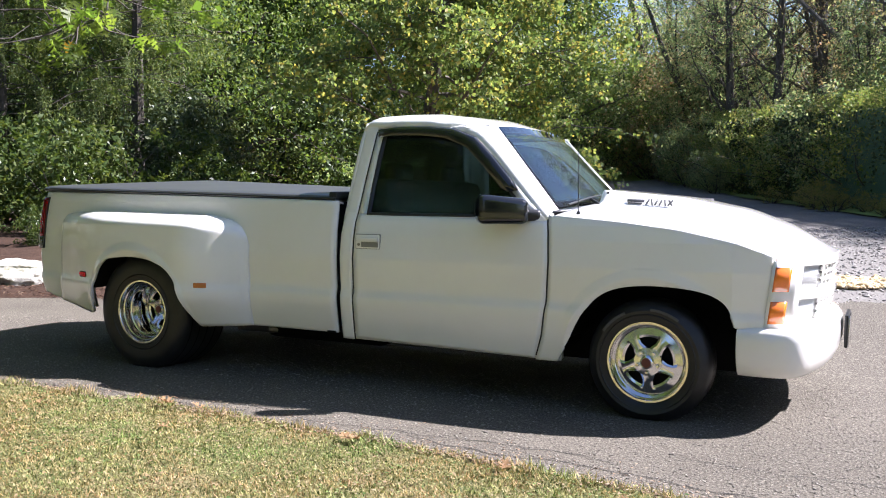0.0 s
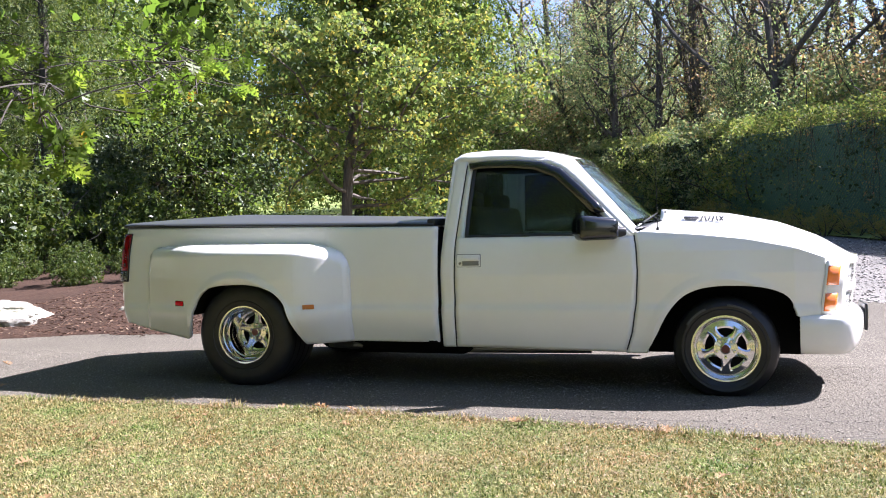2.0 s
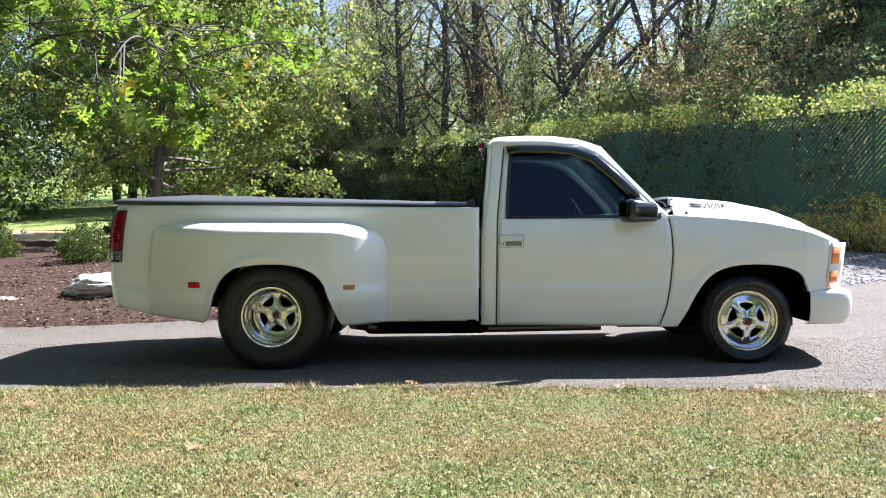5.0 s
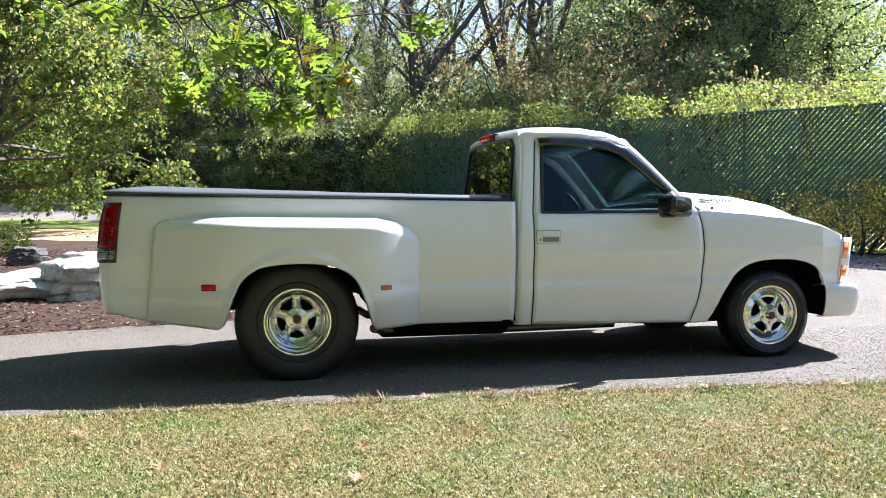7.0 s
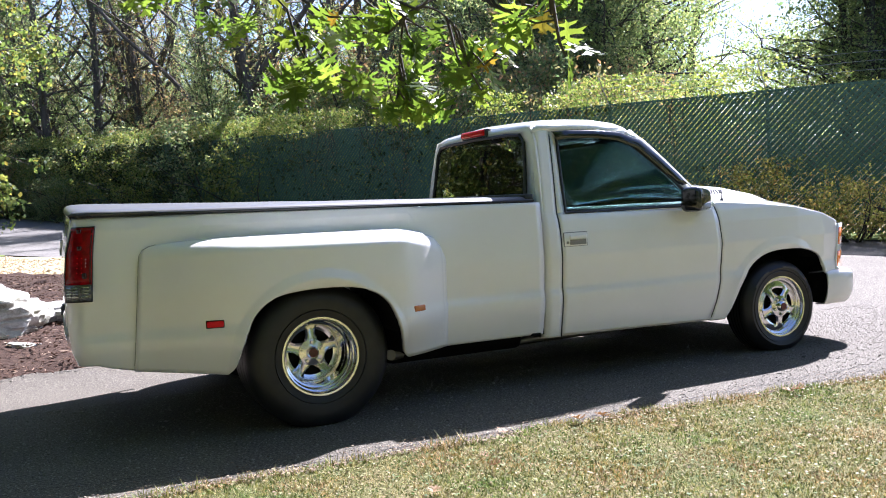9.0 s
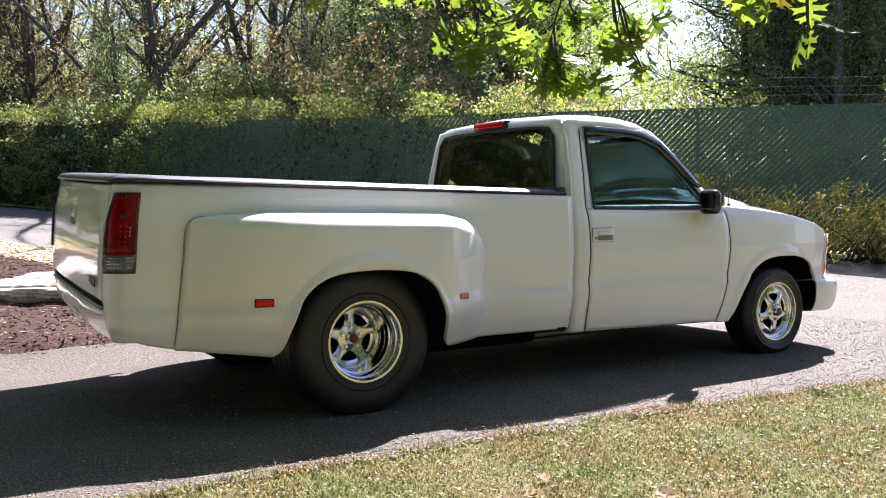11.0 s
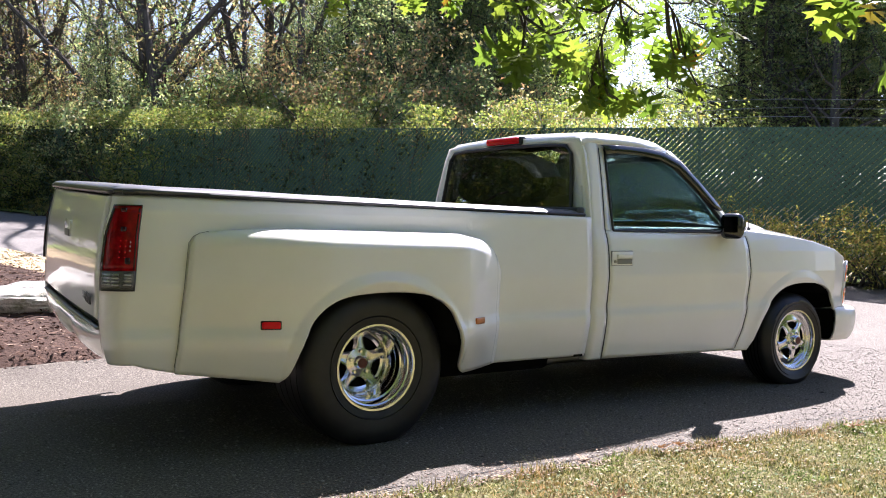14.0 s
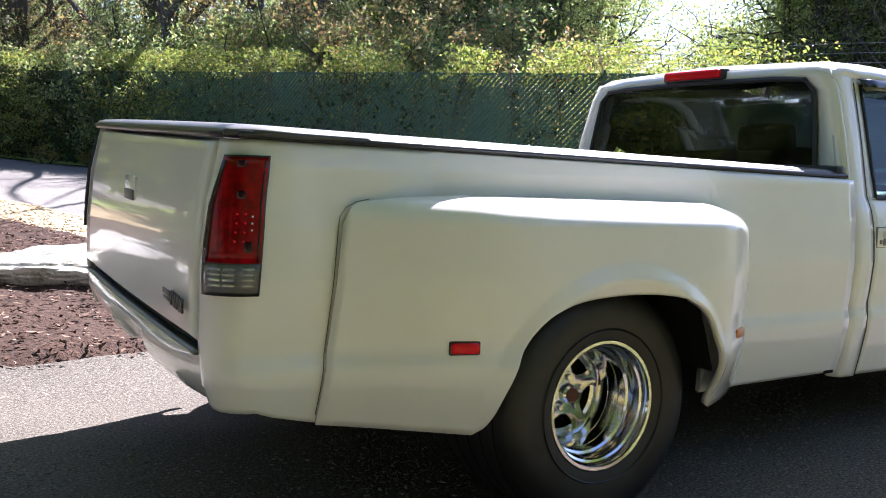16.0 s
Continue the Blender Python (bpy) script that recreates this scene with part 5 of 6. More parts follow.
for i in range(6):
    part("wire_arm", tube([on_fence(i * 3.0, HIGH - 0.02, -0.02), on_fence(i * 3.0, HIGH + 0.46, 0.30)], 0.012, 5), GALV, fence)
wires = []
for s in np.arange(-23 * 0.107, LONG, 0.107):
    for a, b in ((s, s + HIGH), (s + HIGH, s)):
        a2, b2 = min(max(a, 0), LONG), min(max(b, 0), LONG)
        ha = 0.03 if a == a2 else 0.03 + abs(a2 - a)
        hb = HIGH if b == b2 else HIGH - abs(b2 - b)
        if abs(a2 - b2) < 0.05:
            continue
        p, q = np.array(on_fence(a2, ha, 0.012)), np.array(on_fence(b2, hb, 0.012))
        wires.append((p, q))
wv, wq = [], []
for p, q in wires:
    n = len(wv)
    o = np.array([-0.9057, -0.4239, 0]) * 0.006
    u = np.array([0, 0, 0.007 if q[1] < p[1] else 0.013])
    wv += [p + u, p + o, p - u, q + u, q + o, q - u]
    wq += [(n, n + 1, n + 4, n + 3), (n + 1, n + 2, n + 5, n + 4)]
ob = new("wire_mesh", quick_mesh("wire_mesh", wv, wq, WIRE))
ob.parent = fence
tagged(ob, kind="stuff")

# ---- stones of the planting bed ----
def boulder(at, size, turn, seed, label):
    """A rock broken along flat faces, layered and pitted."""
    rb = np.random.default_rng(500 + seed)
    planes = [(Vector(n), 0.72 + 0.2 * rb.uniform()) for n in unit(15, rb)]
    planes += [(Vector((0.28 * rb.normal(), 0.28 * rb.normal(), 1)).normalized(), 0.74), (Vector((0, 0, -1)), 0.7)]
    bm = bmesh.new()
    bmesh.ops.create_icosphere(bm, subdivisions=5, radius=1.0)
    off = Vector((seed * 7.3, seed * 3.1, 0))
    for v in bm.verts:
        d = v.co.copy()
        wd = (d + 0.14 * Vector((noise.noise(d * 2.4 + off), noise.noise(d * 2.4 + off + Vector((9, 0, 0))), noise.noise(d * 2.4 + off + Vector((0, 9, 0)))))).normalized()
        k = min(h / max(wd.dot(n), 0.05) for n, h in planes)
        p = d * min(k, 1.25)
        layer = abs(((p.z + 0.12 * noise.noise(p * 1.3 + off)) * 3.2) % 1.0 - 0.5)
        p *= 1 - 0.09 * ss((0.13 - layer) / 0.13) + 0.05 * noise.noise(d * 5 + off) + 0.03 * noise.noise(d * 12 + off)
        v.co = Vector((p.x * size[0], p.y * size[1], p.z * size[2])) * 1.15
    data = from_bm(bm)
    ob = mesh_object("boulder", data, STONE, 28)
    # the shaded boulder gets its shade from a darker stone colour
    if "dark" in label:
        ob.data.materials[0] = SHADEDSTONE
    ob.matrix_basis = pose(at[0], at[1], land(at[0], at[1]) + at[2], 0, 0, turn)
    return tagged(ob, label, "boulder", "boulders edging the planting bed")


boulder((-2.0, 3.55, 0.17), (0.66, 0.45, 0.36), 8, 1, "large pale limestone boulder on the mulch")
boulder((-0.92, 4.1, 0.07), (0.78, 0.38, 0.22), -22, 2, "long low limestone slab with mossy sides")
boulder((-2.95, 3.6, 0.10), (0.60, 0.40, 0.24), 10, 3, "flat pale limestone slab on the mulch")
boulder((-5.3, 2.05, 0.10), (0.5, 0.36, 0.24), 25, 4, "weathered yellowish limestone boulder beside the asphalt")
boulder((-4.1, 3.0, 0.02), (0.2, 0.15, 0.09), -10, 5, "low flat limestone slab half sunk in mulch")
boulder((-3.6, 6.9, 0.16), (0.26, 0.2, 0.2), 40, 6, "small dark shaded boulder in the bed")
boulder((-6.6, 1.4, 0.12), (0.55, 0.4, 0.24), -20, 7, "pale limestone boulder beside the asphalt")
boulder((-1.55, 2.75, 0.05), (0.14, 0.09, 0.05), -30, 8, "small pale stone lying on mulch")

# ---- loose ground cover ----
def scatter(n, x0, x1, y0, y1, r, keep):
    p = np.stack([r.uniform(x0, x1, n * 2), r.uniform(y0, y1, n * 2)], 1)
    p = np.array([q for q in p if keep(q[0], q[1])][:n])
    return p


r = np.random.default_rng(21)
def lawn_part(x, y):
    """Thins the blades out towards the ends of the tended strip."""
    return y < lawn_edge(x) + 0.02 and r.uniform() < min(1.0, (y + 5.6) / 1.2, (x + 3.2) / 1.0, (6.6 - x) / 1.0)


pts = scatter(270000, -3.2, 6.6, -5.6, -1.8, r, lawn_part)
n = len(pts)
tall = np.array([0.5 + 1.1 * max(0.0, 1 - (lawn_edge(x) - y) / 0.10) * (0.4 + noise.noise(Vector((x * 4, 0, 9)))) for x, y in pts]) * r.uniform(0.5, 1.4, n)
root = np.column_stack([pts, np.full(n, 0.018)])
az = r.uniform(0, 2 * math.pi, n)
hgt = 0.030 * tall
lean_ = r.uniform(0.2, 1.5, n)
tip = root + np.column_stack([np.cos(az) * hgt * lean_, np.sin(az) * hgt * lean_, hgt])
sd = np.column_stack([-np.sin(az), np.cos(az), np.zeros(n)]) * 0.0034
v = np.stack([root - sd, root + sd, tip], 1).reshape(-1, 3)
gr = new("grass", quick_mesh("grass", v, np.arange(3 * n).reshape(n, 3), BLADE))
tagged(gr, "short dry and green grass blades of the lawn", "grass", kind="stuff")

# flat bits of leaf and clover among the blades
pts = scatter(40000, -3.2, 6.6, -5.6, -1.8, r, lawn_part)
n = len(pts)
LITTER = leaf_mat("lawn_litter", [(0.05, 0.10, 0.025), (0.12, 0.18, 0.05), (0.24, 0.25, 0.10), (0.30, 0.26, 0.13), (0.25, 0.17, 0.10), (0.30, 0.25, 0.15)], 0.6, 0.2, (1, 1, 1))
zc = np.array([0.03 + 0.012 * q_ for q_ in r.uniform(0, 1, n)])
v, q = leaf_quads(np.column_stack([pts, zc]), 0.015, r, 0.75, 0.0, 0.1)
v = v.reshape(-1, 4, 3)
v[:, :, 2] = zc[:, None] + (v[:, :, 2] - zc[:, None]) * 0.4
tagged(new("lawn_litter", quick_mesh("lawn_litter", v.reshape(-1, 3), q, LITTER)), "small clover leaves and dry bits in the lawn", "leaf litter", kind="stuff")

pts = scatter(16000, -6.0, 0.7, 1.2, 9.0, r, lambda x, y: mulch_edge(x) - 0.06 < y < mulch_back(x))
n = len(pts)
MULCHCHIP = leaf_mat("mulch_chip", [(0.028, 0.014, 0.009), (0.058, 0.029, 0.018), (0.095, 0.052, 0.034), (0.150, 0.092, 0.062), (0.30, 0.225, 0.165)], 0.9, 0.05, (1, 1, 1))
zc = np.array([land(x, y) + 0.045 + 0.05 * noise.noise(Vector((x * 3.1, y * 3.1, 0))) + 0.06 * math.sin(math.pi * min(1, max(0, (y - mulch_edge(x)) / (mulch_back(x) - mulch_edge(x))))) ** 0.6 for x, y in pts])
v, q = leaf_quads(np.column_stack([pts, zc]), 0.06, r, 0.35, 0.0, 0.15)
v = v.reshape(-1, 4, 3)
v[:, :, 2] = zc[:, None] + (v[:, :, 2] - zc[:, None]) * 0.35
tagged(new("mulch_chips", quick_mesh("mulch_chips", v.reshape(-1, 3), q, MULCHCHIP)), "loose brown bark chips with pale bits", "mulch", kind="stuff")

OCT = np.array([(1, 0, 0), (-1, 0, 0), (0, 1, 0), (0, -1, 0), (0, 0, 1), (0, 0, -1)], float)
OCTF = np.array([(0, 2, 4), (2, 1, 4), (1, 3, 4), (3, 0, 4), (2, 0, 5), (1, 2, 5), (3, 1, 5), (0, 3, 5)])


def pebbles(name, label, n, area, keep, size, material, lift=0.0):
    pp = scatter(n, *area, r, keep)
    n = len(pp)
    s = size * r.lognormal(0, 0.4, n)
    z = np.array([land(x, y) + lift for x, y in pp])
    c = np.column_stack([pp, z])
    jit = 1 + r.normal(size=(n, 6, 3)) * 0.22
    a = r.uniform(0, 6.28, n)
    o = OCT[None] * jit * np.array([1, 0.8, 0.55])
    ox = o[:, :, 0] * np.cos(a)[:, None] - o[:, :, 1] * np.sin(a)[:, None]
    oy = o[:, :, 0] * np.sin(a)[:, None] + o[:, :, 1] * np.cos(a)[:, None]
    o = np.stack([ox, oy, o[:, :, 2]], 2) * s[:, None, None]
    v = (c[:, None] + o).reshape(-1, 3)
    f = (OCTF[None] + 6 * np.arange(n)[:, None, None]).reshape(-1, 3)
    return tagged(new(name, quick_mesh(name, v, f, material)), label, "gravel", kind="stuff")


PEBBLE = leaf_mat("grey_pebble", [(0.10, 0.095, 0.09), (0.2, 0.19, 0.18), (0.32, 0.30, 0.28), (0.46, 0.44, 0.41)], 0.9, 0.02, (1, 1, 1))
YPEBBLE = leaf_mat("yellow_pebble", [(0.28, 0.20, 0.11), (0.44, 0.34, 0.19), (0.58, 0.46, 0.29), (0.70, 0.60, 0.42)], 0.9, 0.02, (1, 1, 1))
pebbles("loose_gravel", "loose grey gravel stones on the lot", 9000, (2.0, 10.5, 3.6, 13.0), lambda x, y: road_far(x) - 0.3 < y < fence_y(x) - 1.2, 0.016, PEBBLE)
pebbles("yellow_stones", "loose pale yellow gravel stones", 9000, (-4.5, 2.2, 5.0, 14.5), lambda x, y: mulch_back(min(x, 0.6)) - 0.1 < y < mulch_back(min(x, 0.6)) + 3.6, 0.018, YPEBBLE, 0.014)
GRIT = leaf_mat("asphalt_stone", [(0.11, 0.10, 0.088), (0.15, 0.138, 0.12), (0.20, 0.185, 0.16), (0.30, 0.28, 0.245)], 0.85, 0.02, (1, 1, 1))
pebbles("asphalt_grit", "small pale grit worn out of the asphalt", 46000, (-4.6, 5.6, -2.1, 0.4), lambda x, y: lawn_edge(x) < y < road_far(x), 0.0042, GRIT, 0.0005)

pebbles("gravel_pile", "small heap of pale yellow gravel on the lot", 1300, (3.5, 4.7, 4.5, 5.6), lambda x, y: ((x - 4.1) / 0.5) ** 2 + ((y - 5.05) / 0.45) ** 2 < 1, 0.026, YPEBBLE, 0.02)

# crumbs of leaf, bark and dirt gathered along the edge of the lawn
px_ = r.uniform(-4.2, 6.2, 15000)
off = r.exponential(0.085, 15000) - 0.05
pts = np.array([(x, lawn_edge(x) + o) for x, o in zip(px_, off) if noise.noise(Vector((x * 1.7, 3.0, o * 2))) > -0.25 and o < 0.5])
CRUMB = leaf_mat("edge_crumb", [(0.06, 0.040, 0.028), (0.13, 0.085, 0.055), (0.22, 0.15, 0.10), (0.30, 0.22, 0.15), (0.36, 0.30, 0.22)], 0.8, 0.05, (1, 1, 1))
zc = r.uniform(0.003, 0.016, len(pts)) + np.array([0.02 if y < lawn_edge(x) else 0.0 for x, y in pts])
v, q = leaf_quads(np.column_stack([pts, zc]), 0.017, r, 0.55, 0.0, 0.12)
v = v.reshape(-1, 4, 3)
v[:, :, 2] = zc[:, None] + (v[:, :, 2] - zc[:, None]) * 0.25
tagged(new("edge_litter", quick_mesh("edge_litter", v.reshape(-1, 3), q, CRUMB)), "brown crumbs of leaf and dirt along the driveway edge", "leaf litter", kind="stuff")

# ---- trees and bushes ----
p1 = build_tree("tree", "tall thin woodland tree with sparse leaves", 11, 17, 0.19, 0.10, 38, 2.6, 6400, 0.108, WOODLEAF, BARK, clump=0.5, spread_up=0.7)
p2 = build_tree("tree", "tall forked woodland tree with sparse autumn leaves", 12, 18, 0.25, 0.14, 30, 2.8, 5600, 0.095, AUTUMNLEAF, BARK, fork=0.15, clump=0.5, spread_up=0.9)
p3 = build_tree("tree", "slender woodland sapling with yellow-green leaves", 13, 9, 0.07, 0.08, 30, 2.0, 6800, 0.10, WOODLEAF, DARKBARK, lean=0.12, clump=0.42, spread_up=0.5)
p4 = build_tree("tree", "nearly bare thin dark tree trunk", 14, 16, 0.15, 0.22, 17, 2.4, 1500, 0.11, AUTUMNLEAF, BARK, lean=0.08, fork=0.3, clump=0.5, spread_up=1.0)
p5 = build_tree("tree", "broad dense dark-leaved tree", 15, 12, 0.22, 0.06, 40, 3.6, 15000, 0.125, DARKLEAF, DARKBARK, clump=0.62, spread_up=0.35)
used = {}


TALL = {p1.name: 17.0, p2.name: 18.0, p3.name: 9.0, p5.name: 12.0}


def plant(proto, x, y, turn=None, size=1.0, tilt=0.0):
    """Stands a woodland tree, but leaves the hedge along the near fence in the sun."""
    to_fence = (x + 0.468 * y - 12.505) / 1.088
    if 4.0 < y - 0.567 * to_fence < 21.0 and (TALL.get(proto.name, 0.0) * size - 3.0) * 1.02 > to_fence:
        return None
    first = proto.name not in used
    used[proto.name] = True
    ob = stand(proto, x, y, r.uniform(0, 360) if turn is None else turn, size, first, tilt=tilt)
    tagged(ob, group="woodland trees behind the fence")
    return ob


plant(p2, 2.15, 31.5, 20, 1.0)
plant(p1, 0.55, 30.4, 80, 1.0)
plant(p1, -1.1, 31.3, 150, 1.0)
plant(p1, 5.1, 24.8, 200, 1.1)
plant(p3, 7.5, 21.0, 60, 1.0)
plant(p2, 10.0, 27.0, 130, 0.9)


def bearing(x, y):
    return math.degrees(math.atan2(y + 5.5, x + 1.0))


count = 0
while count < 92:
    x, y = r.uniform(-14, 30), r.uniform(6, 62)
    d = behind_fence(x, y)
    b = bearing(x, y)
    if not 3.0 < d < 42 or 43.2 < b < 52 or (b < 44 and math.hypot(x + 1, y + 5.5) < 31):
        continue
    count += 1
    if b < 38.6:
        plant((p1, p3, p5)[count % 3], x, y, None, r.uniform(0.7, 1.0))
    elif b < 70:
        plant((p3, p1, p3, p5 if b < 62 else p1)[count % 4] if d > 9 else p3, x, y, None, r.uniform(0.7, 1.05))
    else:
        if count % 3:
            plant((p1, p4, p4, p2, p4, p3)[count % 6], x, y, None, r.uniform(0.7, 1.15))
for a, d_, s in ((53.4, 31, 0.95), (55.0, 37, 1.1), (56.6, 32, 0.9), (58.4, 36, 1.05), (60.2, 31, 0.85), (62.0, 36, 0.95), (54.0, 44, 1.2), (57.5, 45, 1.2), (61.0, 45, 1.15)):
    plant(p5, -1 + d_ * math.cos(radians(a)), -5.5 + d_ * math.sin(radians(a)), None, s)
for x, y, s in ((23.5, 15.2, 0.8), (27.0, 15.5, 0.96), (22.4, 12.0, 0.85), (25.0, 9.0, 1.0), (30.0, 18.0, 0.95)):
    plant(p1, x, y, None, s)
for x, y, s in ((16.5, 29.0, 0.95), (17.0, 23.5, 0.85), (20.0, 28.5, 0.95), (20.0, 25.0, 0.85), (24.0, 31.0, 0.95), (25.5, 11.6, 0.85), (29.5, 15.4, 0.95), (33.0, 20.0, 1.0)):
    plant(p5 if x < 25 else p1, x, y, None, s)
for i in range(12):
    y = 19 + 20 * (i + r.uniform()) / 12
    plant(p4, fence_x(y) + r.uniform(2.5, 8), y, None, r.uniform(0.85, 1.15))
snag = build_tree("dead_tree", "bare dead tree with crooked dark limbs", 31, 17, 0.30, 0.22, 9, 4.2, 0, 0.1, WOODLEAF, DARKBARK, dead=True, spread_up=0.35, category="dead tree", lean=0.0)
snag.matrix_basis = pose(31.3, 34.3, land(31.3, 34.3), 0, 0, 40)

b1 = build_bush("bush", "tangled yellow-green woodland bush", 41, 1.5, 2.2, 6400, 0.074, VINELEAF, DARKBARK)
b2 = build_bush("bush", "tangled dark green woodland bush", 42, 1.6, 2.7, 6400, 0.078, WOODLEAF, DARKBARK)
b3 = build_bush("bush", "thin autumn-coloured thicket bush", 43, 1.5, 3.0, 5000, 0.076, AUTUMNLEAF, DARKBARK)
for i in range(96):
    y = -3 + 50 * (i + r.uniform()) / 96
    d = (2.6 if y < 18 else 2.0) + 7.5 * r.uniform() ** 1.5
    if y < 8:
        continue
    x = fence_x(y) + d * 1.104
    if 44 < bearing(x, y) < 51:
        size = 0.55
    else:
        size = r.uniform(0.75, 1.25) * (1.05 if bearing(x, y) > 66 else 1.0)
    pb = (b1, b2, b3, b1)[i % 4]
    first = pb.name not in used
    used[pb.name] = True
    tagged(stand(pb, x, y, r.uniform(0, 360), size, first), group="bushes behind the fence")

# thicket closing the view where the fence ends, and growth in front of its far stretch
for i in range(26):
    y = r.uniform(40, 56)
    x = fence_x(y) + r.uniform(-1.0, 9.0)
    tagged(stand((b2, b3, b1)[i % 3], x, y, r.uniform(0, 360), r.uniform(1.1, 2.1), False), group="bushes behind the fence")
for i in range(22):
    y = 27 + 17 * (i + r.uniform()) / 22
    o = r.uniform(0.1, 0.9)
    tagged(stand((b2, b3, b2)[i % 3], fence_x(y) - o, y - o * 0.42, r.uniform(0, 360), r.uniform(0.55, 1.05), False), group="bushes behind the fence")
for i in range(26):
    y = 13.5 + 28.5 * (i + r.uniform()) / 26
    tagged(stand((b1, b2, b1)[i % 3], fence_x(y) + (r.uniform(2.9, 3.6) if y < 18.5 else r.uniform(0.35, 1.0)), y, r.uniform(0, 360), r.uniform(0.9, 1.35), False), group="bushes behind the fence")
for i in range(30):
    y = 10 + 15 * (i + r.uniform()) / 30
    x = fence_x(y) + r.uniform(3.3, 6.0)
    if not 43 < bearing(x, y) < 52:
        tagged(stand((b1, b3, b1, b2)[i % 4], x, y, r.uniform(0, 360), r.uniform(0.9, 1.2) * (1.0 if y < 14.5 else 1.4), False), group="bushes behind the fence")
for i in range(34):
    y = r.uniform(32, 62)
    x = fence_x(y) + r.uniform(0.5, 12.0)
    plant((p2, p3, p1, p3, p4)[i % 5], x, y, None, r.uniform(0.75, 1.1))

# leafy saplings over the hedge, and closed trees beside the open sky
for i in range(34):
    y = 16 + 26 * (i + r.uniform()) / 34
    plant((p3, p3, p1)[i % 3], fence_x(y) + r.uniform(2.5, 13), y + r.uniform(-1, 1), None, r.uniform(0.4, 0.62) if y > 27 else r.uniform(0.5, 0.75))
for i in range(14):
    a = radians(r.uniform(20, 39))
    d_ = r.uniform(32, 48)
    plant((p1, p5, p1, p3)[i % 4], -1 + d_ * math.cos(a), -5.5 + d_ * math.sin(a), None, r.uniform(0.8, 1.05))

for x, y, k_ in ((-7.5, 37.0, 0.9), (-5.0, 41.0, 1.0), (-8.8, 43.0, 1.05), (-3.5, 37.5, 0.85), (-6.3, 47.0, 1.1), (-10.5, 45.0, 1.0)):
    plant((p1, p3)[int(y) % 2], x, y, None, k_)
for i in range(8):
    a = radians(53.5 + 9.5 * (i + 0.5) / 8)
    d_ = (25, 31, 27, 34)[i % 4]
    plant((p1, p3)[i % 2], -1 + d_ * math.cos(a), -5.5 + d_ * math.sin(a), None, (0.95, 1.25)[i % 2])
for i in range(9):
    a, d_ = radians(33.0 + 9.6 * (i + 0.5) / 9), (33, 39, 35, 43)[i % 4]
    plant((p5, p1, p5)[i % 3], -1 + d_ * math.cos(a), -5.5 + d_ * math.sin(a), None, r.uniform(0.85, 1.1))
for i in range(26):
    yf, back_ = 4.5 + 16.5 * (i + r.uniform()) / 26, r.uniform(10.0, 19.0)
    x, y = fence_x(yf) + 0.823 * back_, yf + 0.567 * back_
    if bearing(x, y) > 53 or (bearing(x, y) < 42.5 and math.hypot(x + 1, y + 5.5) > 31):
        plant((p5, p3, p5, p1)[i % 4], x, y, None, r.uniform(0.8, 1.0))
for i in range(10):
    tagged(stand((b3, b2)[i % 2], r.uniform(-10, -2.5), r.uniform(34, 42), r.uniform(0, 360), r.uniform(1.6, 2.3), False), group="bushes behind the fence")

# vines over the fence, weeds along its foot
def along_fence(n, y0, y1, weight, h0, h1, o0, o1, low_=-0.05):
    out = []
    while len(out) < n:
        y = r.uniform(y0, y1)
        if r.uniform() > weight(y):
            continue
        h = r.uniform(h0, h1)
        nn = noise.noise(Vector((y * 0.7, h * 0.8, 2.0))) + 0.5 * noise.noise(Vector((y * 2.3, h * 2.0, 5.0)))
        if nn < low_:
            continue
        out.append(on_fence((y - FY0) * 1.1041, h, r.uniform(o0, o1)))
    return np.array(out)


c = np.concatenate([along_fence(34000, 5, 42, lambda y: ss((y - 5) / 3), HIGH - 0.18, HIGH + 0.55, -0.9, 0.16),
                    along_fence(1200, 7.5, 20, lambda y: 0.5, 0.6, HIGH, 0.02, 0.10)])
v, q = leaf_quads(c, 0.062, r, 0.6, 0.3)
tagged(new("vine", quick_mesh("vine", v, q, VINELEAF)), "yellow-green creeper hanging over the fence", "vine", kind="stuff")
c = np.concatenate([along_fence(24000, 12, 42, lambda y: 0.05 + ss((y - 18) / 6), 0.0, HIGH + 0.1, 0.03, 0.25, -0.35), along_fence(700, 6, 18, lambda y: ss((y - 5) / 6), 0.0, HIGH, 0.02, 0.12, 0.08)])
v, q = leaf_quads(c, 0.10, r, 0.6, 0.3)
tagged(new("ivy", quick_mesh("ivy", v, q, IVYLEAF)), "dark ivy covering the far stretch of fence", "ivy", kind="stuff")
stems, sprigs = [], []
for i in range(70):
    s0, h0 = (r.uniform(7, 30) - FY0) * 1.1041, HIGH + r.uniform(-0.05, 0.15)
    drop, slant = r.uniform(0.4, 2.1), r.normal() * 0.25
    pts_ = [on_fence(s0 + slant * t + 0.05 * math.sin(7 * t + i), h0 - drop * t, 0.03 + 0.04 * math.sin(3 * t + i) ** 2) for t in lin(0, 1, 9)]
    stems.append(tube(pts_, [0.007, 0.007, 0.006, 0.006, 0.005, 0.005, 0.004, 0.004, 0.003], 4, False))
    m_ = int(24 * drop)
    sprigs.append(np.array([pts_[k_] for k_ in r.integers(0, 9, m_)]) + r.normal(size=(m_, 3)) * 0.07)
tagged(mesh_object("vine_stems", cat(*stems), DARKBARK), "thin brown vine stems hanging down the fence", "vine", kind="stuff")
v, q = leaf_quads(np.concatenate(sprigs), 0.055, r, 0.6, 0.4)
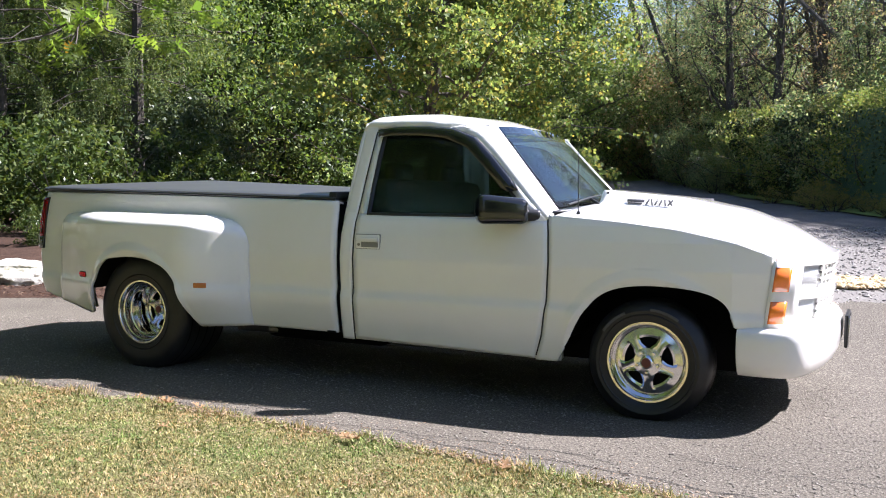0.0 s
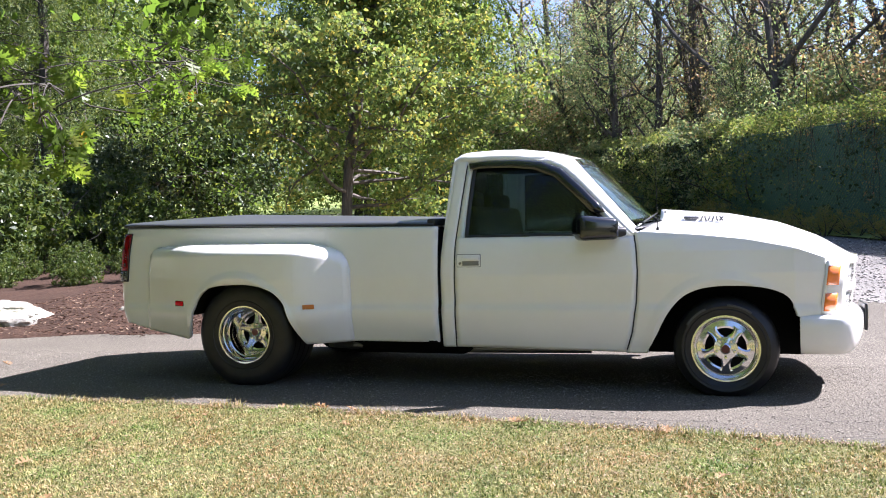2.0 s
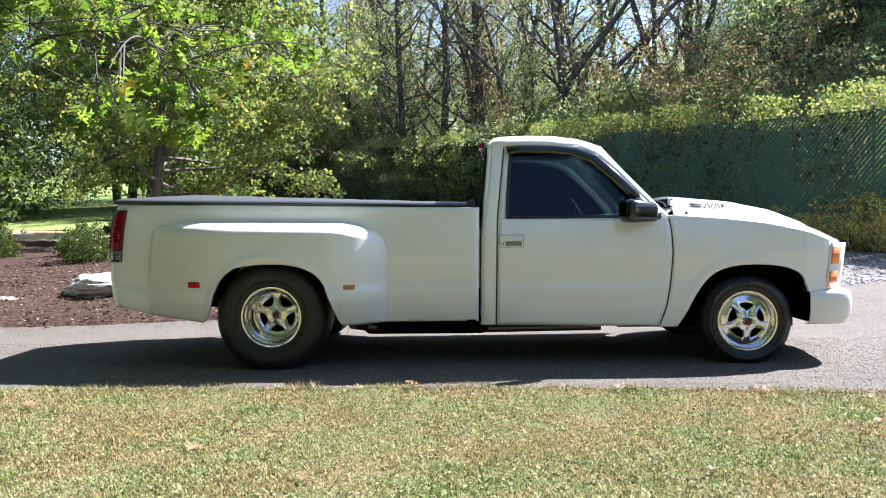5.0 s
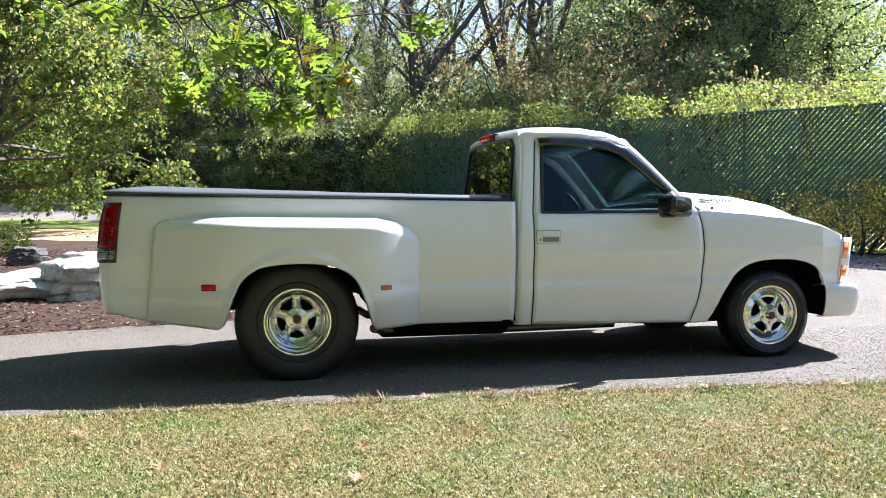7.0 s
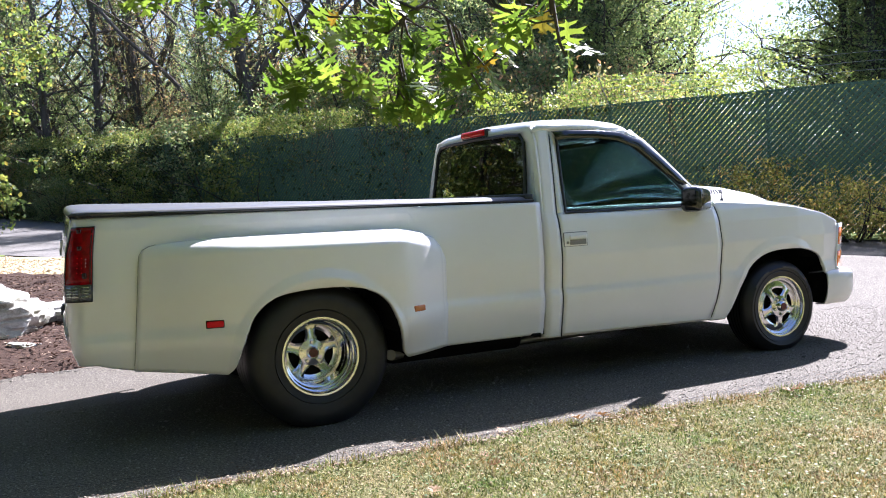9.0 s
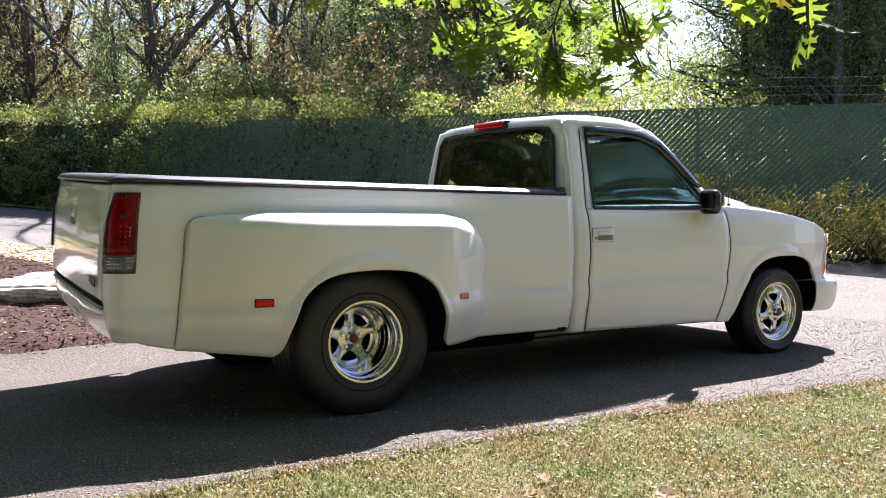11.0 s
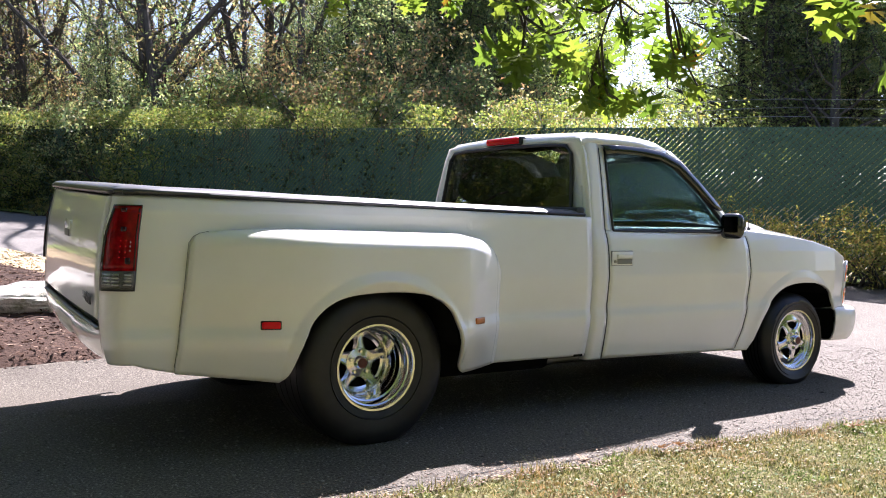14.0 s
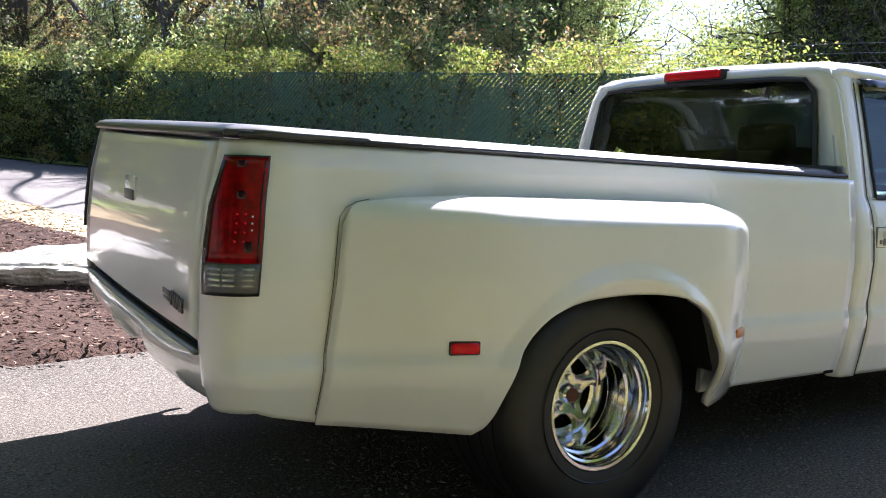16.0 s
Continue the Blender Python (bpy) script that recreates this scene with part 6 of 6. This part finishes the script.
tagged(new("hanging_vine", quick_mesh("hanging_vine", v, q, AUTUMNLEAF)), "yellowing vine leaves hanging down the fence", "vine", kind="stuff")
wd = build_bush("weed", "tall tangled weeds at the foot of the fence", 51, 0.75, 0.95, 3600, 0.05, leaf_mat("weed_leaf", [(0.11, 0.14, 0.05), (0.18, 0.21, 0.075), (0.26, 0.26, 0.10), (0.36, 0.30, 0.15), (0.28, 0.18, 0.10)], 0.5, 0.5), DARKBARK, 12, "weeds", 0.35)
for i in range(34):
    y = -4.5 + 27 * (i + r.uniform(0, 0.8)) / 34
    o = r.uniform(0.35, 0.9)
    x, y2 = fence_x(y) - o * 0.9, y - o * 0.42
    size = ip(y, [(-4, 1.35), (4, 1.25), (9, 0.8), (22, 0.6)]) * r.uniform(0.75, 1.2)
    tagged(stand(wd, x, y2, r.uniform(0, 360), size, i == 0), group="weeds along the fence")

# maple behind the truck
maple = build_tree("maple_tree", "spreading green maple with some yellow leaves", 61, 9.0, 0.17, 0.13, 46, 4.1, 62000, 0.118, MAPLELEAF, BARK, clump=0.27, spread_up=0.22, fork=0.10, twig=4, leaf_width=0.7, category="tree")
maple.matrix_basis = pose(-6.4, 15.0, land(-6.4, 15.0), 0, 0, 0)

# spruce and the shady thicket on the bank
spruce = thing("spruce_tree", "drooping spruce with bare lower twigs", "tree")
rs = np.random.default_rng(71)
sp, srad = limb(rs, (0, 0, -0.2), (0, 0, 1), 13, 0.22, 0.03, 10, 0.02)
wood, needles = [tube(sp, srad, 8)], []
for i in range(90):
    h = 0.9 + 11.2 * (i + rs.uniform()) / 90
    reach = (3.6 * (1 - h / 13.5) + 0.4) * rs.uniform(0.7, 1.15)
    a = i * 2.4 + rs.normal() * 0.4
    lp, lr = limb(rs, (0, 0, h), (math.cos(a), math.sin(a), 0.15), reach, 0.022, 0.005, 7, 0.12, -0.06)
    wood.append(tube(lp, lr, 4, False))
    if h < 2.6 and rs.uniform() < 0.65:
        for j in range(5):
            tp, tr = limb(rs, lp[rs.integers(2, 7)], unit(1, rs)[0], 0.7, 0.008, 0.003, 4, 0.3)
            wood.append(tube(tp, tr, 3, False))
        continue
    for k in range(2, len(lp)):
        for j in range(9):
            base = lp[k] + rs.normal(size=3) * 0.07
            drop = rs.uniform(0.3, 1.05)
            m = int(11 * drop / 0.5)
            tt = rs.uniform(0, 1, m)[:, None]
            needles.append(base + tt * np.array([rs.normal() * 0.12, rs.normal() * 0.12, -drop]) + rs.normal(size=(m, 3)) * 0.02)
part("trunk", cat(*wood), DARKBARK, spruce)
v, q = leaf_quads(np.concatenate(needles), 0.10, rs, 0.22, 0.7, 0.05)
ob = new("needles", quick_mesh("needles", v, q, SPRUCELEAF))
ob.parent = spruce
spruce.matrix_basis = pose(-14.8, 13.5, land(-14.8, 13.5))
copy_thing(spruce, pose(-18.5, 12.0, land(-18.5, 12), 0, 0, 130))
sb = build_bush("shrub", "leafy green shrub in the planting bed", 81, 1.35, 2.0, 5200, 0.13, BEDLEAF, DARKBARK, 12, "shrub", 0.45)
# understory shrubs take the leaf colour that has shade painted in
sd_ = build_bush("shrub", "understory shrub with leaves coloured dark for shade", 82, 1.7, 3.2, 10000, 0.13, SHADELEAF, DARKBARK, 12, "shrub", 0.5)
for i, (x, y, s) in enumerate(((-10.2, 7.6, 1.0), (-12.2, 8.6, 1.15), (-8.3, 9.3, 0.75), (-14.5, 8.5, 1.2), (-10.6, 11.2, 1.0), (-13.2, 5.8, 1.0), (-16.5, 10.5, 1.3), (-6.4, 13.0, 0.35))):
    tagged(stand(sb, x, y, 57 * i, s, i == 0), group="shrubs in the planting bed")
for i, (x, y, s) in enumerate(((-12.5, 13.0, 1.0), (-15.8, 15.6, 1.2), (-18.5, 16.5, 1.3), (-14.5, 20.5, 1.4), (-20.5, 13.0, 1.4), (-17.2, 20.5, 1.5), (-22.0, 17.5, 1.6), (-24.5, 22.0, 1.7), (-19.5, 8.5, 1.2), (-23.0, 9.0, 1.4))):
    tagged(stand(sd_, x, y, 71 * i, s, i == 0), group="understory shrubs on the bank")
lt = build_tree("tree", "broad green tree above the bank", 16, 12, 0.2, 0.08, 60, 4.0, 46000, 0.15, SHRUBLEAF, DARKBARK, clump=0.6)
for i, (x, y, s) in enumerate(((-17.0, 17.5, 1.0), (-21.5, 15.0, 1.1), (-16.5, 24.5, 0.95), (-19.0, 24.0, 1.1), (-26.0, 20.0, 1.2), (-27.0, 28.0, 1.0), (-21.5, 30.0, 0.9), (-24.0, 12.0, 1.0), (-10.5, 26.0, 0.8), (-13.0, 31.0, 1.0), (-8.5, 33.0, 0.9), (-16.0, 37.0, 1.1))):
    tagged(stand(lt, x, y, 83 * i, s, i == 0), group="trees on the bank")

for i, (x, y, k_) in enumerate(((-4.9, 7.4, 0.34), (-4.2, 8.3, 0.28), (-6.3, 6.2, 0.3), (-7.2, 5.6, 0.33), (-8.6, 5.2, 0.35), (-10.2, 4.9, 0.4), (-5.6, 8.6, 0.3), (-7.6, 7.6, 0.3), (-8.3, 7.0, 0.34), (-6.9, 8.4, 0.28), (-9.2, 6.4, 0.36))):
    tagged(stand(sb, x, y, 41 * i, k_, False), "low dark green plant in the mulch bed", "plant", "low plants in the mulch bed")

# trees on the camera's own side, seen only in reflections; added also to dim skylight
for i, (x, y, s) in enumerate(((-16, -17, 1.1), (-10, -21, 1.2), (-4, -18, 1.0), (2, -22, 0.8), (9, -24, 0.6), (15, -26, 0.7), (-22, -10, 1.1), (-1, -27, 1.3), (12.4, -15.2, 1.0), (14.2, -14.4, 1.02), (18.3, -15.6, 0.86), (22.0, -15.6, 0.72))):
    tagged(stand(lt, x, y, 97 * i, s, False), group="trees across the lawn")

# more unseen trees, added to keep low sky light off the shaded asphalt
for i, (x, y, s) in enumerate(((-12.0, -6.5, 0.95), (-11.5, -1.0, 0.9), (-9.0, -10.5, 1.0))):
    tagged(stand(lt, x, y, 61 * i, s, False), group="trees across the lawn")
for i, (x, y, k_) in enumerate(((-3.5, -13.5, 0.8), (-8.0, -13.0, 0.85), (0.5, -15.5, 0.8), (-12.5, -11.0, 0.8))):
    tagged(stand(p5, x, y, 67 * i, k_, False), group="trees across the lawn")

# far woods that close the view
far = []
for i in range(260):
    a = radians(r.uniform(30, 165))
    dist = r.uniform(62, 120)
    x, y = -1 + dist * math.cos(a), -5.5 + dist * math.sin(a)
    top = (3.6 if 43.5 < math.degrees(a) < 51.5 else r.uniform(7, 15))
    m = 300
    c = r.normal(size=(m, 3)) * np.array([3.0, 3.0, top * 0.24]) + np.array([x, y, land(x, y) + top * 0.45])
    c[:, 2] = np.maximum(c[:, 2], land(x, y))
    far.append(c)
v, q = leaf_quads(np.concatenate(far), 0.42, r, 0.6, 0.2)
tagged(new("far_woods", quick_mesh("far_woods", v, q, WOODLEAF)), "distant green and yellow woodland", "woods", kind="stuff")

# ---- oak whose branches hang into view ----
oak = thing("oak_tree", "pin oak with lobed leaves hanging over the lawn", "tree", (-4.6, -3.4, 0))


def oak_outline():
    pts = [(0.0, 0.0)]
    right = [(0.012, 0.15), (0.05, 0.20), (0.27, 0.17), (0.20, 0.25), (0.06, 0.30), (0.05, 0.36), (0.24, 0.40), (0.47, 0.36), (0.34, 0.47), (0.40, 0.57), (0.22, 0.53), (0.06, 0.53), (0.055, 0.60), (0.20, 0.66), (0.37, 0.70), (0.24, 0.74), (0.25, 0.83), (0.12, 0.77), (0.07, 0.82), (0.12, 0.93), (0.04, 0.92)]
    return pts + right + [(0.0, 1.0)] + [(-x, y) for x, y in reversed(right)]


def oak_leaf(bend, curl, size):
    verts, faces = [], []
    ol = oak_outline()
    n = len(ol)
    put_ = lambda x, y: (x * size * 1.12, y * size, size * (-bend * y * y + curl * abs(x) * 1.2 + 0.02 * math.sin(9 * y)))
    verts = [put_(*p) for p in ol] + [put_(0, k / 8) for k in range(1, 8)]
    m_ = n // 2
    spine_up = list(range(n, n + 7))
    faces = [tuple(list(range(0, m_ + 1)) + spine_up[::-1]), tuple([0] + spine_up + list(range(m_, n)))]
    return verts, faces


def leaf_mesh(name, data, material):
    me = bpy.data.meshes.new(name)
    me.from_pydata(data[0], [], data[1])
    me.materials.append(material)
    return me


leaf_shapes = [oak_leaf(b_, c_, 0.118) for b_, c_ in ((0.12, 0.15), (0.3, -0.2), (-0.1, 0.3), (0.45, 0.1), (0.2, 0.45))]
variants = [leaf_mesh("leaf", shape, OAKLEAF) for shape in leaf_shapes]
more_leaves = []
ro = np.random.default_rng(91)
base = np.array([-4.6, -3.4, 0.0])
owood = [tube([(0, 0, -0.2), (0.02, 0.03, 1.2), (0.0, 0.05, 2.4), (0.05, 0.0, 4.0), (0.0, 0.0, 6.5), (0.05, 0.05, 9.0)], [0.30, 0.24, 0.21, 0.18, 0.12, 0.04], 10)]
CLUSTERS = [(-0.10, -2.72, 1.53, 0.13, 0.12, 0.09, 40), (0.08, -2.95, 1.63, 0.12, 0.11, 0.09, 26), (-0.42, -2.93, 1.58, 0.13, 0.12, 0.09, 30), (-0.62, -2.5, 1.97, 0.2, 0.2, 0.08, 5), (-0.12, -2.9, 1.76, 0.16, 0.13, 0.08, 22), (-0.06, -3.72, 1.62, 0.11, 0.10, 0.05, 11), (-1.05, -2.35, 2.0, 0.3, 0.3, 0.15, 12), (-0.3, -2.6, 1.98, 0.4, 0.25, 0.12, 18), (0.0, -1.6, 2.2, 0.45, 0.35, 0.16, 56), (-0.65, -0.75, 2.42, 0.5, 0.4, 0.2, 50), (-1.4, -1.6, 2.3, 0.5, 0.5, 0.22, 90), (-1.2, -0.2, 2.75, 0.6, 0.5, 0.25, 80), (0.62, -2.62, 1.93, 0.10, 0.10, 0.05, 9)]
FEEDS = {3: 6, 2: 3, 0: 4, 1: 4, 4: 7, 5: 7, 7: 6, 9: 10, 8: 9, 11: 9, 12: 4}
made = 0
for ci, (cx, cy, cz, sx, sy, sz, n) in enumerate(CLUSTERS):
    tipc = np.array([cx, cy, cz])
    if ci in FEEDS:
        start, thick0 = np.array(CLUSTERS[FEEDS[ci]][:3]), 0.006
        midp = (start + tipc) / 2 + np.array([0, 0, 0.14])
    else:
        start, thick0 = base + np.array([0, 0, cz + 1.5]), 0.012
        midp = tipc * 0.6 + base * 0.4
        midp[2] = cz + 1.2
    bp = [start * (1 - t) ** 2 + midp * 2 * t * (1 - t) + tipc * t * t for t in np.linspace(0, 1, 12)]
    owood.append(tube([tuple(p - base) for p in bp], [thick0 * (1 - 0.06 * i) for i in range(12)], 5, False))
    twigs = []
    for j in range(max(5, n // 6)):
        s0 = bp[ro.integers(7, 12)]
        e0 = tipc + ro.normal(size=3) * np.array([sx, sy, sz]) * 0.8
        tw = [s0 + (e0 - s0) * t + np.array([0, 0, -0.08 * math.sin(math.pi * t)]) for t in (0, 0.35, 0.7, 1.0)]
        owood.append(tube([tuple(p - base) for p in tw], [0.006, 0.005, 0.003, 0.0018], 4, False))
        twigs.append(tw)
    for j in range(n):
        tw = twigs[ro.integers(0, len(twigs))]
        t = ro.uniform(0.35, 1.0)
        p = tw[1] + (tw[3] - tw[1]) * t + ro.normal(size=3) * 0.02
        k = ro.uniform(0.7, 1.1)
        m = pose(*(p - base), ro.uniform(-135, -35), ro.uniform(-40, 40), ro.uniform(-65, 65) + 180 * int(ro.integers(0, 2))) @ Matrix.Diagonal((k, k, k, 1))
        if made < 296:
            ob = new("leaf", variants[ro.integers(0, 5)])
            ob.parent = oak
            ob.matrix_basis = m
        else:
            more_leaves.append(moved(leaf_shapes[ro.integers(0, 5)], m))
        made += 1
part("trunk", cat(*owood), DARKBARK, oak)
tagged(part("upper_leaves", cat(*more_leaves), OAKLEAF, oak, smooth=False), kind="stuff")
# unseen upper crown, made wide and dense to block skylight over the driveway
oc = []
for i in range(430):
    a, rad, h = ro.uniform(0, 6.28), 5.4 * ro.uniform(0.02, 1) ** 0.6, ro.uniform(3.7, 9.5)
    oc.append(base * 0 + np.array([0.5 + rad * math.cos(a), 0.3 + rad * math.sin(a), h]) + ro.normal(size=(110, 3)) * 0.40)
v, q = leaf_quads(np.concatenate(oc), 0.17, ro, 0.6, 0.4)
ob = new("crown", quick_mesh("crown", v, q, OAKLEAF))
ob.parent = oak
tagged(ob, kind="stuff")

# fallen oak leaves
dry = [leaf_mesh("fallen_leaf", oak_leaf(b_, c_, 0.13), DRYLEAF) for b_, c_ in ((-0.25, 0.25), (0.1, 0.35), (-0.15, 0.45))]
spots = [(0.18, -3.0), (0.17, -3.34), (2.30, -2.03), (1.26, -1.87), (0.58, -1.92), (1.08, -1.93), (-0.18, -2.67), (0.65, -1.82), (0.32, -2.38), (2.29, -2.1), (-1.9, -1.4), (-2.6, -0.6), (-1.0, -2.5), (-0.6, -3.0)]
while len(spots) < 38:
    q_ = (ro.uniform(-1.8, 5.2), ro.uniform(-4.2, -1.95))
    spots.append(q_)
for i, (x, y) in enumerate(spots):
    ob = new("fallen_leaf", dry[i % 3])
    k = ro.uniform(0.6, 0.9) if i < 14 else ro.uniform(0.3, 0.6)
    ob.matrix_basis = pose(x, y, 0.04 if y < lawn_edge(x) else 0.012, ro.uniform(-12, 12), ro.uniform(-12, 12), ro.uniform(0, 360)) @ Matrix.Diagonal((k, k, k, 1))
    tagged(ob, "curled dry brown oak leaf lying on the lawn", "fallen leaf", "fallen leaves on the lawn")

# ---- fence slats, last ----
slat_obs = 0
PITCH = 0.107
rest = []
for s in np.arange(0.0, LONG - HIGH, PITCH):
    w = 0.0426
    a = np.array(on_fence(s + HIGH, 0.04, 0.0))
    b = np.array(on_fence(s, HIGH - 0.01, 0.0))
    along = np.array([-0.4239, 0.9057, 0.0]) * w
    t = np.array([-0.9057, -0.4239, 0]) * 0.0016
    corners = [a - along - t, a + along - t, b + along - t, b - along - t, a - along + t, a + along + t, b + along + t, b - along + t]
    faces = [(0, 1, 2, 3), (7, 6, 5, 4), (0, 4, 5, 1), (1, 5, 6, 2), (2, 6, 7, 3), (3, 7, 4, 0)]
    if slat_obs < 296:
        ob = part("slat", ([tuple(c_ - a) for c_ in corners], faces), FENCEGREEN, fence, smooth=False)
        ob.location = tuple(a)
        slat_obs += 1
    else:
        rest.append(([tuple(c_) for c_ in corners], faces))
if rest:
    ob = part("far_slats", cat(*rest), FENCEGREEN, fence, smooth=False)
    tagged(ob, kind="stuff")
